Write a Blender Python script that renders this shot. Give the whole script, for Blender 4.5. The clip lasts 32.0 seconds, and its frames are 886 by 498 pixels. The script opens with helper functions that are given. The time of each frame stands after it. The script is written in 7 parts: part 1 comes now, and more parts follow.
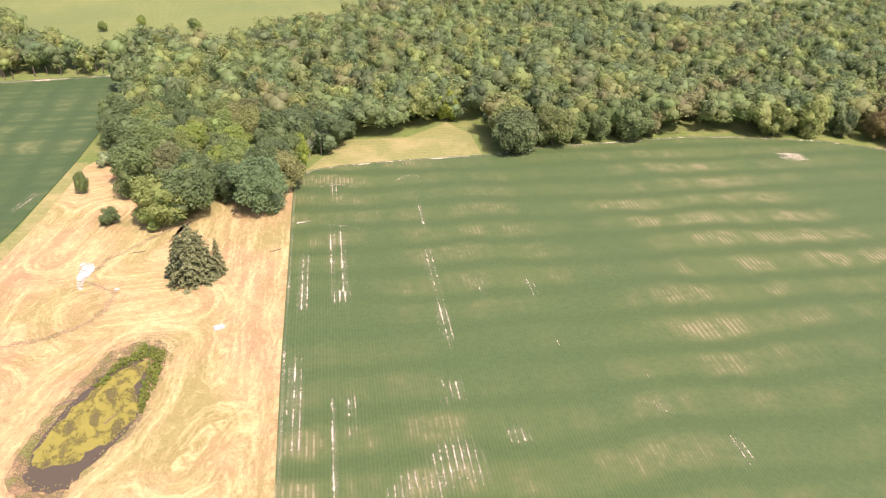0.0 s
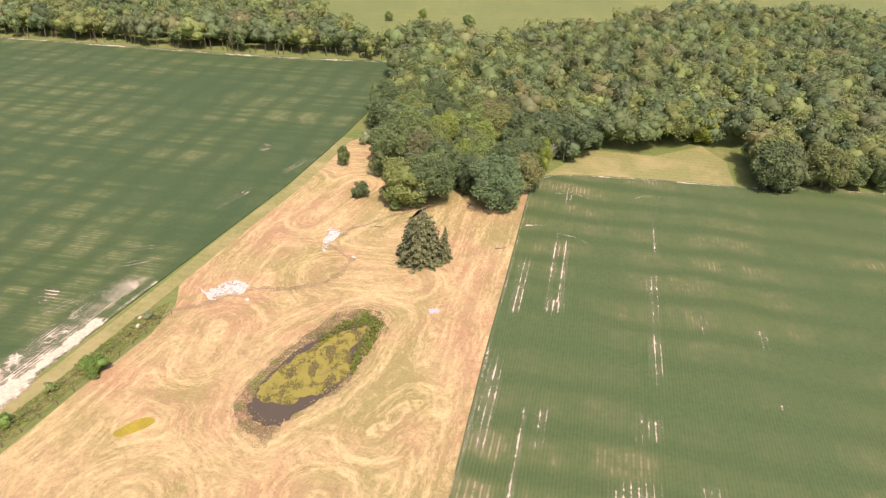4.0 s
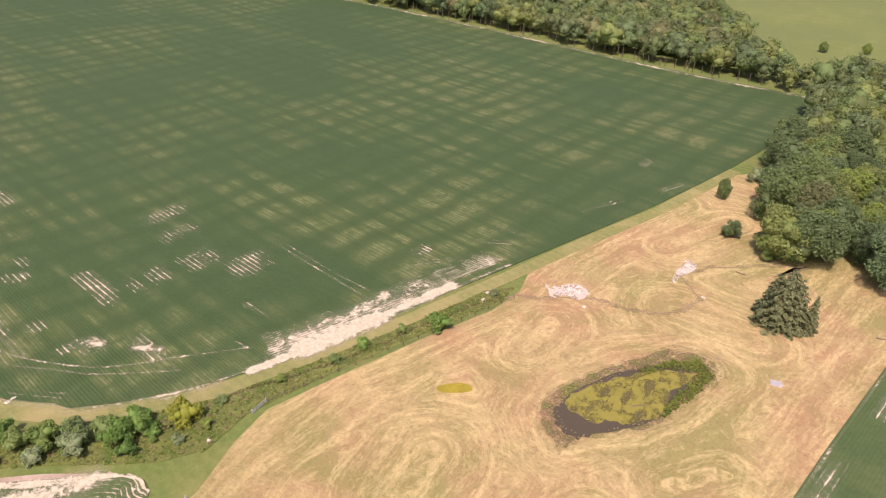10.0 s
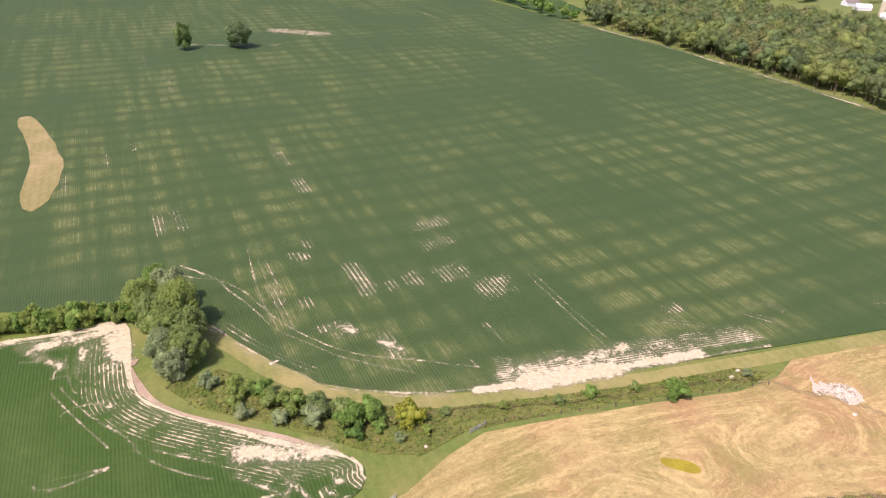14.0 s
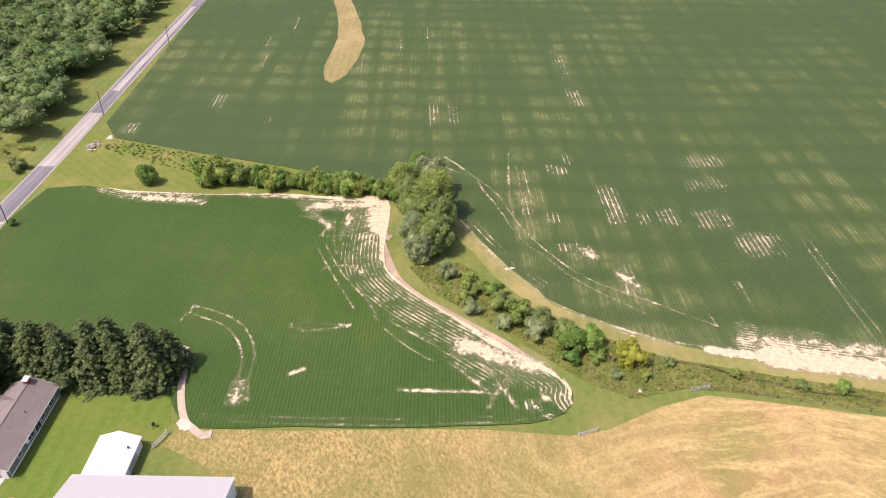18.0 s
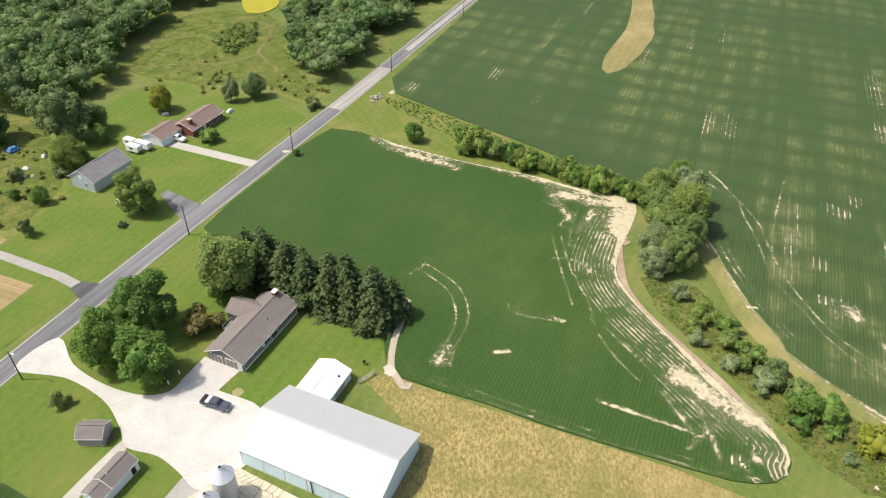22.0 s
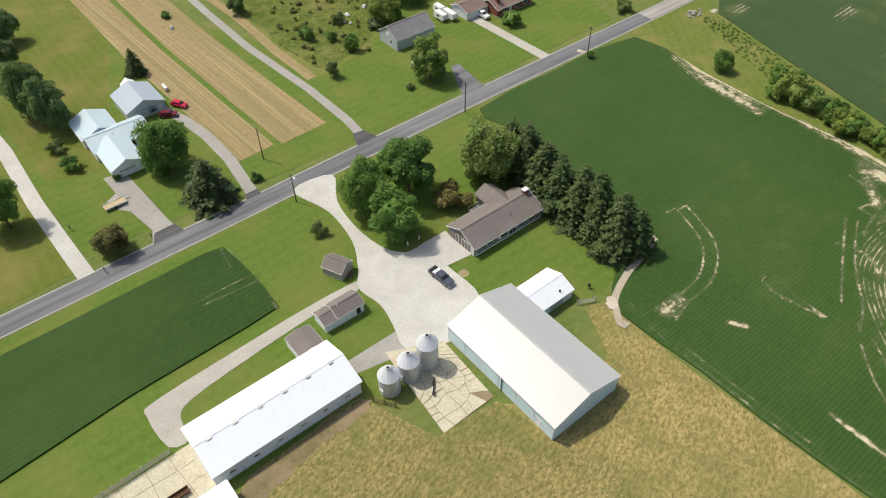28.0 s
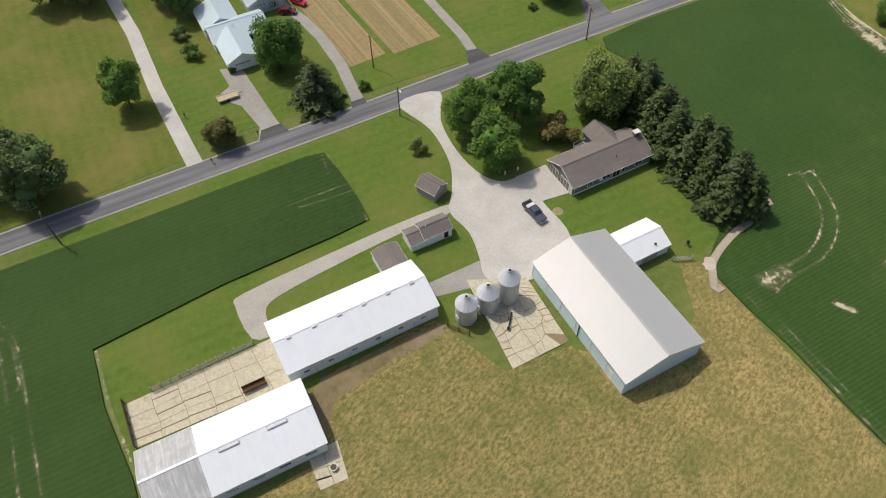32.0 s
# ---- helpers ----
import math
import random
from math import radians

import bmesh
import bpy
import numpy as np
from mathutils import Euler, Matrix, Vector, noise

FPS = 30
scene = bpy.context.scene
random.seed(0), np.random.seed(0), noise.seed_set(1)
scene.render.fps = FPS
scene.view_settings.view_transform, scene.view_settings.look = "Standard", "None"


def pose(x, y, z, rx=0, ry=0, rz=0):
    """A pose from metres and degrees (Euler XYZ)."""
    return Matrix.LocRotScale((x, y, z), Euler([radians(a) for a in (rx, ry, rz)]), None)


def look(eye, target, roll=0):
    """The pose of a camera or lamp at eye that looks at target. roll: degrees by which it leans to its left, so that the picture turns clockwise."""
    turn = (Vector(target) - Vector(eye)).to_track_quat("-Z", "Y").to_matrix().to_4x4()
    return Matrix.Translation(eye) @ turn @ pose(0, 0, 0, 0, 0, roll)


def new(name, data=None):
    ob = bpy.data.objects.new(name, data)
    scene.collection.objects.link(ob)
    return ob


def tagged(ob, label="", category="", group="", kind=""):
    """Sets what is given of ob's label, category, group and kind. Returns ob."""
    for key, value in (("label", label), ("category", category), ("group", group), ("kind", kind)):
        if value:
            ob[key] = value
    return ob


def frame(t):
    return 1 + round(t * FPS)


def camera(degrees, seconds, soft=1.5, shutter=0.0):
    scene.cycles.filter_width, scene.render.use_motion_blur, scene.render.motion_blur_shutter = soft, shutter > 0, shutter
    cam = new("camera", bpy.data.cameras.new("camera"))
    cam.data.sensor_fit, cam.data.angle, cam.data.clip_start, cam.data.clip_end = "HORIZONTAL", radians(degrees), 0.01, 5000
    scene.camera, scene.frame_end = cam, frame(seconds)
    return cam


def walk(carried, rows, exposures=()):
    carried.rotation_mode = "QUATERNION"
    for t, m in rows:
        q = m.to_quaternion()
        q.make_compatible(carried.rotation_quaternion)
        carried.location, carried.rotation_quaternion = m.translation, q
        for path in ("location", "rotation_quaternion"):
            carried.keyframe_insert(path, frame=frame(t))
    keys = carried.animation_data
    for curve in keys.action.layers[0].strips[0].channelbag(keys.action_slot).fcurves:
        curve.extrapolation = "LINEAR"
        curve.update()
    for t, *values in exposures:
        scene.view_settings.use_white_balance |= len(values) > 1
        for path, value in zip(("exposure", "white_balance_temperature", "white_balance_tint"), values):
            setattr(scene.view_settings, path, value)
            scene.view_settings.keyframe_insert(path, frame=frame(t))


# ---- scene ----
cam = camera(64.83, 32.0, 1.1)
# seconds, eye in metres, yaw, pitch, roll in degrees
ROWS = [
    (0.0, 0.0, 0.0, 101.7, 0.00, -29.91, 1.56),
    (0.5, -0.0, 0.4, 101.5, 3.65, -29.91, 1.61),
    (1.0, 0.1, 0.9, 101.1, 6.66, -29.83, 1.67),
    (1.5, 0.2, 1.0, 101.0, 9.09, -29.81, 1.72),
    (2.0, 0.5, 0.9, 101.5, 11.45, -29.91, 1.75),
    (2.5, 0.9, 1.2, 102.0, 13.83, -30.02, 1.75),
    (3.0, 0.9, 1.5, 102.1, 16.43, -30.07, 1.68),
    (3.5, 0.8, 1.8, 102.0, 18.86, -30.09, 1.68),
    (5.5, 0.9, 2.4, 102.3, 29.58, -30.13, 1.59),
    (6.0, 1.0, 2.6, 102.6, 32.50, -30.19, 1.58),
    (6.5, 1.1, 2.9, 102.8, 35.38, -30.22, 1.50),
    (7.0, 0.8, 3.0, 102.9, 38.33, -30.24, 1.58),
    (7.5, 0.2, 2.9, 102.9, 40.83, -30.27, 1.69),
    (8.0, 0.1, 2.9, 103.0, 43.35, -30.28, 1.69),
    (8.5, 0.1, 2.9, 103.5, 45.85, -30.39, 1.70),
    (9.0, -0.0, 3.1, 103.5, 48.63, -30.38, 1.72),
    (9.5, -0.1, 3.3, 103.7, 51.20, -30.42, 1.65),
    (10.0, -0.0, 3.4, 104.0, 54.05, -30.43, 1.57),
    (10.5, -0.7, 3.3, 104.3, 56.76, -30.55, 1.63),
    (11.0, -1.1, 3.4, 104.5, 59.94, -30.61, 1.63),
    (11.5, -2.0, 3.4, 105.3, 63.02, -27.59, 1.60),
    (12.0, -1.6, 3.3, 104.5, 65.76, -26.19, 1.58),
    (12.5, -1.8, 3.3, 104.6, 68.35, -26.18, 1.56),
    (13.0, -1.9, 3.3, 104.6, 71.14, -26.61, 1.55),
    (13.5, -1.9, 3.1, 104.7, 74.19, -27.51, 1.61),
    (14.0, -2.3, 3.3, 104.6, 77.03, -28.45, 1.60),
    (14.5, -2.4, 3.3, 104.8, 79.86, -29.40, 1.59),
    (16.5, -3.6, 3.5, 103.5, 91.54, -32.98, 1.66),
    (17.0, -4.1, 3.8, 103.5, 94.61, -33.91, 1.51),
    (17.5, -4.5, 3.7, 104.4, 97.79, -35.14, 1.36),
    (18.0, -5.0, 3.8, 104.7, 100.82, -36.16, 1.24),
    (18.5, -5.6, 4.1, 104.5, 104.02, -36.90, 1.10),
    (19.0, -5.8, 4.0, 104.4, 106.74, -36.83, 0.95),
    (19.5, -6.1, 4.0, 104.2, 109.98, -36.77, 0.81),
    (20.0, -6.5, 4.1, 104.5, 112.97, -36.82, 0.74),
    (20.5, -6.8, 4.0, 104.6, 115.88, -36.80, 0.69),
    (21.0, -7.2, 4.1, 104.6, 118.87, -36.90, 0.53),
    (21.5, -7.5, 4.1, 104.5, 122.05, -37.11, 0.41),
    (22.0, -7.7, 4.0, 104.4, 124.90, -37.61, 0.43),
    (22.5, -7.9, 3.9, 104.3, 127.72, -38.16, 0.35),
    (23.0, -8.2, 3.9, 104.3, 130.47, -38.80, 0.29),
    (23.5, -8.8, 4.2, 104.4, 133.19, -39.43, 0.03),
    (24.0, -9.2, 4.1, 104.1, 135.75, -40.03, -0.07),
    (24.5, -9.8, 4.1, 103.8, 138.16, -40.61, -0.30),
    (25.0, -10.0, 3.9, 104.0, 140.34, -41.25, -0.27),
    (25.5, -10.4, 3.7, 104.0, 142.59, -41.91, -0.41),
    (27.5, -11.0, 2.9, 104.0, 150.52, -44.71, -0.67),
    (28.0, -11.3, 2.7, 103.8, 152.54, -45.53, -0.81),
    (28.5, -11.5, 2.5, 103.7, 154.31, -46.25, -0.95),
    (29.0, -11.7, 2.3, 103.7, 156.05, -47.01, -1.04),
    (29.5, -11.9, 2.1, 103.7, 157.75, -47.79, -1.18),
    (30.0, -12.2, 1.7, 103.9, 159.53, -48.76, -1.29),
    (30.5, -12.3, 1.3, 103.9, 161.10, -49.60, -1.39),
    (31.0, -12.6, 1.2, 103.7, 162.57, -50.27, -1.56),
    (31.5, -13.0, 1.0, 103.5, 163.89, -51.03, -1.84),
    (32.0, -13.7, 0.5, 103.8, 165.02, -52.07, -2.35),
]
walk(cam, [(t, pose(x, y, z, 90 + pitch, 0, yaw) @ pose(0, 0, 0, 0, 0, roll)) for t, x, y, z, yaw, pitch, roll in ROWS],
     exposures=[(0.0, 0.7, 6600, 36), (4.0, 0.34, 6700, 37), (8.0, 0.06, 6700, 37), (13.0, 0.13, 6600, 31), (18.0, 0.27, 6800, 30), (21.0, 0.12, 6700, 12), (24.0, 0.05, 6700, 8), (28.0, -0.31, 6700, 7), (32.0, -0.62, 6700, 10)])

# ---- sky and sun ----
SUN_AZ, SUN_EL = -52.0, 59.0      # where the sun stands: degrees from +x towards +y, and above the horizon
world = bpy.data.worlds.new("sky")
scene.world = world
world.use_nodes = True
sky = world.node_tree.nodes.new("ShaderNodeTexSky")
sky.sky_type, sky.sun_disc = "NISHITA", False
sky.sun_elevation, sky.sun_rotation = radians(SUN_EL), radians(90 - SUN_AZ)
sky.air_density, sky.dust_density = 1.0, 4.0
back = world.node_tree.nodes["Background"]
world.node_tree.links.new(sky.outputs[0], back.inputs[0])
back.inputs[1].default_value = 0.15
sun_data = bpy.data.lights.new("sun", "SUN")
sun_data.energy, sun_data.angle, sun_data.color = 3.8, radians(0.6), (1.0, 0.94, 0.84)
sun = new("sun", sun_data)
sun.matrix_world = look((math.cos(radians(SUN_AZ)) * 300, math.sin(radians(SUN_AZ)) * 300, math.tan(radians(SUN_EL)) * 300), (0, 0, 0))

# ---- materials ----
GRID = 11.1                       # degrees by which roads, plots and buildings are turned from the axes


class Nodes:
    """Short hand for node materials."""

    def __init__(self, name):
        self.m = bpy.data.materials.new(name)
        self.m.use_nodes = True
        self.t = self.m.node_tree
        self.b = self.t.nodes["Principled BSDF"]
        self.b.inputs["Specular IOR Level"].default_value = 0.25

    def node(self, kind, **inputs):
        n = self.t.nodes.new("ShaderNode" + kind)
        for key, value in inputs.items():
            self.put(n.inputs[key.replace("_", " ")], value)
        return n

    def put(self, socket, value):
        if hasattr(value, "is_output"):
            self.t.links.new(value, socket)
        elif isinstance(value, tuple) and len(value) == 3 and socket.type == "RGBA":
            socket.default_value = (*value, 1)
        else:
            socket.default_value = value

    def place(self, turn=0.0, scale=(1, 1, 1)):
        """World metres, turned about z and stretched."""
        g = self.t.nodes.new("ShaderNodeNewGeometry")
        n = self.node("Mapping", Vector=g.outputs["Position"])
        n.vector_type = "TEXTURE"
        n.inputs["Rotation"].default_value = (0, 0, radians(turn))
        n.inputs["Scale"].default_value = scale
        return n.outputs[0]

    def local(self, scale=(1, 1, 1)):
        g = self.t.nodes.new("ShaderNodeTexCoord")
        n = self.node("Mapping", Vector=g.outputs["Object"])
        n.vector_type = "TEXTURE"
        n.inputs["Scale"].default_value = scale
        return n.outputs[0]

    def noise(self, where, scale=1.0, detail=4.0, rough=0.55, warp=0.0):
        n = self.node("TexNoise", Vector=where, Scale=scale, Detail=detail, Roughness=rough, Distortion=warp)
        return n.outputs["Fac"]

    def ramp(self, fac, *stops):
        n = self.node("ValToRGB", Fac=fac)
        e = n.color_ramp.elements
        while len(e) < len(stops):
            e.new(0.5)
        for q, (at, colour) in zip(e, stops):
            q.position = at
            q.color = (*colour, 1) if isinstance(colour, tuple) else (colour, colour, colour, 1)
        return n.outputs[0]

    def mix(self, fac, a, b, how="MIX"):
        n = self.t.nodes.new("ShaderNodeMix")
        n.data_type, n.blend_type = "RGBA", how
        self.put(n.inputs[0], fac), self.put(n.inputs[6], a), self.put(n.inputs[7], b)
        return n.outputs[2]

    def math(self, how, a, b=0.5, c=0.5):
        n = self.t.nodes.new("ShaderNodeMath")
        n.operation = how
        for s, v in zip(n.inputs, (a, b, c)):
            self.put(s, v)
        return n.outputs[0]

    def wave(self, where, scale, warp=0.0, detail=2.0, across="X", bend=1.0):
        n = self.node("TexWave", Vector=where, Scale=scale, Distortion=warp, Detail=detail)
        n.inputs["Detail Scale"].default_value = bend
        n.bands_direction = across
        return n.outputs["Fac"]

    def done(self, colour, rough=0.9, height=None, strength=0.5, distance=0.1, metal=0.0):
        self.put(self.b.inputs["Base Color"], colour)
        self.put(self.b.inputs["Roughness"], rough)
        self.put(self.b.inputs["Metallic"], metal)
        if height is not None:
            n = self.node("Bump", Height=height, Strength=strength, Distance=distance)
            self.t.links.new(n.outputs[0], self.b.inputs["Normal"])
        return self.m


def crop(name, turn, dark, light, thin, patchy=0.5, row=0.76, lined=0.13, laned=0.0, drained=1.0, strips=(9, 40), floor=0.2):
    """Soybean canopy: rows, darker growth over drain lines laid across them, thinner stand between, soil glimpsed along the rows."""
    n = Nodes(name)
    flat = n.place(turn)
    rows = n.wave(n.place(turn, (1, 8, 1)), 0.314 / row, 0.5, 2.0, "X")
    pairs = n.wave(n.place(turn, (1, 6, 1)), 0.314 / (row * 1.8), 0.35, 2.0, "X")
    drain = n.wave(flat, 0.314 / 13.6, 2.6, 3.0, "Y", 1.6)
    cols = n.noise(n.place(turn, (*strips, 1)), 1.0, 3.0, 0.55)
    wide = n.noise(n.place(0, (62, 62, 1)), 1.0, 3.0, 0.5)
    blotch = n.noise(flat, 0.3, 5.0, 0.65)
    fine = n.noise(flat, 0.9, 5.0, 0.7)
    tufts = n.noise(flat, 3.0, 3.0, 0.7)
    weak = n.math("MULTIPLY", n.ramp(drain, (0.1, 1.0 - drained), (0.75, 1.0)), n.ramp(cols, (0.43, floor), (0.61, 1.0)))
    weak = n.math("MULTIPLY", weak, n.ramp(wide, (0.38, 0.12), (0.6, 1.0)))
    weak = n.math("MULTIPLY", weak, n.ramp(blotch, (0.34, 0.35), (0.6, 1.0)))
    c = n.mix(n.ramp(n.math("ADD", n.math("MULTIPLY", fine, 0.6), n.math("MULTIPLY", tufts, 0.4)), (0.36, 0.0), (0.64, 1.0)), dark, light)
    c = n.mix(n.math("MULTIPLY", n.ramp(wide, (0.42, 0.0), (0.62, 1.0)), 0.25), c, tuple(v * k for v, k in zip(light, (1.25, 1.12, 0.8))))
    c = n.mix(n.ramp(n.math("MULTIPLY", n.ramp(drain, (0.0, 1.0), (0.45, 0.0)), n.ramp(wide, (0.34, 0.2), (0.6, 1.0))), (0.0, 0.0), (1.0, 0.3 * drained)), c, tuple(v * 0.72 for v in dark))
    c = n.mix(n.math("MULTIPLY", weak, patchy), c, thin)
    # shade in the gaps between rows, painted as darker green where the bump dips
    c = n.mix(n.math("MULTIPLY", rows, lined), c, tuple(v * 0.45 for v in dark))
    bare = n.math("MULTIPLY", n.ramp(pairs, (0.66, 0.0), (0.97, 1.0)), n.ramp(n.math("MULTIPLY", weak, n.ramp(tufts, (0.35, 0.6), (0.6, 1.0))), (0.3, 0.0), (0.85, 0.7 * laned)))
    c = n.mix(bare, c, (0.37, 0.32, 0.18))
    h = n.math("ADD", n.math("MULTIPLY", rows, -0.6), n.math("ADD", fine, tufts))
    return n.done(c, 0.75, h, 0.4, 0.2)


def meadow(name, a, b, green, how_green, swath=0.4, turn=0.0, turns=(0, 55, 110), grazed=None, laned=False):
    """Dry mown grass: streaks of cut straw that run different ways from place to place, tufts, greener and rosier hollows."""
    n = Nodes(name)
    flat = n.place(0)
    streaks = None
    for k, t in enumerate(turns):
        one = n.math("ADD", n.math("MULTIPLY", n.noise(n.place(turn + t, (9, 0.8, 1)), 1.0, 4.0, 0.62, 0.7), 0.65), n.math("MULTIPLY", n.noise(n.place(turn + t, (30, 2.6, 1)), 1.0, 3.0, 0.55, 0.9), 0.35))
        if streaks is None:
            streaks = one
        else:
            area = n.ramp(n.noise(n.place(k * 31, (34, 34, 1)), 1.0, 5.0, 0.6, 0.8), (0.4, 0.0), (0.6, 1.0))
            streaks = n.mix(area, streaks, one)
    if laned:
        # swaths that follow the mower's rounds, and the straw that lies along them
        lane, split = n.node("Attribute"), n.node("SeparateXYZ", Vector=flat)
        lane.attribute_name = "lane"
        bend = n.math("ADD", lane.outputs["Fac"], n.math("MULTIPLY", n.noise(n.place(0, (26, 26, 1)), 1.0, 3.0, 0.5), 5.0))
        long = n.node("CombineXYZ", X=n.math("MULTIPLY", bend, 0.5), Y=n.math("MULTIPLY", split.outputs[0], 0.05), Z=n.math("MULTIPLY", split.outputs[1], 0.05))
        clods = n.node("CombineXYZ", X=n.math("MULTIPLY", bend, 1.5), Y=n.math("MULTIPLY", split.outputs[0], 0.5), Z=n.math("MULTIPLY", split.outputs[1], 0.5))
        streaks = n.math("ADD", n.math("MULTIPLY", n.noise(long.outputs[0], 1.0, 3.0, 0.55), 0.5), n.math("MULTIPLY", n.noise(clods.outputs[0], 1.0, 5.0, 0.72), 0.5))
    tufts = n.noise(flat, 1.3, 6.0, 0.75)
    patches = n.noise(n.place(0, (5, 5, 1)), 1.0, 6.0, 0.68, 0.8)
    wide = n.noise(n.place(0, (30, 30, 1)), 1.0, 6.0, 0.62, 0.6)
    rosy = n.noise(n.place(40, (24, 24, 1)), 1.0, 5.0, 0.6)
    mid = tuple(0.55 * p + 0.45 * q for p, q in zip(a, b))
    c = n.mix(n.ramp(patches, (0.34, 0.0), (0.66, 1.0)), tuple(v * 0.88 for v in a), mid)
    c = n.mix(n.math("MULTIPLY", n.ramp(rosy, (0.44, 0.0), (0.6, 1.0)), 0.7), c, (a[0] * 1.06, a[1] * 0.82, a[2] * 0.98))
    c = n.mix(n.math("MULTIPLY", n.ramp(wide, (0.45, 0.0), (0.6, 1.0)), how_green), c, green)
    c = n.mix(n.math("MULTIPLY", n.ramp(streaks, (0.47, 0.0), (0.62, 1.0)), swath), c, b)
    c = n.mix(n.math("MULTIPLY", n.ramp(streaks, (0.3, 1.0), (0.46, 0.0)), swath * 0.5), c, tuple(v * 0.72 for v in a))
    c = n.mix(n.ramp(tufts, (0.3, 0.55), (0.5, 0.0)), c, tuple(v * 0.6 for v in green))
    if grazed:
        # older growth towards the barns: greener, in curled tufts
        split = n.node("SeparateXYZ", Vector=flat)
        near = n.node("MapRange", Value=n.math("ADD", split.outputs[1], n.math("MULTIPLY", patches, 40.0)))
        near.inputs[1].default_value, near.inputs[2].default_value = 75.0, 0.0
        curl = n.noise(n.place(30, (0.95, 0.6, 1)), 1.0, 7.0, 0.8, 0.3)
        patch = n.noise(n.place(12, (5.5, 5.5, 1)), 1.0, 6.0, 0.7, 0.5)
        g = n.mix(n.ramp(curl, (0.41, 0.0), (0.59, 1.0)), tuple(v * 0.85 for v in grazed[0]), tuple(v * 1.12 for v in grazed[1]))
        g = n.mix(n.math("MULTIPLY", n.ramp(n.math("ADD", n.math("MULTIPLY", patch, 0.6), n.math("MULTIPLY", wide, 0.4)), (0.43, 0.0), (0.57, 1.0)), 0.6), g, grazed[2])
        c = n.mix(n.math("MULTIPLY", near.outputs[0], 0.85), c, g)
    return n.done(c, 0.95, n.math("ADD", tufts, streaks), 0.5, 0.25)


def stubble(name, turn):
    """Cut hay ground: long straight swath lines."""
    n = Nodes(name)
    lines = n.noise(n.place(turn, (60, 0.55, 1)), 1.0, 3.0, 0.6, 0.15)
    rows = n.noise(n.place(turn, (80, 2.6, 1)), 1.0, 2.0, 0.5, 0.1)
    spots = n.noise(n.place(0), 0.7, 6.0, 0.7)
    c = n.mix(n.ramp(spots, (0.35, 0.0), (0.65, 1.0)), (0.26, 0.2, 0.1), (0.35, 0.27, 0.14))
    c = n.mix(n.math("MULTIPLY", n.ramp(rows, (0.42, 1.0), (0.56, 0.0)), 0.4), c, (0.19, 0.175, 0.07))
    c = n.mix(n.math("MULTIPLY", n.ramp(lines, (0.5, 0.0), (0.66, 1.0)), 0.55), c, (0.47, 0.375, 0.215))
    return n.done(c, 0.95, n.math("ADD", lines, spots), 0.5, 0.2)


def paving(name, dark, light, turn=GRID):
    """Old asphalt: paler wheel tracks and long worn streaks, patches."""
    n = Nodes(name)
    fine = n.noise(n.place(0), 2.0, 6.0, 0.7)
    streak = n.noise(n.place(turn, (45, 1.1, 1)), 1.0, 3.0, 0.55)
    patch = n.noise(n.place(turn, (18, 3.5, 1)), 1.0, 4.0, 0.6)
    c = n.mix(n.ramp(n.math("ADD", n.math("MULTIPLY", streak, 0.6), n.math("MULTIPLY", patch, 0.4)), (0.4, 0.0), (0.62, 1.0)), dark, light)
    c = n.mix(n.math("MULTIPLY", fine, 0.35), c, tuple(v * 0.7 for v in dark))
    return n.done(c, 0.9, fine, 0.15, 0.05)


def sward(name, a, b, dry, how_dry=0.5, turn=GRID):
    """Lawn and rough grass: mowing stripes, dry spots, tufts."""
    n = Nodes(name)
    flat = n.place(0)
    stripes = n.wave(n.place(turn, (1, 1, 1)), 0.11, 1.2, 1.0, "Y")
    tufts = n.noise(flat, 0.8, 6.0, 0.72)
    wide = n.noise(n.place(0, (14, 14, 1)), 1.0, 5.0, 0.6)
    c = n.mix(n.ramp(tufts, (0.3, 0.0), (0.7, 1.0)), a, b)
    c = n.mix(n.math("MULTIPLY", stripes, 0.2), c, tuple(v * 0.75 for v in a))
    c = n.mix(n.math("MULTIPLY", n.ramp(wide, (0.45, 0.0), (0.7, 1.0)), how_dry), c, dry)
    return n.done(c, 0.95, tufts, 0.6, 0.2)


def earth(name, a, b, scale=0.6, relief=0.3):
    n = Nodes(name)
    fine = n.noise(n.place(0), 2.5 * scale, 6.0, 0.7)
    wide = n.noise(n.place(0, (6, 6, 1)), scale, 6.0, 0.66, 0.5)
    c = n.mix(n.ramp(n.math("MULTIPLY", n.math("ADD", fine, wide), 0.5), (0.34, 0.0), (0.64, 1.0)), a, b)
    return n.done(c, 0.95, fine, relief, 0.08)


def stained(name, a, b, stain):
    """Old concrete: mottled, with brown stains and dirt in patches."""
    n = Nodes(name)
    fine = n.noise(n.place(0), 1.8, 6.0, 0.7)
    spots = n.noise(n.place(0, (2.2, 2.2, 1)), 1.0, 6.0, 0.7, 0.8)
    c = n.mix(n.ramp(fine, (0.3, 0.0), (0.7, 1.0)), a, b)
    c = n.mix(n.math("MULTIPLY", n.ramp(spots, (0.55, 0.0), (0.68, 1.0)), 0.5), c, stain)
    return n.done(c, 0.95, fine, 0.2, 0.05)


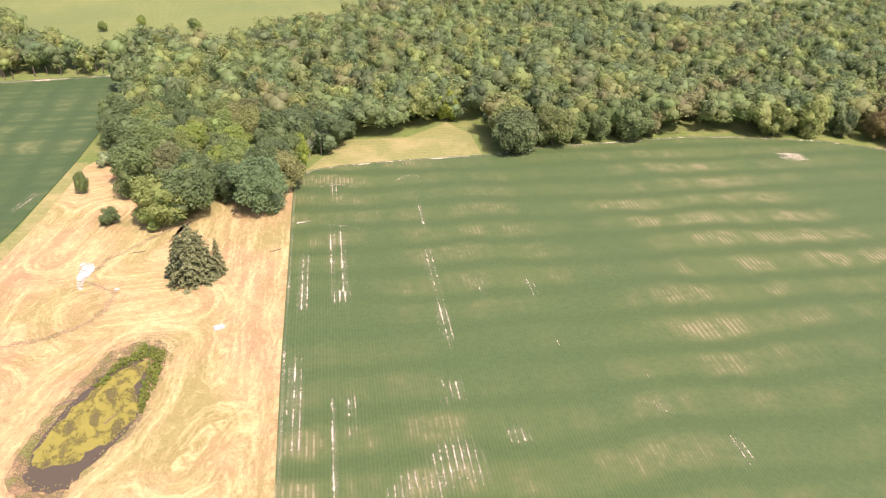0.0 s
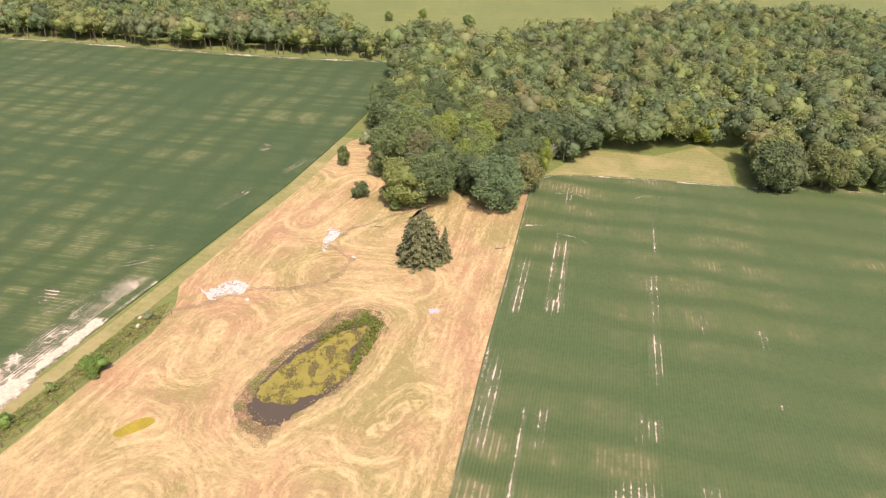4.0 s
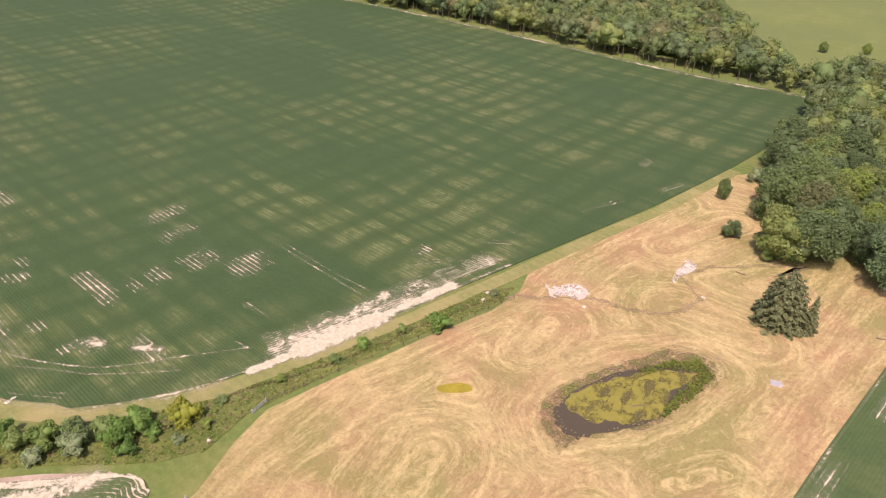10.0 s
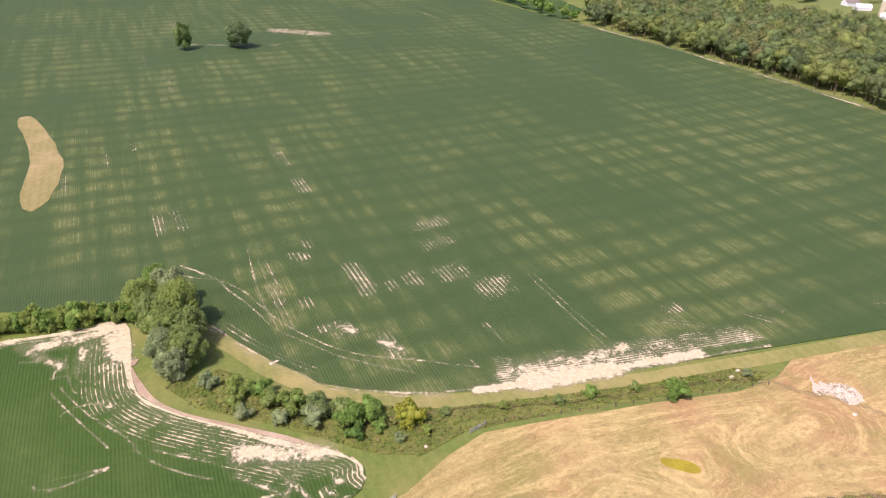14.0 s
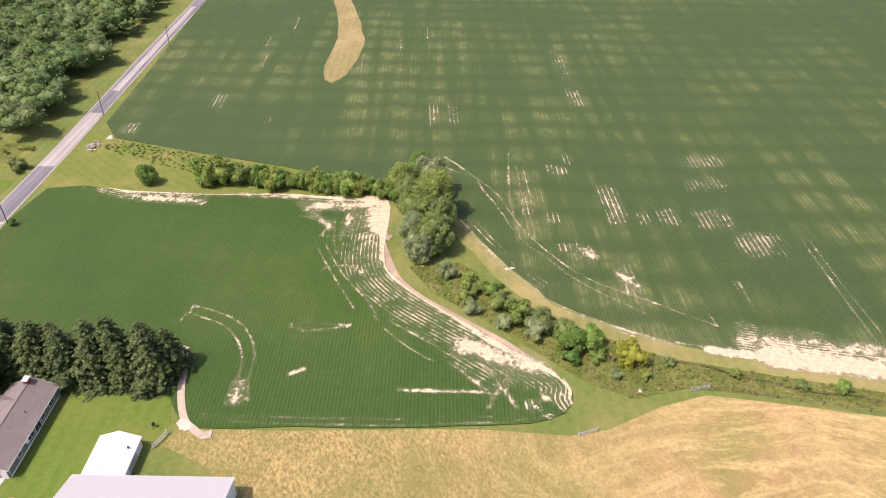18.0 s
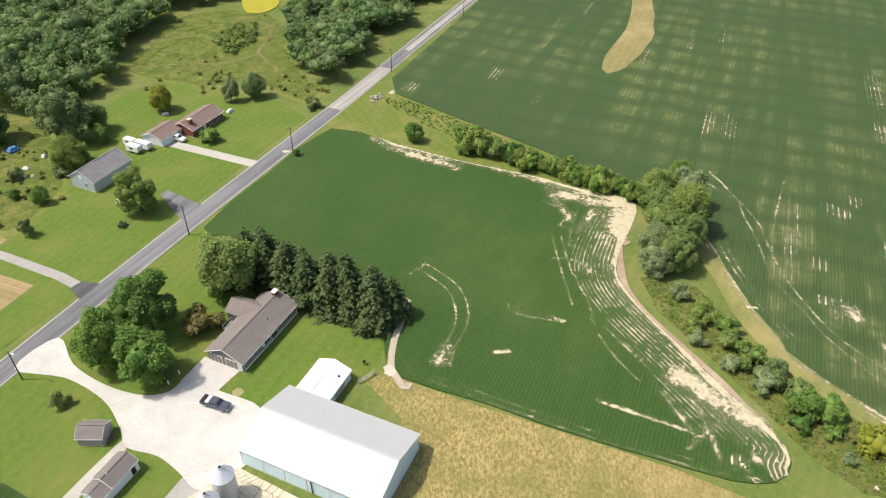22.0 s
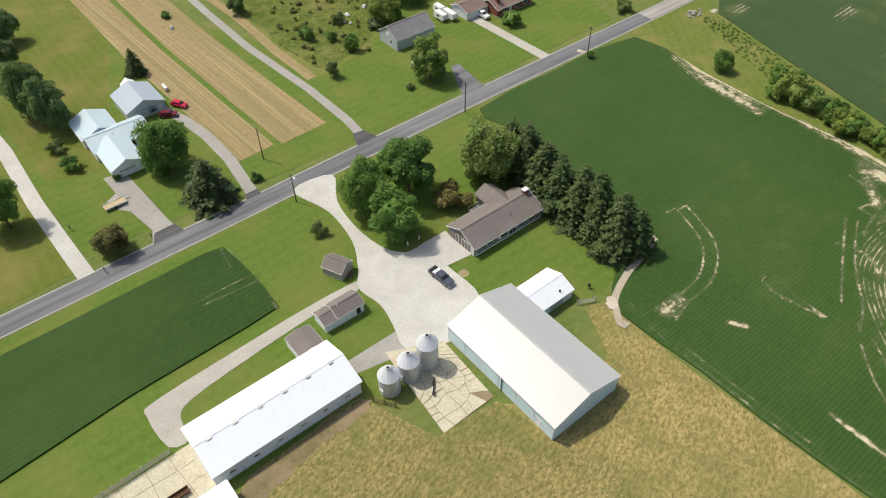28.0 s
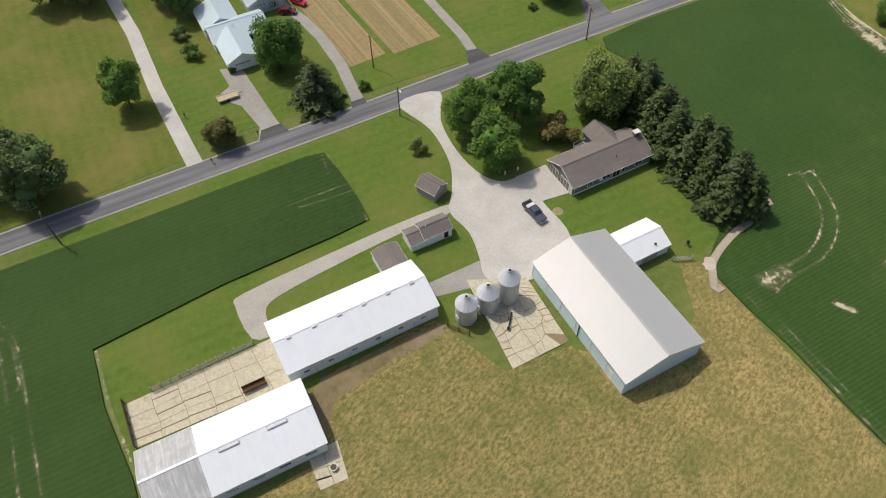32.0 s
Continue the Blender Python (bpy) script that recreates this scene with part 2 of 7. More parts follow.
def painted(name, base, grime, ribs=0.0, rough=0.45, metal=0.0, rib_axis="X", streak=0.35, gloss=0.25):
    """Sheet metal, siding or shingles: ribs or courses across an axis, run-off streaks, stains."""
    n = Nodes(name)
    where = n.local()
    stain = n.noise(n.local((2.5, 2.5, 2.5)), 1.0, 5.0, 0.65)
    runs = n.noise(n.local((0.35, 5, 5) if rib_axis == "X" else (5, 0.35, 5)), 1.0, 3.0, 0.6)
    c = n.mix(n.math("MULTIPLY", n.ramp(n.math("MULTIPLY", stain, runs), (0.2, 0.0), (0.42, 1.0)), streak), base, grime)
    h = n.noise(where, 12.0, 3.0)
    if ribs:
        w = n.wave(where, 1.0 / (ribs * 3.18), 0.0, 0.0, rib_axis)
        c = n.mix(n.math("MULTIPLY", n.ramp(w, (0.75, 0.0), (1.0, 1.0)), 0.16), c, tuple(v * 0.75 for v in base))
        h = n.math("ADD", n.math("MULTIPLY", w, 1.2), h)
    n.b.inputs["Specular IOR Level"].default_value = gloss
    return n.done(c, rough, h, 0.3, 0.02, metal)


def plain(name, colour, rough=0.6, metal=0.0, vary=0.25, scale=3.0):
    n = Nodes(name)
    f = n.noise(n.local(), scale, 4.0, 0.65)
    c = n.mix(f, tuple(v * (1 - vary) for v in colour), tuple(min(1, v * (1 + vary)) for v in colour))
    return n.done(c, rough, f, 0.15, 0.02, metal)


def foliage(name, tones, through_light=0.3):
    """Leaves: every tree its own tone, every leaf clump a little different."""
    n = Nodes(name)
    at = n.node("Attribute")
    at.attribute_name = "tone"
    ob = n.node("ObjectInfo")
    g = n.node("NewGeometry")
    pick = n.math("FRACT", n.math("ADD", at.outputs["Fac"], ob.outputs["Random"]))
    ramp = n.ramp(pick, *[((i + 0.5) / len(tones), c) for i, c in enumerate(tones)])
    isle = n.node("HueSaturation", Color=ramp, Hue=n.math("MULTIPLY_ADD", g.outputs["Random Per Island"], 0.03, 0.485),
                  Value=n.math("MULTIPLY_ADD", g.outputs["Random Per Island"], 0.5, 0.8))
    n.done(isle.outputs[0], 0.6)
    n.b.inputs["Specular IOR Level"].default_value = 0.3
    tr = n.node("BsdfTranslucent", Color=isle.outputs[0])
    mx = n.node("MixShader", Fac=through_light)
    n.t.links.new(n.b.outputs[0], mx.inputs[1])
    n.t.links.new(tr.outputs[0], mx.inputs[2])
    n.t.links.new(mx.outputs[0], n.t.nodes["Material Output"].inputs[0])
    return n.m


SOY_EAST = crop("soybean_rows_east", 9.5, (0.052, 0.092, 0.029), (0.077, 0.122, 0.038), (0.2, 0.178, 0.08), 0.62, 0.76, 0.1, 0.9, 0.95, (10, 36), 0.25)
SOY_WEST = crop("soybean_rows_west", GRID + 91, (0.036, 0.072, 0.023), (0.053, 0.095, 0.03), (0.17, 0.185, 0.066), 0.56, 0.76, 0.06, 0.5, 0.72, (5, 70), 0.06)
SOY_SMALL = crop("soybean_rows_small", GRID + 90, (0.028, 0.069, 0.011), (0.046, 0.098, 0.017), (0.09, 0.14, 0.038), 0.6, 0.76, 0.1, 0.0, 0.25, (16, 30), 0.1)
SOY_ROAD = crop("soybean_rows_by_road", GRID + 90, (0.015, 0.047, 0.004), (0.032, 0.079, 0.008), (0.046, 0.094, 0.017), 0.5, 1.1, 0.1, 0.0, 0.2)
HAY = meadow("dry_hay_meadow", (0.335, 0.25, 0.108), (0.56, 0.435, 0.2), (0.23, 0.22, 0.07), 0.75, 0.78, 20, (0, 40, 95), ((0.16, 0.15, 0.048), (0.41, 0.32, 0.13), (0.13, 0.15, 0.04)), True)
STUBBLE = stubble("mown_stubble", 104)
PASTURE = meadow("worn_pasture", (0.31, 0.25, 0.095), (0.52, 0.42, 0.19), (0.155, 0.18, 0.048), 0.85, 0.5, GRID, (0, 50, 100), ((0.115, 0.13, 0.036), (0.34, 0.27, 0.11), (0.095, 0.125, 0.03)))
LAWN = sward("mown_lawn", (0.082, 0.145, 0.02), (0.14, 0.205, 0.036), (0.2, 0.195, 0.055), 0.6)
LAWN_DRY = sward("dry_lawn", (0.105, 0.14, 0.02), (0.16, 0.185, 0.036), (0.235, 0.2, 0.07), 0.7, GRID + 90)
LUSH = sward("lush_grass", (0.12, 0.17, 0.025), (0.19, 0.235, 0.05), (0.24, 0.24, 0.07), 0.4, 60)
OLDFIELD = sward("old_field", (0.10, 0.15, 0.026), (0.175, 0.21, 0.045), (0.25, 0.215, 0.075), 0.8, 60)
PATH = earth("trodden_path", (0.24, 0.21, 0.10), (0.36, 0.31, 0.17))
WORN_YARD = sward("trampled_yard_grass", (0.15, 0.135, 0.06), (0.27, 0.21, 0.12), (0.34, 0.255, 0.18), 0.9)
STRAW = sward("straw_coloured_grass", (0.2, 0.18, 0.07), (0.3, 0.26, 0.11), (0.38, 0.3, 0.16), 0.7)
BANK = earth("pinkish_bank_soil", (0.27, 0.2, 0.135), (0.45, 0.35, 0.26))
PALE_DIRT = earth("pale_track_dirt", (0.33, 0.28, 0.21), (0.5, 0.44, 0.35))
GOLD = earth("yellow_flowers", (0.28, 0.27, 0.03), (0.42, 0.37, 0.05))
ROUGH = sward("rough_grass", (0.09, 0.14, 0.03), (0.17, 0.21, 0.055), (0.27, 0.24, 0.09), 0.5)
DRYGRASS = sward("dry_grass", (0.17, 0.185, 0.058), (0.26, 0.255, 0.088), (0.36, 0.30, 0.13), 0.65)
FAR_GREEN = crop("distant_hayfield", 20, (0.12, 0.16, 0.045), (0.17, 0.21, 0.06), (0.22, 0.24, 0.08), 0.5, 0.76, 0.1, 0.0, 0.3)
SOIL = earth("pale_bare_soil", (0.46, 0.375, 0.27), (0.66, 0.56, 0.43))
MUD = earth("dark_moist_soil", (0.17, 0.13, 0.07), (0.32, 0.25, 0.15))
GRAVEL = earth("limestone_gravel", (0.43, 0.415, 0.385), (0.61, 0.6, 0.57), 1.0, 0.2)
GRAVEL_OLD = earth("dusty_lane_gravel", (0.36, 0.34, 0.3), (0.5, 0.48, 0.43), 1.0, 0.15)
LANE = earth("grey_lane_gravel", (0.28, 0.27, 0.25), (0.41, 0.395, 0.37), 1.0, 0.2)
CHALK = earth("pale_spoil", (0.4, 0.35, 0.28), (0.64, 0.58, 0.49), 1.0, 0.5)
ASPHALT = paving("worn_asphalt", (0.135, 0.137, 0.15), (0.24, 0.243, 0.255))
APRON = paving("dark_asphalt_apron", (0.085, 0.085, 0.09), (0.14, 0.14, 0.145))
CHIP = paving("pale_chip_seal", (0.3, 0.285, 0.265), (0.46, 0.44, 0.41))
CONCRETE = stained("old_concrete", (0.46, 0.42, 0.31), (0.64, 0.6, 0.47), (0.31, 0.24, 0.14))
BED = earth("brown_joint_soil", (0.19, 0.15, 0.09), (0.33, 0.26, 0.165), 1.5, 0.3)
CLEAN = earth("clean_concrete", (0.44, 0.42, 0.4), (0.58, 0.56, 0.53), 1.0, 0.1)
WATER = plain("dark_pond_water", (0.085, 0.07, 0.045), 0.14)
ALGAE = earth("yellow_algae", (0.2, 0.17, 0.02), (0.34, 0.28, 0.03), 1.2, 0.3)
LEAF = foliage("broad_leaves", [(0.135, 0.195, 0.072), (0.18, 0.245, 0.075), (0.125, 0.185, 0.08), (0.235, 0.285, 0.08), (0.185, 0.23, 0.085), (0.11, 0.17, 0.07), (0.22, 0.225, 0.09), (0.25, 0.305, 0.085), (0.15, 0.21, 0.08), (0.17, 0.235, 0.075)], 0.4)
LEAF_FRESH = foliage("fresh_green_leaves", [(0.2, 0.288, 0.069), (0.269, 0.35, 0.085), (0.206, 0.288, 0.098), (0.25, 0.325, 0.07)], 0.44)
LEAF_FARM = foliage("dark_garden_leaves", [(0.129, 0.238, 0.052), (0.198, 0.32, 0.069), (0.157, 0.273, 0.057)], 0.42)
LEAF_WOOD = foliage("dark_woodland_leaves", [(0.135, 0.223, 0.068), (0.176, 0.263, 0.081), (0.155, 0.243, 0.084), (0.216, 0.277, 0.108), (0.121, 0.203, 0.068)], 0.4)
WEED = foliage("weedy_leaves", [(0.21, 0.25, 0.06), (0.27, 0.24, 0.1), (0.17, 0.23, 0.05)], 0.42)
LEAF_LIME = foliage("yellow_green_leaves", [(0.26, 0.285, 0.034), (0.3, 0.31, 0.04)], 0.3)
LEAF_RUSSET = foliage("bronze_leaves", [(0.187, 0.156, 0.052), (0.156, 0.15, 0.044)])
LEAF_BRIGHT = foliage("sunlit_yellow_green_leaves", [(0.27, 0.35, 0.06), (0.31, 0.37, 0.065), (0.23, 0.32, 0.06)], 0.45)
LEAF_GREY = foliage("silvery_leaves", [(0.24, 0.318, 0.144), (0.282, 0.348, 0.168)], 0.42)
NEEDLE = foliage("spruce_needles", [(0.084, 0.129, 0.041), (0.109, 0.154, 0.05), (0.094, 0.134, 0.052)], 0.25)
NEEDLE_GREY = foliage("grey_spruce_needles", [(0.153, 0.178, 0.076), (0.191, 0.21, 0.089), (0.14, 0.173, 0.074)], 0.25)
LEAF_OAK = foliage("grey_green_oak_leaves", [(0.156, 0.24, 0.098), (0.176, 0.26, 0.111)], 0.42)
GREYBARK = plain("bleached_bark", (0.34, 0.31, 0.28), 0.9, 0, 0.3)
BARK = plain("bark", (0.12, 0.09, 0.065), 0.9, 0, 0.4)
ROOF_CREAM = painted("cream_steel_roof", (0.465, 0.475, 0.48), (0.4, 0.4, 0.395), 0.3, 0.4, 0.0, "X", 0.3, 0.7)
ROOF_WHITE = painted("white_steel_roof", (0.85, 0.89, 0.95), (0.68, 0.71, 0.76), 0.3, 0.4, 0.0, "X", 0.3)
ROOF_BLUE = painted("pale_blue_steel_roof", (0.56, 0.68, 0.74), (0.45, 0.55, 0.6), 0.4, 0.35, 0.1, "X", 0.3)
ROOF_WORN = painted("weathered_steel_roof", (0.45, 0.46, 0.47), (0.72, 0.73, 0.74), 0.3, 0.45, 0.2, "X", 0.9)
SHINGLE = painted("brown_grey_shingles", (0.2, 0.175, 0.165), (0.27, 0.245, 0.225), 0.15, 0.9, 0.0, "Y", 0.6)
SHINGLE_RED = painted("red_brown_shingles", (0.22, 0.16, 0.14), (0.3, 0.23, 0.2), 0.15, 0.9, 0.0, "Y", 0.6)
SIDING = painted("white_siding", (0.85, 0.89, 0.94), (0.5, 0.5, 0.48), 0.25, 0.5, 0.0, "X", 0.25)
STEEL_BLUE = painted("pale_blue_steel_wall", (0.7, 0.87, 0.97), (0.54, 0.65, 0.71), 0.25, 0.45, 0.0, "X", 0.25)
CLAPBOARD = painted("grey_green_clapboard", (0.19, 0.2, 0.175), (0.26, 0.27, 0.24), 0.15, 0.7, 0.0, "Z", 0.4)
GALV = painted("galvanised_steel", (0.56, 0.57, 0.59), (0.36, 0.33, 0.29), 0.0, 0.4, 0.3)
GALV_BRIGHT = painted("bright_galvanised_roof", (0.78, 0.8, 0.84), (0.55, 0.55, 0.56), 0.0, 0.35, 0.25)
BRICK = plain("red_brick", (0.25, 0.09, 0.06), 0.85)
WHITE = plain("white_paint", (0.75, 0.75, 0.74), 0.5, 0, 0.08)
DARK = plain("dark_opening", (0.02, 0.02, 0.022), 0.4)
GLASS = plain("window_glass", (0.04, 0.05, 0.06), 0.08, 0, 0.1)
WOODPOLE = plain("weathered_pole_wood", (0.16, 0.12, 0.085), 0.9)
RUBBER = plain("tyre_rubber", (0.02, 0.02, 0.02), 0.8)
CAR_DARK = plain("dark_blue_grey_paint", (0.1, 0.115, 0.15), 0.25, 0.3, 0.05)
CAR_RED = plain("red_paint", (0.5, 0.02, 0.06), 0.3, 0.0, 0.05)
CAR_MAROON = plain("maroon_paint", (0.16, 0.015, 0.03), 0.3, 0.0, 0.05)
RUST = plain("rusty_steel", (0.13, 0.07, 0.04), 0.85, 0.2, 0.4)
TARP = plain("blue_tarpaulin", (0.08, 0.2, 0.45), 0.6)


# ---- mesh helpers ----
def part(name, bm, material, parent=None, label=""):
    """Links a bmesh, or takes a mesh, as one object."""
    if isinstance(bm, bmesh.types.BMesh):
        me = bpy.data.meshes.new(name)
        bm.to_mesh(me)
        bm.free()
    else:
        me = bm
    if material and not me.materials:
        me.materials.append(material)
    ob = new(name, me)
    if parent:
        ob.parent = parent
    if label:
        tagged(ob, label)
    return ob


def thing(name, m, label, category, group="", kind=""):
    ob = new(name)
    ob.empty_display_size = 0.5
    ob.matrix_basis = m
    return tagged(ob, label, category, group, kind)


def box(x0, x1, y0, y1, z0, z1, bevel=0.0, bm=None):
    bm = bm or bmesh.new()
    vs = [bm.verts.new((x, y, z)) for z in (z0, z1) for x, y in ((x0, y0), (x1, y0), (x1, y1), (x0, y1))]
    for q in ((3, 2, 1, 0), (4, 5, 6, 7), (0, 1, 5, 4), (1, 2, 6, 5), (2, 3, 7, 6), (3, 0, 4, 7)):
        bm.faces.new([vs[i] for i in q])
    if bevel:
        bmesh.ops.bevel(bm, geom=bm.edges[:], offset=bevel, segments=1, affect="EDGES")
    return bm


def prism(points, thick, bm=None):
    """A closed solid: a polygon in space, thickened downwards."""
    bm = bm or bmesh.new()
    top = [bm.verts.new(p) for p in points]
    low = [bm.verts.new((p[0], p[1], p[2] - thick)) for p in points]
    bm.faces.new(top)
    bm.faces.new(low[::-1])
    n = len(points)
    for i in range(n):
        bm.faces.new((top[i], low[i], low[(i + 1) % n], top[(i + 1) % n]))
    bmesh.ops.recalc_face_normals(bm, faces=bm.faces[:])
    return bm


def rod(a, b, r0, r1=None, sides=8, bm=None):
    """A tapered round bar from a to b."""
    bm = bm or bmesh.new()
    a, b = Vector(a), Vector(b)
    q = (b - a).to_track_quat("Z", "Y")
    rings = []
    for c, r in ((a, r0), (b, r0 if r1 is None else r1)):
        rings.append([bm.verts.new(c + q @ Vector((r * math.cos(k * math.tau / sides), r * math.sin(k * math.tau / sides), 0))) for k in range(sides)])
    for k in range(sides):
        bm.faces.new((rings[0][k], rings[0][(k + 1) % sides], rings[1][(k + 1) % sides], rings[1][k]))
    bm.faces.new(rings[0][::-1])
    bm.faces.new(rings[1])
    return bm


def smooth_ring(points, steps=4, wobble=0.0, seed=1):
    """A closed outline rounded through its corners."""
    r = random.Random(seed)
    out, n = [], len(points)
    for i in range(n):
        p0, p1, p2, p3 = (Vector((*points[(i + k - 1) % n], 0)) for k in range(4))
        for s in range(steps):
            t = s / steps
            p = 0.5 * ((2 * p1) + (p2 - p0) * t + (2 * p0 - 5 * p1 + 4 * p2 - p3) * t * t + (3 * p1 - p0 - 3 * p2 + p3) * t ** 3)
            out.append((p.x + r.uniform(-wobble, wobble), p.y + r.uniform(-wobble, wobble)))
    return out


def smooth_line(points, steps=5):
    """An open line rounded through its points."""
    ring = smooth_ring(points, steps)
    return ring[:(len(points) - 1) * steps] + [points[-1]]


def sheet(name, points, z, material, label, category, thick=0.3, kind="structure"):
    """A plot of ground with a soft or cut edge, standing a little above what it lies on."""
    bm = bmesh.new()
    top = [bm.verts.new((x, y, z)) for x, y in points]
    f = bm.faces.new(top)
    if f.calc_area() and f.normal.z < 0:
        f.normal_flip()
    f.normal_update()
    if f.normal.z < 0:
        f.normal_flip()
    low = {v: bm.verts.new((v.co.x, v.co.y, z - thick)) for v in top}
    for e in list(f.loops):
        a, b = e.vert, e.link_loop_next.vert
        bm.faces.new((a, low[a], low[b], b))
    bmesh.ops.triangulate(bm, faces=[f])
    ob = part(name, bm, material)
    return tagged(ob, label, category, kind=kind)


def mower_rounds(ob, lines, step):
    """Cuts a plot into a net and marks each point with its distance from the lines that the mower went round."""
    bm = bmesh.new()
    bm.from_mesh(ob.data)
    for axis in (0, 1):
        lo, hi = min(v.co[axis] for v in bm.verts), max(v.co[axis] for v in bm.verts)
        way = Vector((1, 0, 0)) if axis == 0 else Vector((0, 1, 0))
        for k in range(1, int((hi - lo) / step)):
            bmesh.ops.bisect_plane(bm, geom=bm.verts[:] + bm.edges[:] + bm.faces[:], plane_co=way * (lo + k * step), plane_no=way)
    bm.to_mesh(ob.data)
    bm.free()
    co = np.zeros(len(ob.data.vertices) * 3)
    ob.data.vertices.foreach_get("co", co)
    X, Y = co[0::3], co[1::3]
    best = np.full(len(X), 1e9)
    for line in lines:
        for (ax, ay), (bx, by) in zip(line, line[1:]):
            dx, dy = bx - ax, by - ay
            u = np.clip(((X - ax) * dx + (Y - ay) * dy) / (dx * dx + dy * dy), 0, 1)
            best = np.minimum(best, np.hypot(X - ax - u * dx, Y - ay - u * dy))
    ob.data.attributes.new("lane", "FLOAT", "POINT").data.foreach_set("value", best.astype(np.float32))


def ribbon(name, line, width, z, material, label, category, thick=0.3, parent=None):
    """A road or path of even width along a line."""
    pts = [Vector((*p, 0)) for p in line]
    left, right = [], []
    for i, p in enumerate(pts):
        d = (pts[min(i + 1, len(pts) - 1)] - pts[max(i - 1, 0)]).normalized()
        s = Vector((-d.y, d.x, 0)) * width / 2
        left.append((p + s)[:2])
        right.append((p - s)[:2])
    return sheet(name, left + right[::-1], z, material, label, category, thick)


def algae_mat():
    """Yellow algae with ragged holes to the water."""
    n = Nodes("yellow_algae_mat")
    fine = n.noise(n.place(0), 0.9, 6.0, 0.7)
    wide = n.noise(n.place(15, (3, 5, 1)), 1.0, 4.0, 0.6, 0.6)
    n.done(n.mix(fine, (0.18, 0.165, 0.03), (0.28, 0.25, 0.05)), 0.8, fine, 0.3, 0.05)
    level = n.math("ADD", n.math("MULTIPLY", wide, 0.75), n.math("MULTIPLY", fine, 0.25))
    clear, mx = n.node("BsdfTransparent"), n.node("MixShader", Fac=n.ramp(level, (0.34, 0.0), (0.54, 1.0)))
    n.t.links.new(clear.outputs[0], mx.inputs[1])
    n.t.links.new(n.b.outputs[0], mx.inputs[2])
    n.t.links.new(mx.outputs[0], n.t.nodes["Material Output"].inputs[0])
    return n.m


ALGAE_MAT = algae_mat()


def ragged(name, low, high, other, first, last, most=0.9):
    """Patchy cover with ragged holes through which the ground shows."""
    n = Nodes(name)
    fine = n.noise(n.place(0), 1.4, 6.0, 0.75)
    wide = n.noise(n.place(20, (4, 4, 1)), 1.0, 4.0, 0.6, 0.5)
    c = n.mix(n.ramp(fine, (0.35, 0.0), (0.65, 1.0)), low, high)
    n.done(n.mix(n.ramp(wide, (0.45, 0.0), (0.6, 1.0)), c, other), 0.95, fine, 0.5, 0.2)
    level = n.math("ADD", n.math("MULTIPLY", wide, 0.45), n.math("MULTIPLY", fine, 0.55))
    clear, mx = n.node("BsdfTransparent"), n.node("MixShader", Fac=n.ramp(level, (first, 0.0), (last, most)))
    n.t.links.new(clear.outputs[0], mx.inputs[1])
    n.t.links.new(n.b.outputs[0], mx.inputs[2])
    n.t.links.new(mx.outputs[0], n.t.nodes["Material Output"].inputs[0])
    return n.m


FRINGE = ragged("ragged_bank_growth", (0.15, 0.115, 0.06), (0.28, 0.2, 0.12), (0.17, 0.18, 0.05), 0.38, 0.6)
FRINGE_THIN = ragged("thin_bank_growth", (0.2, 0.15, 0.085), (0.3, 0.22, 0.13), (0.2, 0.2, 0.065), 0.44, 0.72, 0.75)
WASH = ragged("washed_gravel", (0.4, 0.35, 0.27), (0.62, 0.56, 0.46), (0.5, 0.44, 0.35), 0.4, 0.5, 1.0)
TRODDEN = ragged("faint_trodden_path", (0.24, 0.21, 0.1), (0.36, 0.31, 0.17), (0.2, 0.2, 0.07), 0.4, 0.56, 0.8)
WEEDS = ragged("patchy_meadow_weeds", (0.12, 0.165, 0.032), (0.2, 0.21, 0.06), (0.11, 0.17, 0.03), 0.4, 0.62, 0.8)
SCRUB = ragged("rank_ditch_growth", (0.11, 0.13, 0.035), (0.26, 0.22, 0.1), (0.1, 0.15, 0.03), 0.38, 0.62, 0.85)


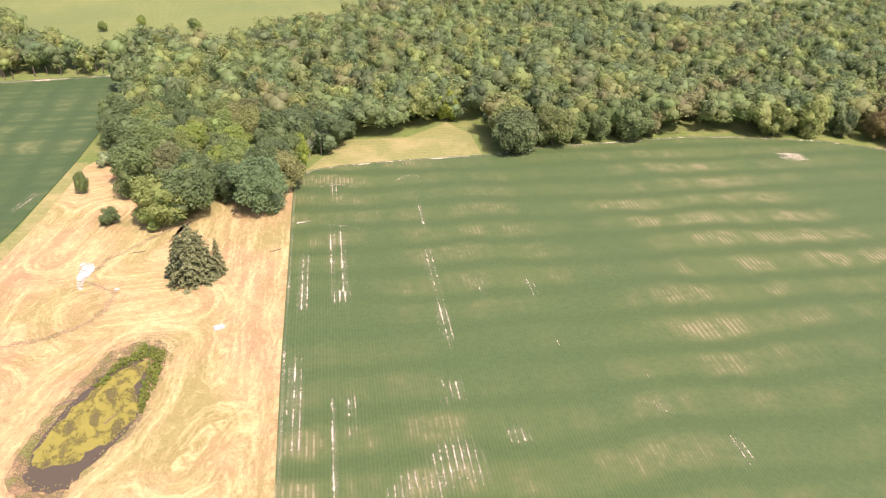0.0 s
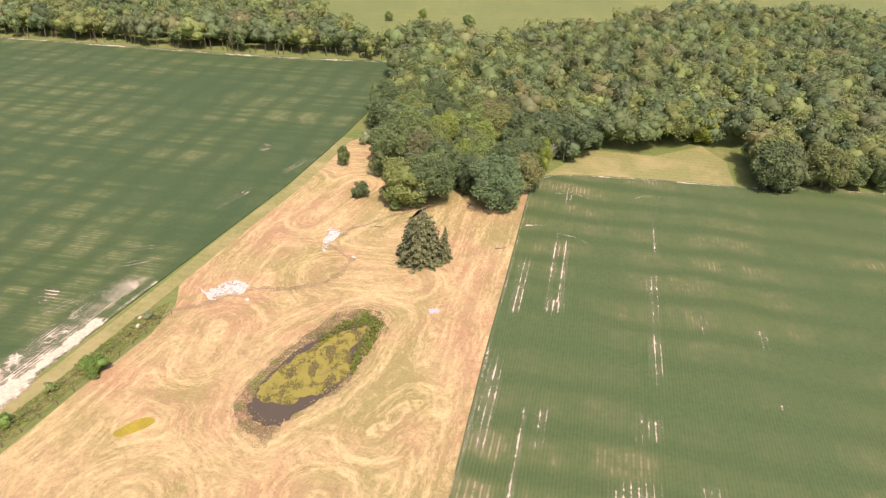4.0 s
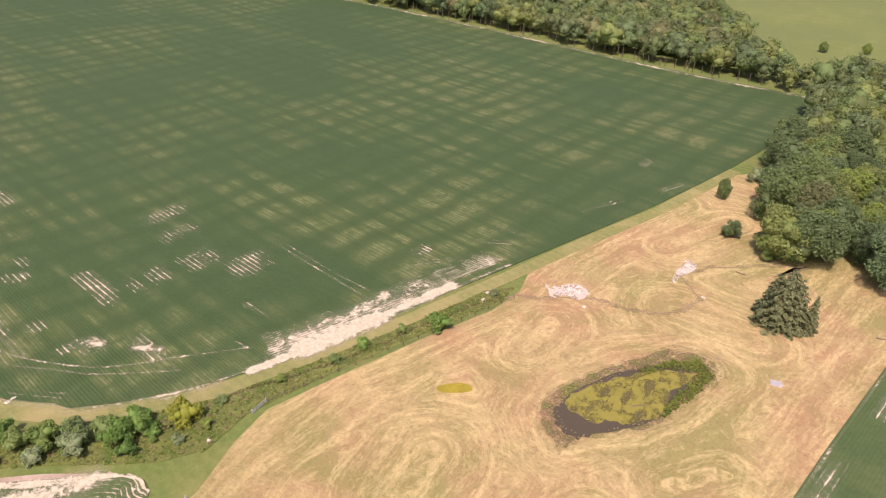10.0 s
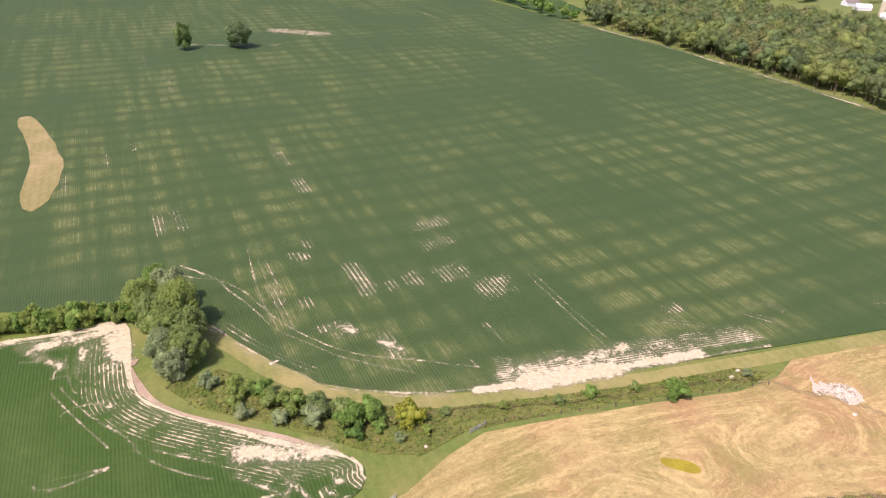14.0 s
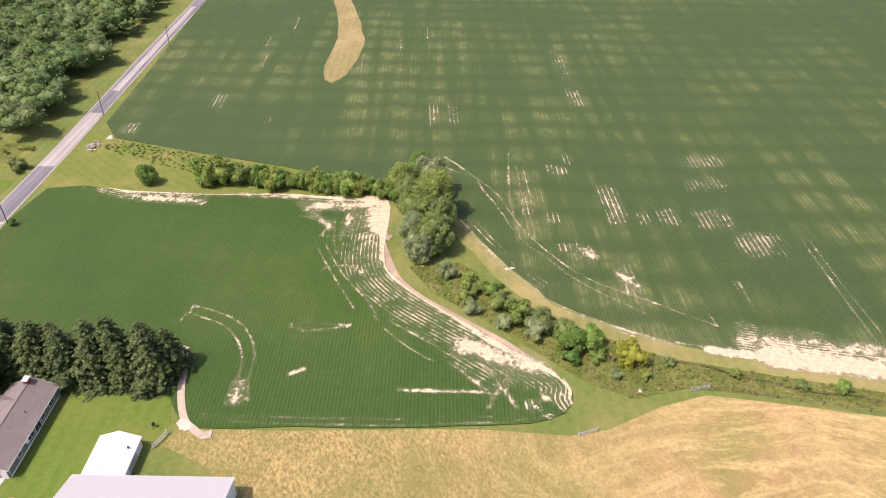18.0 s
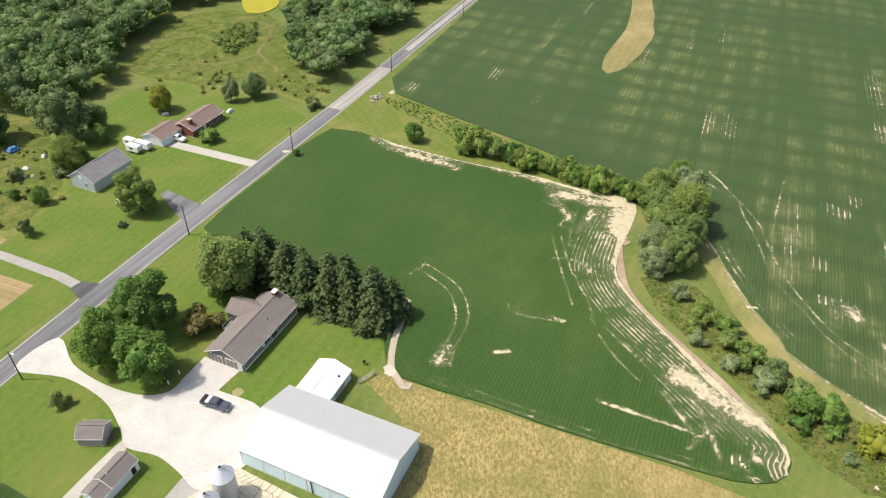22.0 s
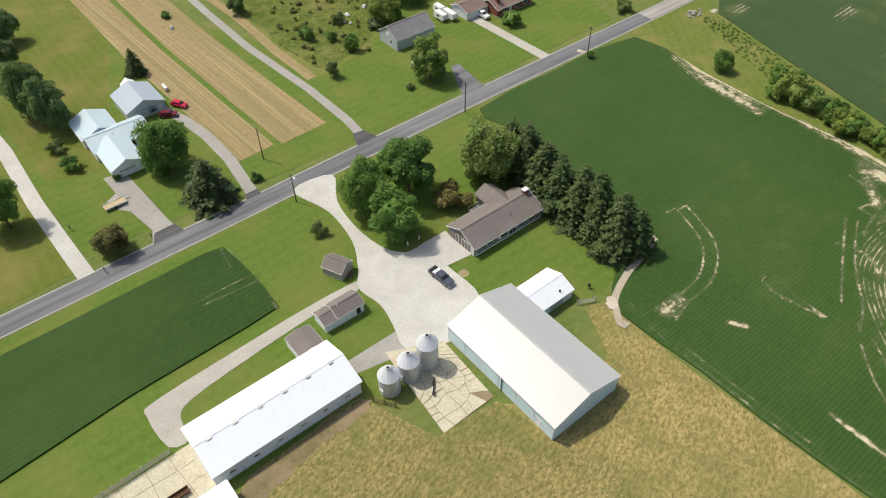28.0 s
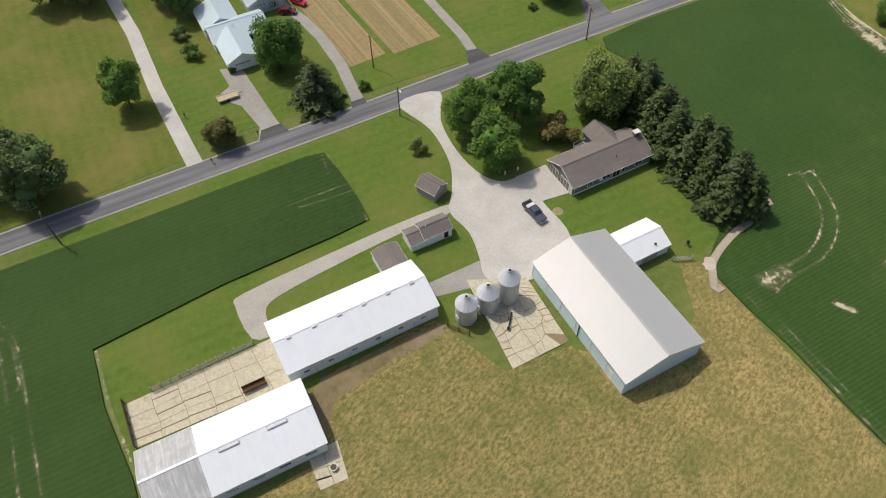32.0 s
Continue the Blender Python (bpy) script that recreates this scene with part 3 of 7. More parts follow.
def thin_stand():
    """Pale soil that shows where the crop is thin: more where 'bare' is higher, in rows where 'row' runs."""
    n = Nodes("soil_between_rows")
    bare, row = n.node("Attribute"), n.node("Attribute")
    bare.attribute_name, row.attribute_name = "bare", "row"
    wave = n.math("MULTIPLY_ADD", n.math("SINE", n.math("MULTIPLY", row.outputs["Fac"], math.tau / 0.8)), 0.5, 0.5)
    fine = n.noise(n.place(0), 1.1, 6.0, 0.72)
    wide = n.noise(n.place(0, (4.5, 4.5, 1)), 1.0, 4.0, 0.6, 0.4)
    blots = n.math("ADD", n.math("MULTIPLY", n.math("SUBTRACT", fine, 0.5), 2.0), n.math("MULTIPLY", n.math("SUBTRACT", wide, 0.5), 2.2))
    level = n.math("ADD", n.math("ADD", bare.outputs["Fac"], blots), n.math("MULTIPLY", n.math("SUBTRACT", n.math("POWER", wave, 4.0), 0.32), 0.66))
    haze = n.ramp(n.math("ADD", bare.outputs["Fac"], n.math("MULTIPLY", blots, 0.5)), (0.12, 0.0), (0.9, 0.3))
    held = n.ramp(bare.outputs["Fac"], (0.03, 0.0), (0.22, 1.0))
    mask = n.math("MULTIPLY", n.math("MAXIMUM", n.ramp(level, (0.42, 0.0), (1.5, 1.0)), haze), held)
    n.done(n.mix(n.ramp(fine, (0.3, 0.0), (0.7, 1.0)), (0.38, 0.335, 0.21), (0.6, 0.545, 0.39)), 0.95)
    clear, mx = n.node("BsdfTransparent"), n.node("MixShader", Fac=mask)
    n.t.links.new(clear.outputs[0], mx.inputs[1])
    n.t.links.new(n.b.outputs[0], mx.inputs[2])
    n.t.links.new(mx.outputs[0], n.t.nodes["Material Output"].inputs[0])
    return n.m


THIN = thin_stand()

# ---- ground, roads and plots ----
def grid_point(x, y, east, north):
    """A point east (along the road) and north (away from it) of a place, in the turned grid."""
    c, s = math.cos(radians(GRID)), math.sin(radians(GRID))
    return (x + c * east - s * north, y + s * east + c * north)


sheet("ground", [(-4500, -4500), (4500, -4500), (4500, 4500), (-4500, 4500)], 0.0, ROUGH, "broad green and yellowish grassland reaching the horizon", "ground", 2)

FIELD_WEST = [(-132, 4), (-128, 13), (-125, 23), (-123, 33), (-122, 47), (-122, 61), (-123, 80), (-124, 100), (-126, 140), (-128, 183), (-133, 230), (-138, 262), (-157, 344),
              (-206, 327), (-245, 316), (-354, 292), (-440, 270), (-540, 236), (-600, 211), (-700, 176), (-725, 52), (-770, -171), (-790, -272), (-560, -226),
              (-300, -172), (-238, -157), (-190, -146), (-181, -137), (-178, -106), (-176, -78), (-171, -45), (-168, -29), (-159, -20), (-151, -14), (-142, -6), (-135, 2)]
sheet("soybean_field_west", FIELD_WEST, 0.25, SOY_WEST, "large green soybean field with thin patches", "field", 0.6)
FIELD_EAST = [(-10, -18), (-29, 86), (-36, 124), (-42, 160), (-53, 224), (-48, 231), (-38, 236), (-14, 243), (16, 250), (38, 260), (71, 268), (96, 275), (120, 277), (155, 275), (178, 267), (230, 250), (330, 225), (330, -18)]
sheet("soybean_field_east", FIELD_EAST, 0.25, SOY_EAST, "wide green soybean field in straight rows", "field", 0.6)
FIELD_SMALL = smooth_ring([(-149, -138), (-153, -116), (-156, -95), (-160, -79), (-163, -60), (-166, -45.5), (-161, -41), (-147, -38.5), (-135, -35), (-127.5, -27), (-122, -17.5), (-118, -10), (-112, 1),
                           (-107, 10), (-101, 12), (-96, 8), (-93, 0), (-91, -8), (-88, -19), (-84, -39), (-80, -56), (-83, -63), (-88, -67), (-92, -73), (-94.5, -84), (-95, -104), (-92.5, -118), (-90.5, -128), (-118, -134)], 2, 0.15)
sheet("soybean_field_small", FIELD_SMALL, 0.25, SOY_SMALL, "small dark green soybean field with bare margins", "field", 0.6)
FIELD_ROAD = [(140, -78), (46, -98), (15, -104), (-14, -110), (-18, -110), (-20, -104), (-22, -96), (-23, -89), (-16, -87), (6, -82), (29, -75), (27, -63), (23, -50), (17, -20), (140, -5)]
sheet("soybean_field_roadside", FIELD_ROAD, 0.4, SOY_ROAD, "dense dark green soybean plot beside the road", "field", 1.0)
HAYFIELD = [(-50, -50), (-62, -42), (-72, -50), (-75, -61), (-79, -60), (-83, -39), (-88, -18), (-91, -4), (-93, 12), (-96, 19), (-104, 29), (-109, 38), (-110, 54), (-111, 78), (-111, 100), (-114, 112),
            (-121, 122), (-123, 140), (-124, 183), (-130, 225), (-124, 240), (-100, 235), (-60, 235), (-52, 222), (-40, 158), (-34, 124), (-27, 86), (-8, -18), (30, -18), (27, -36), (10, -40), (-5, -44), (-20, -50), (-36, -48)]
hay = sheet("hay_meadow", HAYFIELD, 0.08, HAY, "dry golden mown hay meadow with swath marks", "meadow", 0.3)
ROUNDS = [[(-10, -18), (-29, 86), (-42, 160), (-53, 224)], [(-93, 12), (-104, 29), (-110, 54), (-112, 104), (-122, 140), (-126, 190)], [(-73, 86), (-68, 84), (-63, 96), (-61, 110), (-64, 128), (-70, 128), (-77, 112), (-78, 96), (-73, 86)],
          [(-48, 92), (-44, 104)], [(-50, 74), (-46, 58)], [(-94, 96), (-99, 110)], [(-80, 60), (-74, 48)], [(-84, 140), (-66, 146)], [(-108, 165), (-106, 195)]]
mower_rounds(hay, ROUNDS, 3.0)
YARD = [(-8, -40), (-5, -56), (-18, -60), (-29, -62.5), (-37, -50), (-49, -51), (-54, -39), (-60, -33), (-56, -18), (-48, -6), (-30, 4), (0, 2), (16, -8), (24, -18), (24, -42), (8, -42)]
sheet("worn_pasture", smooth_ring(YARD, 2, 0.3), 0.10, PASTURE, "worn patchy pasture behind the barns", "meadow", 0.3)
LAWNS = [(-93, -129), (-101, -104), (-100, -84), (-96, -72), (-88, -66), (-80, -62), (-74, -62), (-64, -66), (-52, -67), (-36, -62), (-26, -61), (0, -55), (24, -50), (28, -64), (30, -75), (6, -82), (-16, -87), (-23, -89), (-21, -98), (-18, -110), (40, -99), (40, -103), (-20, -115), (-60, -123)]
sheet("farmyard_lawn", LAWNS, 0.05, LAWN, "green mown farmyard lawn with dry spots", "lawn", 0.3)
SOUTH_LAWN = [(8, -121), (-60, -131), (-112, -142), (-150, -150), (-154, -172), (-146, -189), (-142, -208), (-128, -214), (-112, -205), (-60, -178), (-40, -205), (-20, -260), (40, -260)]
sheet("house_lawns", SOUTH_LAWN, 0.05, LAWN, "mown green house lawns across the road", "lawn", 0.3)

sheet("dry_lawn", [(8, -118), (60, -105), (140, -90), (140, -300), (38, -260)], 0.052, LAWN_DRY, "dry olive brown mown lawn", "lawn", 0.3)
sheet("mown_strip", [(-20, -260), (40, -260), (12, -150), (1, -150), (-6, -175)], 0.056, LAWN_DRY, "dry mown strip behind the house", "lawn", 0.3)
sheet("old_field", smooth_ring([(-170, -157), (-171, -172), (-189, -197), (-203, -212), (-213, -236), (-203, -251), (-185, -260), (-156, -241), (-137, -230), (-141, -208), (-146, -190), (-158, -178), (-156, -158)], 3, 0.6), 0.062, OLDFIELD, "rough yellow-green overgrown meadow", "meadow", 0.3)
sheet("old_field", smooth_ring([(-49, -240), (-59, -241), (-78, -240), (-85, -228), (-99, -223), (-92, -191), (-82, -173), (-70, -167), (-59, -165), (-53.5, -190), (-50, -209), (-47, -230)], 3, 0.6), 0.064, OLDFIELD, "rough olive meadow with weeds beside the old barn", "meadow", 0.3)
sheet("meadow_growth", smooth_ring([(-170, -160), (-172, -173), (-189, -198), (-203, -213), (-212, -236), (-203, -249), (-185, -258), (-156, -240), (-139, -229), (-143, -208), (-148, -192), (-159, -178), (-158, -160)], 3, 0.8), 0.072, WEEDS, "rank weeds in patches over a rough meadow", "weeds", 0.008)
sheet("meadow_growth", smooth_ring([(-50, -238), (-60, -239), (-78, -238), (-84, -227), (-97, -221), (-91, -192), (-81, -175), (-70, -169), (-61, -168), (-55, -190), (-52, -209), (-48.5, -228)], 3, 0.8), 0.074, WEEDS, "rank weeds in patches beside the old barn", "weeds", 0.008)
ribbon("footpath", smooth_line([(-167, -177), (-174, -190), (-179, -203), (-188, -208), (-199, -217), (-202, -226), (-196, -236)]), 1.5, 0.078, TRODDEN, "trodden path through the rough meadow", "path", 0.1)
ribbon("footpath", smooth_line([(-179, -203), (-164, -206), (-152, -220), (-141, -230)]), 1.2, 0.08, TRODDEN, "faint trodden path through the rough meadow", "path", 0.1)
sheet("flower_field", smooth_ring([(-222, -258), (-227, -246), (-224, -237), (-210, -234), (-208, -243)], 3, 0.5), 0.3, GOLD, "patch of bright yellow flowers behind trees", "flowers", 0.4)
ROAD = [(420, -29), (200, -72), (47, -105), (25, -109.5), (-23, -119), (-58, -126.5), (-85, -132), (-117, -138), (-174, -149), (-249, -165), (-310, -177), (-520, -220), (-790, -276)]
ribbon("road_verge", ROAD, 6.0, 0.09, LANE, "pale gravel road shoulder", "road shoulder", 0.3)
ribbon("road", ROAD, 5.0, 0.12, ASPHALT, "worn grey asphalt country road", "road", 0.3)
ribbon("road_patch", [(-160, -146.4), (-196, -153.5)], 4.9, 0.165, CHIP, "pale chip-sealed stretch of road", "road", 0.1)
ribbon("road_patch", [(-214, -157.6), (-310, -177.4)], 2.2, 0.167, CHIP, "pale worn wheel track of the road", "road", 0.1)
ribbon("side_road", [(-59.5, -127), (-58.5, -140), (-55, -158), (-47, -188), (-42, -215), (-36, -250), (-18, -330), (10, -460)], 2.5, 0.104, LANE, "grey gravel side lane", "road", 0.3)

DRIVE = smooth_ring([(-37, -120.5), (-47, -121.5), (-44.5, -112), (-45, -102), (-47.5, -94), (-51, -90.5), (-55, -90), (-57, -82), (-58.5, -73), (-53, -66.5), (-47, -66), (-42, -67), (-40, -69.5), (-40.5, -74), (-40.5, -80), (-38.5, -86), (-40.5, -91), (-42.5, -99), (-41.5, -110)], 4)
sheet("gravel_yard", DRIVE, 0.14, GRAVEL, "pale gravel drive and turning yard", "driveway", 0.3)
sheet("barn_lane", smooth_ring([(-40, -88), (-29, -86.5), (-16, -83.6), (2.5, -79), (4.5, -76.5), (2.5, -69), (-1, -69), (-0.5, -73.5), (-3, -76.3), (-15, -80.2), (-29, -84), (-38, -85.6)], 3), 0.125, GRAVEL_OLD, "narrow gravel lane to the long barn", "driveway", 0.3)
sheet("bin_lane", [(-28, -70.5), (-41, -73), (-44, -67.5), (-28, -67.6)], 0.11, LANE, "short gravel track by the grain bins", "driveway", 0.3)
sheet("neighbour_drive", [(-4.5, -145.5), (-10, -123.5), (-13, -116.5), (-4.5, -115), (-6, -122.5), (-3, -131), (0.5, -134), (1, -137), (-1.2, -139), (0.5, -146)], 0.109, LANE, "pale concrete drive to a garage", "driveway", 0.3)
ribbon("curved_drive", [(-18, -168), (-22, -160), (-25, -151), (-27.5, -139), (-28.5, -126), (-28.5, -118.5)], 2.8, 0.107, LANE, "curved gravel drive on a lawn", "driveway", 0.3)
ribbon("gravel_track", [(38, -230), (26, -190), (20, -168), (15.5, -144), (10.5, -123), (8, -113)], 3.4, 0.106, GRAVEL, "straight white gravel track between lawns", "driveway", 0.3)
ribbon("far_drive", [(-111, -179), (-114, -169), (-117, -155), (-120, -141), (-120.5, -138)], 3.4, 0.108, GRAVEL_OLD, "pale drive to a ranch house", "driveway", 0.3)
sheet("barn_drive", [(-94, -150), (-90, -137), (-89, -131), (-98, -133), (-97, -138), (-96.5, -150)], 0.113, ASPHALT, "short grey asphalt drive", "driveway", 0.3)
sheet("drive_apron", [(-12.6, -118.2), (-5.0, -116.6), (-6.2, -121.4), (-10.6, -122.4)], 0.118, APRON, "dark asphalt apron of a drive", "driveway", 0.1)
sheet("drive_apron", [(-30.6, -122.0), (-26.6, -121.2), (-27.0, -124.4), (-30.0, -125.0)], 0.1175, APRON, "dark asphalt apron of a drive", "driveway", 0.1)
sheet("drive_apron", [(-62.5, -129.6), (-56.4, -128.2), (-57.4, -134.0), (-60.4, -134.0)], 0.1172, APRON, "dark asphalt mouth of a lane", "driveway", 0.1)
ribbon("stubble_strip", [(-57.6, -163), (-53.5, -182), (-49.5, -208), (-45, -226), (-42, -240)], 3.0, 0.10, STUBBLE, "narrow mown hay strip beside a lane", "stubble", 0.3)
for k, (o, w) in enumerate((((-34, -138), 4.8), ((-47, -140), 6.4))):
    ribbon("stubble_strip", [o, (o[0] + 6, o[1] - 24), (o[0] + 15, o[1] - 62), (o[0] + 40, o[1] - 190)], w * 2.05, 0.10, STUBBLE, "pale mown hay strip with swath lines", "stubble", 0.3)
sheet("stubble_far", [(-49, -241), (-59, -242), (-78, -242), (-88, -247), (-93, -262), (-99, -300), (-150, -420), (-30, -420), (-40, -300)], 0.10, STUBBLE, "tan harvested field beyond the trees", "stubble", 0.3)
ISLAND = smooth_ring([(-239, -86), (-248, -82), (-272, -83), (-297, -90), (-327, -103), (-347, -114), (-341, -118), (-313, -107), (-286, -98), (-255, -93)], 3, 0.5)
sheet("grass_island", ISLAND, 0.32, STRAW, "long tan grass strip inside the soybean field", "grass strip", 0.5)
GRASSWAY = [(-184, -146), (-181, -137), (-178, -106), (-176, -78), (-171, -45), (-160, -42), (-162, -62), (-159, -80), (-155, -98), (-152, -117), (-149, -138), (-152, -142), (-168, -146)]
sheet("field_margin", GRASSWAY, 0.07, OLDFIELD, "dry grass margin between field and road", "grass strip", 0.3)
sheet("wood_meadow", [(-52, 224), (-48, 231), (-38, 236), (-14, 243), (14, 250), (10, 272), (0, 285), (-16, 266), (-40, 262)], 0.10, DRYGRASS, "sunlit rough clearing at the wood edge", "meadow", 0.3)
sheet("far_hayfield_north", [(-900, 440), (-480, 455), (-330, 492), (-265, 424), (-190, 358), (-160, 378), (-130, 372), (-90, 424), (-60, 462), (-25, 516), (60, 556), (110, 536), (130, 486), (165, 480), (220, 506), (300, 540), (500, 590), (900, 1200), (-900, 1500)], 0.2, FAR_GREEN, "distant light green hayfield beyond the woods", "field", 0.3)
sheet("far_field_west", [(-806, -255), (-785, -170), (-742, 60), (-728, 130), (-850, 150), (-1100, 60), (-1500, 0), (-1500, -500)], 0.3, SOY_SMALL, "distant dark green field across the highway", "field", 0.3)
sheet("far_field_corner", [(-560, 228), (-605, 214), (-680, 190), (-700, 215), (-660, 260), (-600, 262)], 0.3, SOY_SMALL, "distant green corner plot by the wood", "field", 0.3)
ribbon("highway", [(-600, -1500), (-800, -260), (-775, -171), (-735, 52), (-712, 178), (-640, 560), (-560, 1200)], 7.5, 0.145, LANE, "pale distant highway", "road", 0.3)

# ---- trees ----
def leaf_mesh(name, centres, normals, sizes, material, cores=(), tones=None, aspect=1.0):
    """One mesh of leaf clumps (folded quads facing roughly outwards) round dark inner cores."""
    n = len(centres)
    rng = np.random.default_rng(n + 7)
    up = rng.normal(size=(n, 3))
    a = np.cross(normals, up)
    a /= np.linalg.norm(a, axis=1, keepdims=True) + 1e-9
    b = np.cross(normals, a)
    s = sizes[:, None] * 0.5
    j = lambda: 1 + rng.uniform(-0.35, 0.35, (n, 1))
    quad = np.stack([centres - a * s * j(), centres - b * s * aspect * j() + normals * s * 0.3, centres + a * s * j(), centres + b * s * aspect * j() + normals * s * 0.3], 1)
    verts = quad.reshape(-1, 3)
    faces = np.arange(4 * n).reshape(n, 4)
    tone = np.repeat(tones if tones is not None else np.zeros(n), 4)
    if len(cores):
        lat, lon = 5, 8
        th = np.linspace(0.25, math.pi - 0.25, lat)[:, None]
        ph = np.linspace(0, math.tau, lon, endpoint=False)[None]
        ball = np.stack([np.sin(th) * np.cos(ph), np.sin(th) * np.sin(ph), np.cos(th) + 0 * ph], -1).reshape(-1, 3)
        q = np.array([(i * lon + k, i * lon + (k + 1) % lon, (i + 1) * lon + (k + 1) % lon, (i + 1) * lon + k) for i in range(lat - 1) for k in range(lon)])[:, ::-1]
        c = np.asarray(cores)
        cv = (c[:, None, :3] + ball[None] * c[:, None, 3:6]).reshape(-1, 3)
        cf = (q[None] + (np.arange(len(c)) * len(ball))[:, None, None] + len(verts)).reshape(-1, 4)
        ct = np.repeat(c[:, 6] if c.shape[1] > 6 else np.zeros(len(c)), len(ball))
        verts, faces, tone = np.concatenate([verts, cv]), np.concatenate([faces, cf]), np.concatenate([tone, ct])
    me = bpy.data.meshes.new(name)
    me.vertices.add(len(verts))
    me.vertices.foreach_set("co", verts.ravel().astype(np.float32))
    me.loops.add(faces.size)
    me.loops.foreach_set("vertex_index", faces.ravel().astype(np.int32))
    me.polygons.add(len(faces))
    me.polygons.foreach_set("loop_start", np.arange(0, faces.size, 4, dtype=np.int32))
    me.update(calc_edges=True)
    if tones is not None:
        me.attributes.new("tone", "FLOAT", "POINT").data.foreach_set("value", tone.astype(np.float32))
    me.materials.append(material)
    return me


def crown_shape(rng, radius, low, top, lobes, leaves, size):
    """Leaf places of one broad crown: a few boughs on an uneven dome, each with clumps of its own, leaves lying towards the light."""
    boughs = max(5, lobes // 3)
    k = np.arange(boughs)
    z = 1 - (k + 0.5) / boughs * 1.75
    ang = k * 2.39996 + rng.uniform(0, 6)
    r = np.sqrt(np.maximum(0.04, 1 - z * z))
    half = (top - low) / 2
    wob = rng.uniform(0.8, 1.1, boughs)
    br = radius * rng.uniform(0.4, 0.52, boughs)
    c = np.stack([np.cos(ang) * r * radius * 0.57 * wob, np.sin(ang) * r * radius * 0.57 * wob, low + half + z * half * 0.62 * wob], 1)
    own = np.arange(lobes * 2) % boughs
    d = rng.normal(size=(lobes * 2, 3)) + (c[own] - (0, 0, low + half)) / radius * 1.3
    d /= np.linalg.norm(d, axis=1, keepdims=True)
    lc = c[own] + d * (br[own] * rng.uniform(0.6, 0.98, lobes * 2))[:, None]
    lr = br[own] * rng.uniform(0.32, 0.58, lobes * 2)
    pick = rng.choice(lobes * 2, leaves, p=lr ** 2 / (lr ** 2).sum())
    d = rng.normal(size=(leaves, 3))
    d[:, 2] += 0.3
    d /= np.linalg.norm(d, axis=1, keepdims=True)
    p = lc[pick] + d * (lr[pick] * rng.uniform(0.72, 1.3, leaves))[:, None]
    p[:, 2] = np.maximum(p[:, 2], low * 0.6)
    nrm = d * 0.6 + (0, 0, 0.55) + rng.normal(size=(leaves, 3)) * 0.42
    nrm /= np.linalg.norm(nrm, axis=1, keepdims=True)
    inner = np.concatenate([c, (br * 0.8)[:, None], (br * 0.8)[:, None], (br * 0.7)[:, None]], 1)
    core = np.array([[0, 0, low + half, radius * 0.6, radius * 0.6, half * 0.66]])
    return p, nrm, size * rng.uniform(0.6, 1.4, leaves), np.concatenate([core, inner])


def trunk_mesh(height, r, spread):
    bm = rod((0, 0, -0.3), (0.05 * height, 0.02 * height, height * 0.55), r, r * 0.6)
    g = random.Random(int(height * 100))
    for k in range(5):
        a = k * 1.3 + g.random()
        z = height * (0.3 + 0.05 * k)
        rod((0.02 * height, 0, z), (math.cos(a) * spread * 0.6, math.sin(a) * spread * 0.6, z + height * 0.28), r * 0.4, r * 0.12, 6, bm)
    me = bpy.data.meshes.new("trunk")
    bm.to_mesh(me)
    bm.free()
    me.materials.append(BARK)
    return me


def conifer_shape(rng, radius, height, leaves, size):
    """Needle sprays of one spruce: tiers of drooping boughs with gaps between their tips."""
    tiers = 12
    boughs = []
    for i in range(tiers):
        h = (i + 0.4) / tiers
        reach = radius * (1 - h ** 1.5) ** 0.9 + 0.25
        count = int(round(11 - 5 * h))
        for q in range(count):
            boughs.append((h + rng.uniform(-0.03, 0.03), (q + rng.uniform(-0.25, 0.25)) / count * math.tau + i * 1.1, reach * rng.uniform(0.72, 1.12)))
    b = np.array(boughs)
    pick = rng.choice(len(b), leaves, p=b[:, 2] / b[:, 2].sum())
    u = rng.uniform(0.12, 1.0, leaves) ** 0.75
    r = b[pick, 2] * u
    side = rng.normal(size=leaves) * (0.2 * b[pick, 2] * (1.12 - u) + 0.06)
    a = b[pick, 1]
    p = np.stack([np.cos(a) * r - np.sin(a) * side, np.sin(a) * r + np.cos(a) * side, 0.5 + b[pick, 0] * (height - 0.5) - r * 0.34 * u - np.abs(side) * 0.3 + rng.uniform(-0.12, 0.12, leaves)], 1)
    p[:, 2] = np.maximum(p[:, 2], 0.1)
    nrm = np.stack([np.cos(a) * 0.3, np.sin(a) * 0.3, 0 * a + 0.85], 1) + rng.normal(size=(leaves, 3)) * 0.38
    nrm /= np.linalg.norm(nrm, axis=1, keepdims=True)
    cores = [[0, 0, height * z, radius * (1 - z ** 1.5) * 0.45, radius * (1 - z ** 1.5) * 0.45, height * 0.12] for z in (0.12, 0.28, 0.44, 0.6, 0.76)]
    return p, nrm, size * rng.uniform(0.6, 1.4, leaves) * (1.1 - 0.4 * b[pick, 0]), np.array(cores)


BROAD, TRUNKS, FIRS, BUSHES = {}, [], {}, {}


def broad_mesh(material, variant):
    key = (material.name, variant)
    if key not in BROAD:
        rng = np.random.default_rng(100 + variant)
        low, top = (0.0, 1.0) if variant % 2 else (0.04, 1.0)
        p, nr, s, cores = crown_shape(rng, 0.42 + 0.03 * (variant % 3), low, top, 30 + 6 * (variant % 3), 12000, 0.034)
        BROAD[key] = leaf_mesh("crown", p, nr, s, material, cores)
    return BROAD[key]


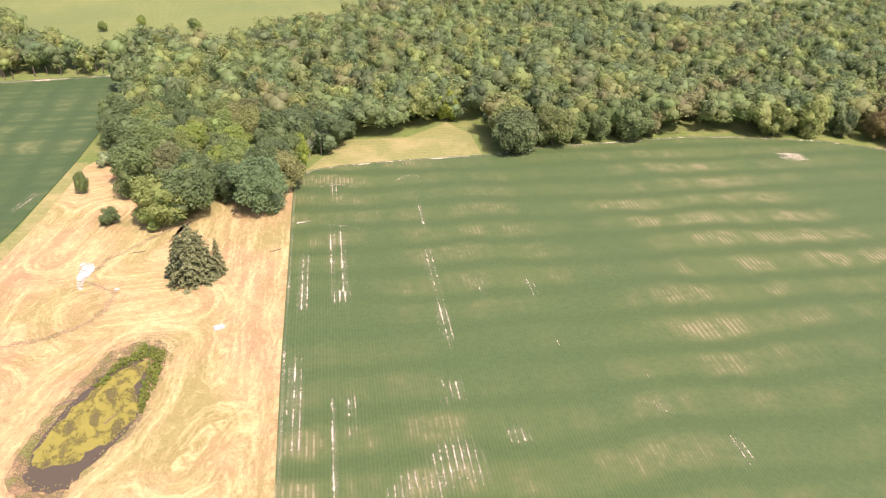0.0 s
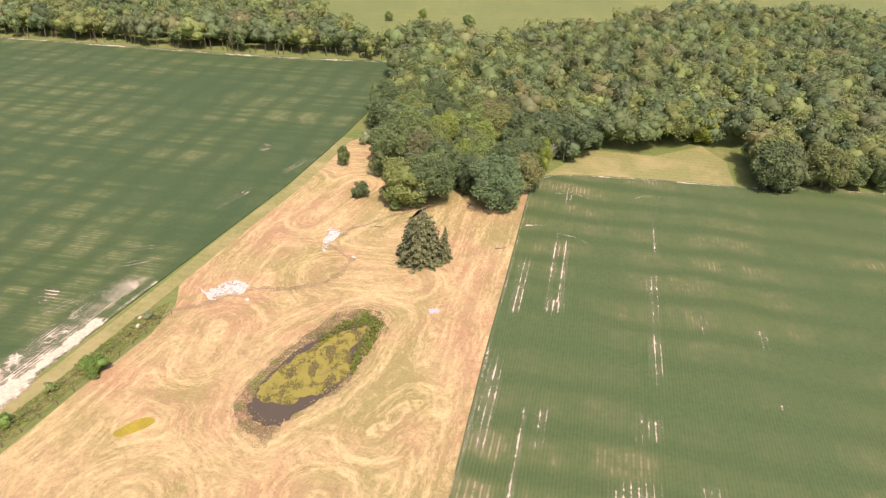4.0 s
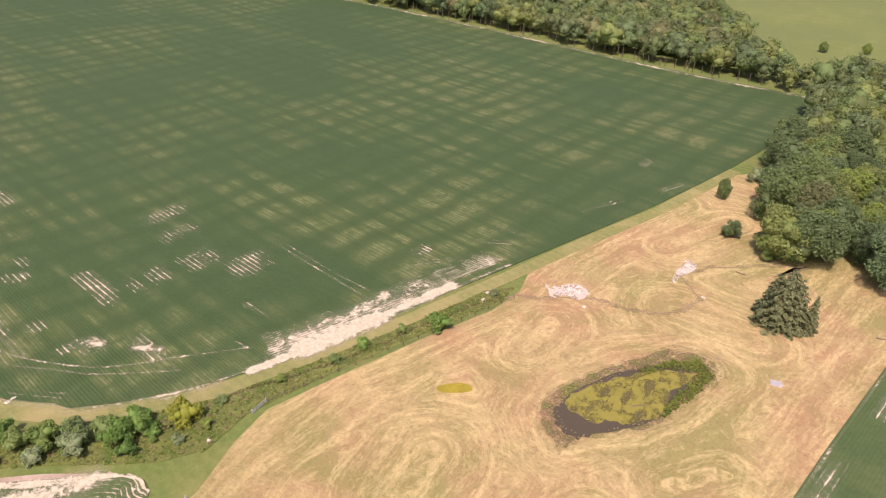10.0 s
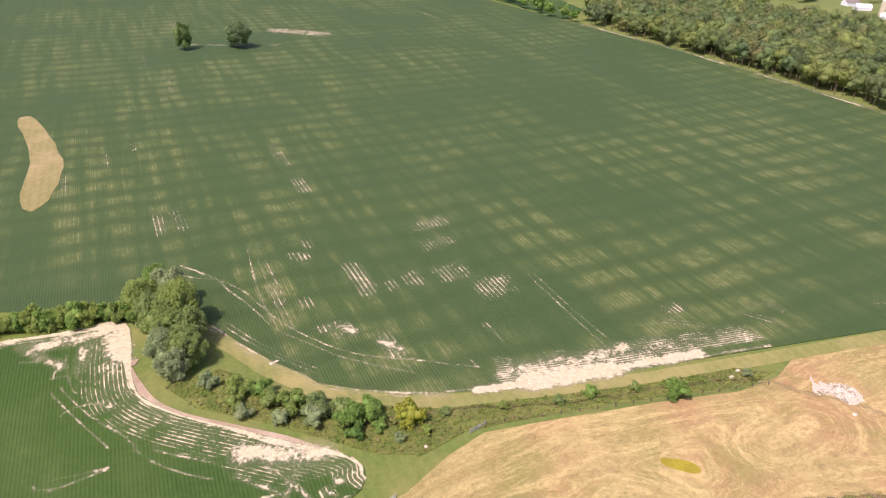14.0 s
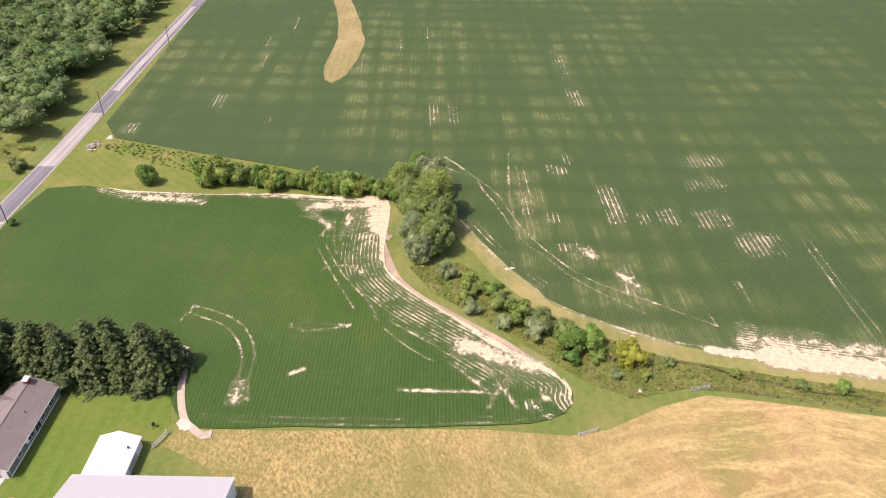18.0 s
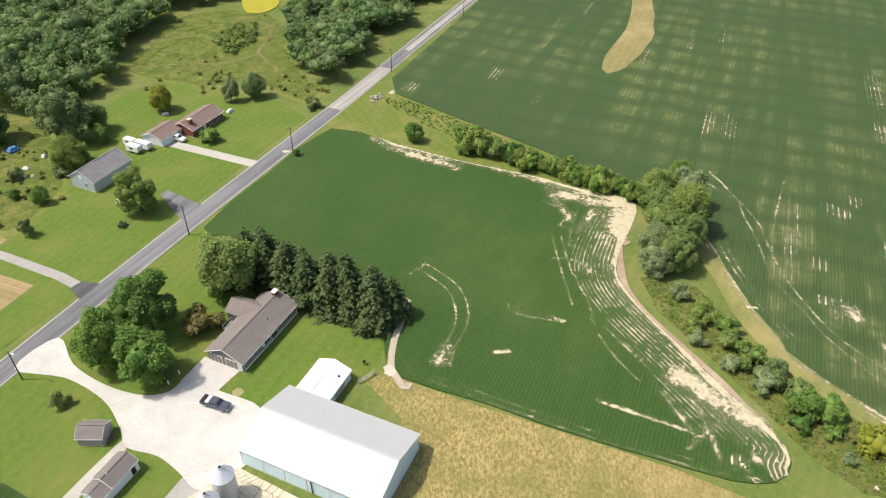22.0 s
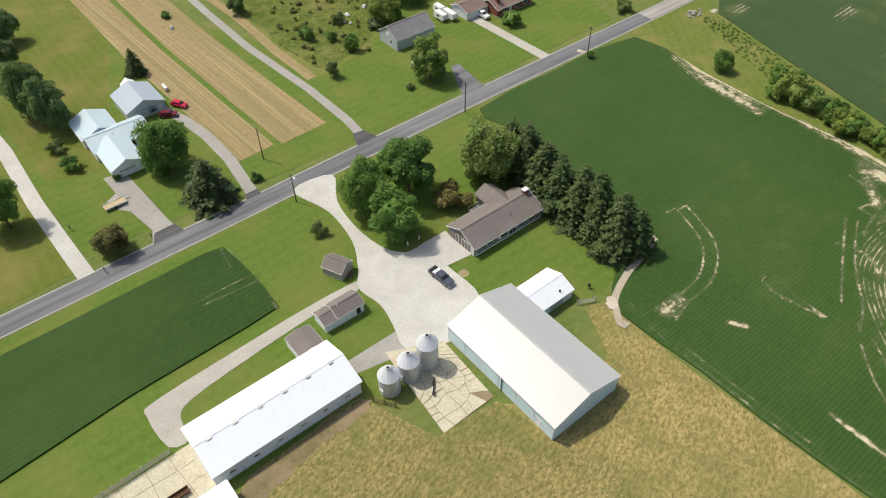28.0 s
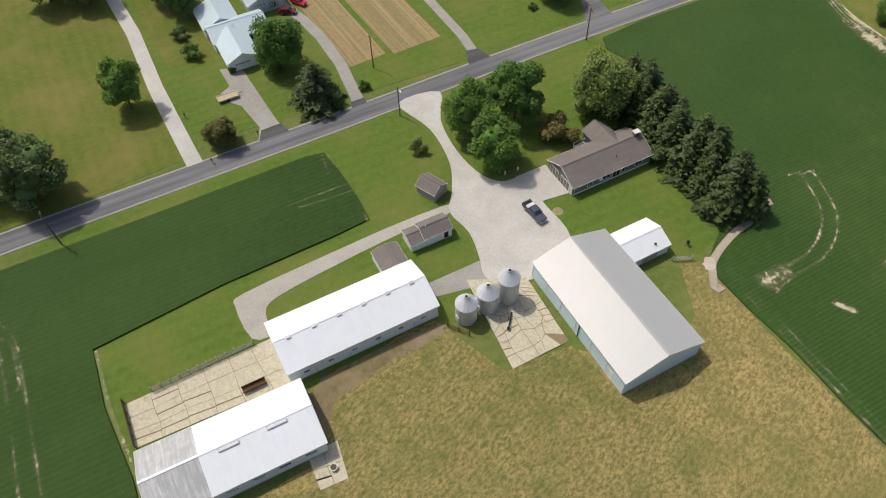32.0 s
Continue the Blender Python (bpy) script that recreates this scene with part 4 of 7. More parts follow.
for k in range(3):
    TRUNKS.append(trunk_mesh(1.0, 0.028 + 0.004 * k, 0.4))
COUNT = [0]


def tree(x, y, height, width=1.0, material=None, label="leafy green broadleaf tree", name="tree", category="tree", group="", z=0.0):
    """A broadleaf tree; width: crown width over the usual."""
    COUNT[0] += 1
    k = COUNT[0]
    t = thing(name, pose(x, y, z, 0, 0, (k * 77) % 360), label, category, group)
    for nm, me in (("trunk", TRUNKS[k % 3]), ("crown", broad_mesh(material or LEAF, k % 6))):
        o = part(nm, me, None, t)
        o.scale = (height * width, height * width, height)
    return t


def fir_mesh(material, variant):
    key = (material.name, variant)
    if key not in FIRS:
        rng = np.random.default_rng(300 + variant)
        p, nr, s, cores = conifer_shape(rng, 3.0 + 0.3 * variant, 10.0, 4200, 0.6)
        FIRS[key] = leaf_mesh("needles", p, nr, s, material, cores, None, 0.45)
    return FIRS[key]


FIR_TRUNK = bpy.data.meshes.new("trunk")
b_ = rod((0, 0, -0.3), (0, 0, 9.6), 0.22, 0.03)
b_.to_mesh(FIR_TRUNK)
b_.free()
FIR_TRUNK.materials.append(BARK)


def spruce(x, y, height, width=1.0, group="", label="dark green spruce tree with drooping boughs", material=None):
    COUNT[0] += 1
    k = COUNT[0]
    t = thing("spruce_tree", pose(x, y, 0, 0, 0, (k * 77) % 360), label, "tree", group)
    for nm, me in (("trunk", FIR_TRUNK), ("needles", fir_mesh(material or NEEDLE, k % 3))):
        o = part(nm, me, None, t)
        o.scale = (height / 10 * width, height / 10 * width, height / 10)
    return t


def bush(x, y, height, width=1.2, material=None, label="low green leafy shrub", group=""):
    """A shrub: a low crown down to the ground and short stems."""
    COUNT[0] += 1
    k = COUNT[0]
    key = ((material or LEAF).name, k % 4)
    if key not in BUSHES:
        rng = np.random.default_rng(500 + k % 4)
        p, nr, s, cores = crown_shape(rng, 0.62, 0.0, 1.0, 15, 3000, 0.072)
        BUSHES[key] = leaf_mesh("leaves", p, nr, s, material or LEAF, cores)
    t = thing("shrub", pose(x, y, 0, 0, 0, (k * 67) % 360), label, "shrub", group)
    for nm, me in (("stem", TRUNKS[k % 3]), ("leaves", BUSHES[key])):
        o = part(nm, me, None, t)
        o.scale = (height * width, height * width, height) if nm == "leaves" else (height * 0.8,) * 3
    return t


def inside(x, y, poly):
    hit = False
    for (x0, y0), (x1, y1) in zip(poly, poly[1:] + poly[:1]):
        if (y0 > y) != (y1 > y) and x < (x1 - x0) * (y - y0) / (y1 - y0) + x0:
            hit = not hit
    return hit


def scatter(poly, gap, seed):
    """Places about gap apart inside an outline."""
    r = random.Random(seed)
    xs, ys = [p[0] for p in poly], [p[1] for p in poly]
    out, row, y = [], 0, min(ys)
    while y < max(ys):
        x = min(xs) + (row % 2) * gap / 2
        while x < max(xs):
            px, py = x + r.uniform(-0.38, 0.38) * gap, y + r.uniform(-0.38, 0.38) * gap
            if inside(px, py, poly):
                out.append((px, py))
            x += gap
        y += gap * 0.87
        row += 1
    return out


def forest(name, places, material, label, tall=(13, 18), leaves=260, size=1.25, seed=1, spread=1.0):
    """Many trees nobody could count, as one growth."""
    rng = np.random.default_rng(seed)
    P, N, S, C, T = [], [], [], [], []
    shapes = [crown_shape(rng, 0.42, 0.18, 1.0, 16, leaves, 1.0) for _ in range(8)]
    for x, y in places:
        h = rng.uniform(*tall)
        w = h * spread * rng.uniform(0.8, 1.3)
        p, n, s, c = shapes[rng.integers(8)]
        a = rng.uniform(0, math.tau)
        m = np.array([[math.cos(a), -math.sin(a), 0], [math.sin(a), math.cos(a), 0], [0, 0, 1]])
        tone = rng.uniform(0, 1)
        P.append((p @ m.T) * (w, w, h) + (x, y, 0))
        N.append(n @ m.T)
        S.append(s * size)
        cc = np.zeros((len(c), 7))
        cc[:, :3] = (c[:, :3] @ m.T) * (w, w, h) + (x, y, 0)
        cc[:, 3:6] = c[:, 3:6] * (w, w, h)
        cc[:, 6] = tone
        C.append(cc)
        T.append(np.full(len(p), tone))
    me = leaf_mesh(name, np.concatenate(P), np.concatenate(N), np.concatenate(S), material, np.concatenate(C), np.concatenate(T))
    ob = part(name, me, None)
    return tagged(ob, label, "forest", kind="stuff")


WOOD_MAIN = [(-122, 234), (-109, 219), (-95, 196), (-87, 186), (-80, 192), (-76, 205), (-62, 202), (-54, 199), (-49, 207), (-54, 226), (-47, 241), (-40, 264), (-16, 268), (2, 290), (14, 274), (24, 253), (42, 262), (72, 270.5), (96, 277), (122, 279), (156, 277), (182, 269), (240, 252), (420, 224),
             (520, 520), (400, 570), (300, 545), (218, 512), (165, 486), (132, 492), (110, 540), (60, 560), (-25, 520), (-65, 466), (-94, 428), (-117, 390), (-132, 376), (-163, 382), (-172, 366), (-162, 352), (-146, 300)]
WOOD_WEST = [(-160, 347), (-206, 331), (-245, 319), (-354, 295), (-440, 273), (-540, 240), (-590, 262), (-590, 380), (-470, 450), (-330, 490), (-270, 428), (-225, 386), (-190, 362)]
WOOD_SOUTH = [(-173, -162), (-185, -165), (-215, -172), (-250, -181), (-320, -194), (-420, -214), (-480, -330), (-330, -360), (-236, -266), (-231, -246), (-226, -232), (-207, -214), (-193, -199), (-177, -177)]
WOOD_SOUTH_EAST = [(-92, -250), (-100, -214), (-118, -216), (-132, -226), (-140, -233), (-156, -245), (-185, -264), (-203, -256), (-222, -264), (-240, -276), (-330, -365), (-300, -480), (-150, -400)]


def bare_tree(x, y, height, seed, label="leafless grey dead tree"):
    """A dead tree: stem, limbs and forked twigs."""
    g = random.Random(seed)
    t = thing("dead_tree", pose(x, y, 0), label, "tree", "dead trees")
    part("trunk", rod((0, 0, -0.2), (0.2, 0.1, height * 0.8), height * 0.02, height * 0.007, 7), GREYBARK, t)
    for k in range(9):
        a, z = k * 2.4 + g.random(), height * (0.3 + 0.05 * k)
        reach = height * g.uniform(0.2, 0.34) * (1.15 - 0.06 * k)
        end = Vector((math.cos(a) * reach, math.sin(a) * reach, z + reach * g.uniform(0.7, 1.1)))
        bm = rod((0.05, 0.02, z), end, height * 0.009, height * 0.004, 5)
        for q in range(4):
            s_ = end * (0.45 + 0.16 * q) + Vector((0, 0, z * (0.55 - 0.16 * q)))
            rod(s_, s_ + Vector((g.uniform(-1, 1), g.uniform(-1, 1), g.uniform(0.3, 1.2))) * height * 0.1, height * 0.004, height * 0.0015, 4, bm)
        part("limb", bm, GREYBARK, t)
    return t
near, far = [], []
for p in scatter(WOOD_MAIN, 9.6, 3):
    (near if p[1] < 266 + 0.10 * max(0, p[0]) and p[0] < 185 else far).append(p)
far += scatter(WOOD_WEST, 9.5, 4)
forest("mixed_woodland", far, LEAF, "dense mixed broadleaf woodland in late summer green", leaves=620, size=0.74, tall=(11, 18.5))
r = random.Random(5)
for x, y in near:
    pick = r.random()
    tree(x, y, r.uniform(11, 17), r.uniform(0.85, 1.2), LEAF_FRESH if pick < 0.12 else LEAF_RUSSET if pick < 0.14 else LEAF,
         "bright green tree at the woodland edge" if pick < 0.12 else "bronze tinted tree at the woodland edge" if pick < 0.14 else "green broadleaf tree at the woodland edge", group="woodland edge trees")
forest("roadside_woodland", scatter(WOOD_SOUTH, 7.0, 6), LEAF_WOOD, "dense dark roadside woodland", (6.5, 12), 420, 0.72, 2, 1.2)
forest("garden_woodland", scatter(WOOD_SOUTH_EAST, 9.0, 7), LEAF_WOOD, "dense dark green woodland behind the houses", (8, 14), 460, 0.75, 3, 1.2)

# trees standing alone
tree(-119, 207, 7.5, 0.6, label="small lone tree in the meadow")
bush(-101, 186, 5.5, 0.9, label="tall rounded shrub at the wood edge")
bush(-121, 230, 5, 1.0, LEAF_GREY, "grey leafed shrub at the wood edge")
tree(-58, 199, 16, 1.1, LEAF_OAK, "large dark oak by the field corner")
tree(-87, 184, 9, 1.0, LEAF_FRESH, "small bright green tree at the wood edge")
for x, y, h, w in ((-89.7, 206.1, 9, 0.85), (-52.7, 233.0, 12, 0.7), (-77.5, 201.8, 7.5, 0.9), (-0.1, 288.1, 13, 0.85)):
    tree(x, y, h, w, LEAF_BRIGHT, "bright yellow-green tree at the woodland edge", group="woodland edge trees")
tree(26, 254, 15, 1.2, label="broad dark tree at the field edge")
tree(-478, -60, 17, 0.75, LEAF_WOOD, "lone tree in the middle of the field")
tree(-482, -27, 16, 1.15, LEAF_OAK, "lone grey-green tree in the middle of the field")
for x, y, h, w in ((-66.5, 156, 15.5, 1.0), (-69.5, 157.5, 13.5, 1.0), (-64.2, 158.2, 14.5, 0.95), (-67.5, 160.5, 15, 0.95), (-70.8, 161.5, 11.5, 1.0), (-60.6, 160.4, 11, 0.62)):
    spruce(x, y, h, w, "spruce clump", "grey-green spruce in a meadow clump", NEEDLE_GREY)
# farm trees
tree(-49, -106, 13, 0.8, LEAF_FARM, "dark green tree on the farm lawn")
tree(-60, -108, 15, 0.95, LEAF_FARM, "tall green tree on the farm lawn")
tree(-51.5, -96.5, 12, 0.95, LEAF_FARM, "dense rounded dark maple on the farm lawn")
tree(-78, -103.5, 14, 0.95, LEAF_FRESH, "open crowned tree beside the house")
bush(-66, -99, 5, 1.3, LEAF_RUSSET, "low bronze ornamental tree")
bush(-37.2, -104.3, 3, 1.0, LEAF, "small pale green garden shrub")
for k in range(21):
    t = k / 20
    spruce(-86.0 - 4.6 * t + 2.4 * math.sin(k * 2.1), -106 + 38 * t + 0.8 * math.sin(k * 5.3), 12.0 - 1.3 * math.sin(k * 1.7), 1.32 + 0.16 * math.sin(k * 3.1), "spruce windbreak")
# trees round the houses across the road
for x, y, h, w, m, lb in ((-14, -141.5, 13, 0.9, LEAF_FARM, "dense rounded tree by the garage"), (2, -120, 6.5, 1.3, LEAF_RUSSET, "low bronze tree by the road"), (7, -172, 14, 0.75, LEAF_WOOD, "dark tree behind the house"),
                          (11, -180, 15, 0.75, LEAF_WOOD, "dark tree behind the house"), (21, -138, 13, 0.8, LEAF_FARM, "tree beside the gravel track"),
                          (39, -115, 15, 0.95, LEAF_WOOD, "large dark green roadside tree"), (47, -122, 15, 0.95, LEAF_WOOD, "large dark green roadside tree"), (31, -186, 15, 0.9, LEAF_WOOD, "large dark tree on a lawn"), (41, -190, 15, 0.9, LEAF_WOOD, "large dark tree on a lawn"),
                          (-126, -191, 8.5, 0.95, LEAF_LIME, "yellow-green tree on a lawn"), (-97, -197, 17, 1.0, LEAF_WOOD, "very large dark garden tree"), (-82, -216, 15, 1.05, LEAF_WOOD, "very large dark garden tree"),
                          (-88, -182, 9, 1.0, LEAF_FRESH, "tree behind the old barn"), (-86, -147, 12, 1.0, LEAF_FRESH, "spreading tree in front of the old barn"), (-144, -178, 8, 0.75, LEAF_GREY, "thin grey tree by a lawn"),
                          (-151, -174, 8, 1.0, LEAF_WOOD, "dark tree by the lawn"), (-63, -161, 5, 0.8, LEAF_WOOD, "small dark tree on the lawn"), (-50.5, -210, 6.5, 0.9, LEAF_WOOD, "small dark tree by the lane"),
                          (-106, -196, 9, 0.8, LEAF_WOOD, "dark green garden tree"), (15, -210, 9, 0.9, LEAF_WOOD, "dark green tree on a lawn"), (14, -225, 10, 0.9, LEAF_WOOD, "dark green tree on a lawn"),
                          (-158, -112, 6, 1.0, LEAF_FARM, "round tree on the field margin"), (-130.5, -134.5, 2.4, 0.9, LEAF_FARM, "small clipped roadside tree")):
    tree(x, y, h, w, m, lb)
spruce(-15.5, -189, 8, 1.2, "", "short spruce on the lawn")
spruce(-20, -126.5, 11.5, 1.5, "", "spreading dark pine by the road")
for x, y, h, m in ((8.8, -162, 3, LEAF), (6.1, -153, 3.2, LEAF_FARM), (-31, -128.5, 2.0, LEAF_FARM), (-121.5, -162, 4, LEAF_FARM), (-156.5, -153, 3.6, LEAF), (-64, -186, 3, LEAF_FARM), (-79, -145, 1.6, LEAF), (-2.4, -144, 1.5, LEAF_FARM), (-76, -189, 3, LEAF), (-70, -180, 2.5, LEAF_FARM), (-84, -180, 3, LEAF), (-30, -218, 2, LEAF_FARM)):
    bush(x, y, h, 1.2, m, "rounded green garden shrub")
# hedge and ditch side
r = random.Random(11)
for k in range(26):
    t = k / 25
    bush(-163.5 - 4.5 * t + r.uniform(-1, 1), -95 + 56 * t, r.uniform(4.2, 6.0) + (2.5 if k < 2 else 0), 0.95, LEAF_FRESH if k % 3 else LEAF_FARM, "leafy shrub in a field hedge", "field hedge")
for x, y, h, w, m in ((-167, -38, 11, 0.9, LEAF_FRESH), (-170, -32, 12, 0.9, LEAF_GREY), (-161, -35, 11, 0.85, LEAF_FRESH), (-160, -28, 13, 0.85, LEAF_FRESH), (-153, -32, 12, 0.9, LEAF_FRESH), (-152, -25, 11, 0.85, LEAF_FRESH), (-146, -31, 9, 0.9, LEAF_GREY), (-144, -25, 10, 1.0, LEAF_FRESH), (-140, -28, 8, 1.0, LEAF_GREY), (-177, -36, 9, 0.8, LEAF_FARM)):
    tree(x, y, h, w, m, "tree in the thicket between the fields", group="thicket trees")
for x, y, h, m in ((-123, -12, 3, LEAF_GREY), (-131, -13, 4.5, LEAF_FRESH), (-130, -8, 4, LEAF_FARM), (-120, -4, 3, LEAF_GREY), (-124, -2, 5, LEAF_FRESH), (-118.5, 3, 4, LEAF_GREY), (-121.5, 4, 5, LEAF_FRESH), (-116.5, 10.5, 5, LEAF_FARM), (-118, 15, 5, LEAF_FARM), (-112.5, 11, 3, LEAF_FARM), (-115, 23, 5, LEAF_LIME),
                   (-110, 20, 2, LEAF_GREY), (-116, 31, 2, LEAF_FRESH), (-112, 84, 4.5, LEAF_FARM), (-116, 65, 2.5, LEAF_FARM), (-115, 57, 2.0, LEAF_FRESH), (-126, -6, 4, LEAF_FRESH), (-135, -20, 3.5, LEAF_GREY), (-127, -14, 3, LEAF_FRESH), (-120, 9, 4, LEAF_FRESH), (-114, 16, 2.5, LEAF_FARM), (-111, 26, 2, LEAF_FRESH), (-116, 105, 2, LEAF_GREY), (-115.5, 44, 2, LEAF_FRESH), (-116, 76, 2.2, LEAF_FRESH)):
    bush(x, y, h, 1.05, m, "leafy shrub beside the ditch", "ditch shrubs")
DITCH = [(-137, -30), (-128, -22), (-121, -8), (-113, 5), (-107, 15), (-105, 24), (-110, 34), (-112, 55), (-112.5, 80), (-112.5, 104), (-116, 112), (-119, 104), (-117.5, 80), (-117.5, 55), (-118, 30), (-122, 16), (-129, -2), (-141, -18)]
sheet("ditch_grass", DITCH, 0.117, LUSH, "lush yellow-green grass along a ditch", "grass strip", 0.2)
sheet("ditch_scrub", DITCH, 0.135, SCRUB, "rank brown and green growth along a ditch", "scrub", 0.01)
forest("ditch_weeds", scatter(DITCH, 1.5, 8), WEED, "tangled weeds and low brush along a ditch", (0.2, 0.55), 22, 0.24, 9, 2.4)
r = random.Random(12)
forest("meadow_scrub", scatter([(-176, -224), (-192, -232), (-199, -227), (-187, -212), (-170, -209)], 2.3, 31), LEAF_FRESH, "dense green brush on a low mound", (0.8, 2.2), 70, 0.45, 10, 1.6)
forest("meadow_weeds", [(r.gauss(-178, 22), r.gauss(-222, 16)) for _ in range(20)] + [(r.uniform(-158, -142), r.uniform(-205, -184)) for _ in range(22)] + [(r.uniform(-172, -157), r.uniform(-178, -156)) for _ in range(20)] + [(r.uniform(-92, -58), r.uniform(-226, -168)) for _ in range(80)], WEED, "scattered low brush on rough ground", (0.4, 1.3), 60, 0.4, 13, 1.8)
WASTE = [(-165, -98), (-170, -84), (-175, -90), (-177, -108), (-180, -134), (-174, -140), (-170, -122)]
forest("margin_weeds", scatter(WASTE, 1.6, 33), LEAF_FRESH, "weeds and low brush on the grassy field margin", (0.15, 0.6), 30, 0.26, 21, 2.6)
for k, (x, y, h) in enumerate(((-47, 246, 11), (-51, 243, 9), (-20, 292, 12), (30, 300, 12), (-8, 300, 11), (-217, -184, 9), (-222, -184, 10), (-226, -187, 9), (-213, -187, 8), (-219, -189, 9), (-230, -186, 8), (-64, 210, 8))):
    bare_tree(x, y, h, k)
for x, y, h in ((-64, -183, 3.6), (-73, -171.5, 5), (-92, -183, 6), (-102, -188, 6), (-79, -230, 6)):
    tree(x, y, h, 0.9, LEAF_FARM, "young tree at the edge of the rough meadow")
tree(-62, -229, 12.5, 1.05, LEAF_FARM, "dense dark tree at the stubble edge")
for x, y in ((-209, 429), (-193, 448), (-155, 439), (-160, 445)):
    tree(x, y, 6.5, 0.9, LEAF_FRESH, "lone tree in a distant hayfield")
bm = bmesh.new()
r = random.Random(14)
for (x0, y0), (x1, y1) in zip(WOOD_WEST[:5], WOOD_WEST[1:6]):
    for k in range(int(math.hypot(x1 - x0, y1 - y0) / 4)):
        t = (k + r.random()) / (math.hypot(x1 - x0, y1 - y0) / 4)
        x, y = x0 + (x1 - x0) * t, y0 + (y1 - y0) * t + r.uniform(-1, 5)
        rod((x, y, -0.2), (x + r.uniform(-0.6, 0.6), y, r.uniform(4, 7)), 0.25, 0.15, 6, bm)
tagged(part("woodland_trunks", bm, BARK), "pale tree trunks along the woodland edge", "tree trunks", kind="stuff")

# ---- bare soil in the crops ----
class Soil:
    """Thin places of one field on a fine grid: how bare each spot is, and how far across the rows it lies."""

    def __init__(self, z, seed, x0, x1, y0, y1, cell=0.5):
        self.z, self.r, self.x0, self.y0, self.cell = z, np.random.default_rng(seed), x0, y0, cell
        self.xs, self.ys = np.arange(x0, x1, cell), np.arange(y0, y1, cell)
        self.bare = np.zeros((len(self.xs), len(self.ys)), np.float32)
        self.row = np.zeros_like(self.bare)

    def window(self, lo, hi):
        i0, j0 = (max(0, int((a - o) / self.cell)) for a, o in zip(lo, (self.x0, self.y0)))
        i1, j1 = (max(0, int((a - o) / self.cell) + 2) for a, o in zip(hi, (self.x0, self.y0)))
        sl = (slice(i0, min(i1, len(self.xs))), slice(j0, min(j1, len(self.ys))))
        return sl, *np.meshgrid(self.xs[sl[0]], self.ys[sl[1]], indexing="ij")

    def put(self, sl, value, row):
        old = self.bare[sl]
        new_ = value > old
        self.row[sl][new_] = row[new_]
        self.bare[sl] = np.maximum(old, value)

    def line(self, pts, offset=0.0, keep=0.6, width=0.4, piece=1.6):
        """A broken wheel track or a bare row."""
        w = width * 0.55
        self.band(pts, offset - w, offset + w, 0.76, (0.58 + 0.45 * keep, 0.58 + 0.45 * keep), 0.3, True)

    def band(self, pts, first, last, gap=0.76, keep=(0.8, 0.2), width=0.45, track=False):
        """Rows beside a line, thinning out with the distance from it."""
        lo_, hi_ = min(first, last), max(first, last)
        for k, (a, b) in enumerate(zip(pts, pts[1:])):
            a, b = Vector(a), Vector(b)
            d = (b - a).normalized()
            m = max(abs(lo_), abs(hi_)) + 2
            sl, X, Y = self.window((min(a.x, b.x) - m, min(a.y, b.y) - m), (max(a.x, b.x) + m, max(a.y, b.y) + m))
            if X.size == 0:
                continue
            u, v = (X - a.x) * d.x + (Y - a.y) * d.y, -(X - a.x) * d.y + (Y - a.y) * d.x
            w = (v - first) / (last - first)
            soft = 0.25 / abs(last - first) if track else 0.08
            val = 0.85 * (keep[0] + (keep[1] - keep[0]) * np.clip(w, 0, 1)) * np.clip((w + soft) / soft / 2, 0, 1) * np.clip((1 + soft - w) / soft / 2, 0, 1)
            val = val * (u > -0.6) * (u < (b - a).length + 0.6)
            if not track and keep[0] > 1.2:
                run = np.clip((u + (0 if k == 0 else 99)) / 9, 0, 1) * np.clip(((b - a).length - u + (0 if k == len(pts) - 2 else 99)) / 9, 0, 1)
                val = val * run
            if track:
                val = val * np.interp(u, np.linspace(0, (b - a).length, 7), self.r.uniform(0.55, 1.15, 7))
            self.put(sl, val, v * (0.0 if track else 1.0) + (0.04 if track else 0))

    def block(self, x, y, along, across, turn, keep=0.6, width=0.4, gap=0.76):
        """A patch of thin rows round a place."""
        c, s_ = math.cos(radians(turn)), math.sin(radians(turn))
        m = (along + across) / 2 + 2
        sl, X, Y = self.window((x - m, y - m), (x + m, y + m))
        if X.size == 0:
            return
        u, v = (X - x) * c + (Y - y) * s_, -(X - x) * s_ + (Y - y) * c
        fall = np.clip((along * 0.58 - np.abs(u)) / (along * 0.3), 0, 1) * np.clip((across * 0.55 + 0.4 - np.abs(v)) / (across * 0.25 + 0.4), 0, 1)
        self.put(sl, (0.12 + 0.3 * keep) * fall, v * 0.58)

    def smear(self, a, b, width, keep):
        """Bare ground round a line from a to b, with no rows left standing."""
        sl, X, Y = self.window((min(a[0], b[0]) - width * 2, min(a[1], b[1]) - width * 2), (max(a[0], b[0]) + width * 2, max(a[1], b[1]) + width * 2))
        dx, dy = b[0] - a[0], b[1] - a[1]
        u = np.clip(((X - a[0]) * dx + (Y - a[1]) * dy) / (dx * dx + dy * dy + 1e-9), 0, 1)
        d = np.hypot(X - a[0] - u * dx, Y - a[1] - u * dy)
        self.put(sl, keep * np.clip(1.0 - d / width / 1.7, 0, 1), np.full(X.shape, 0.055))

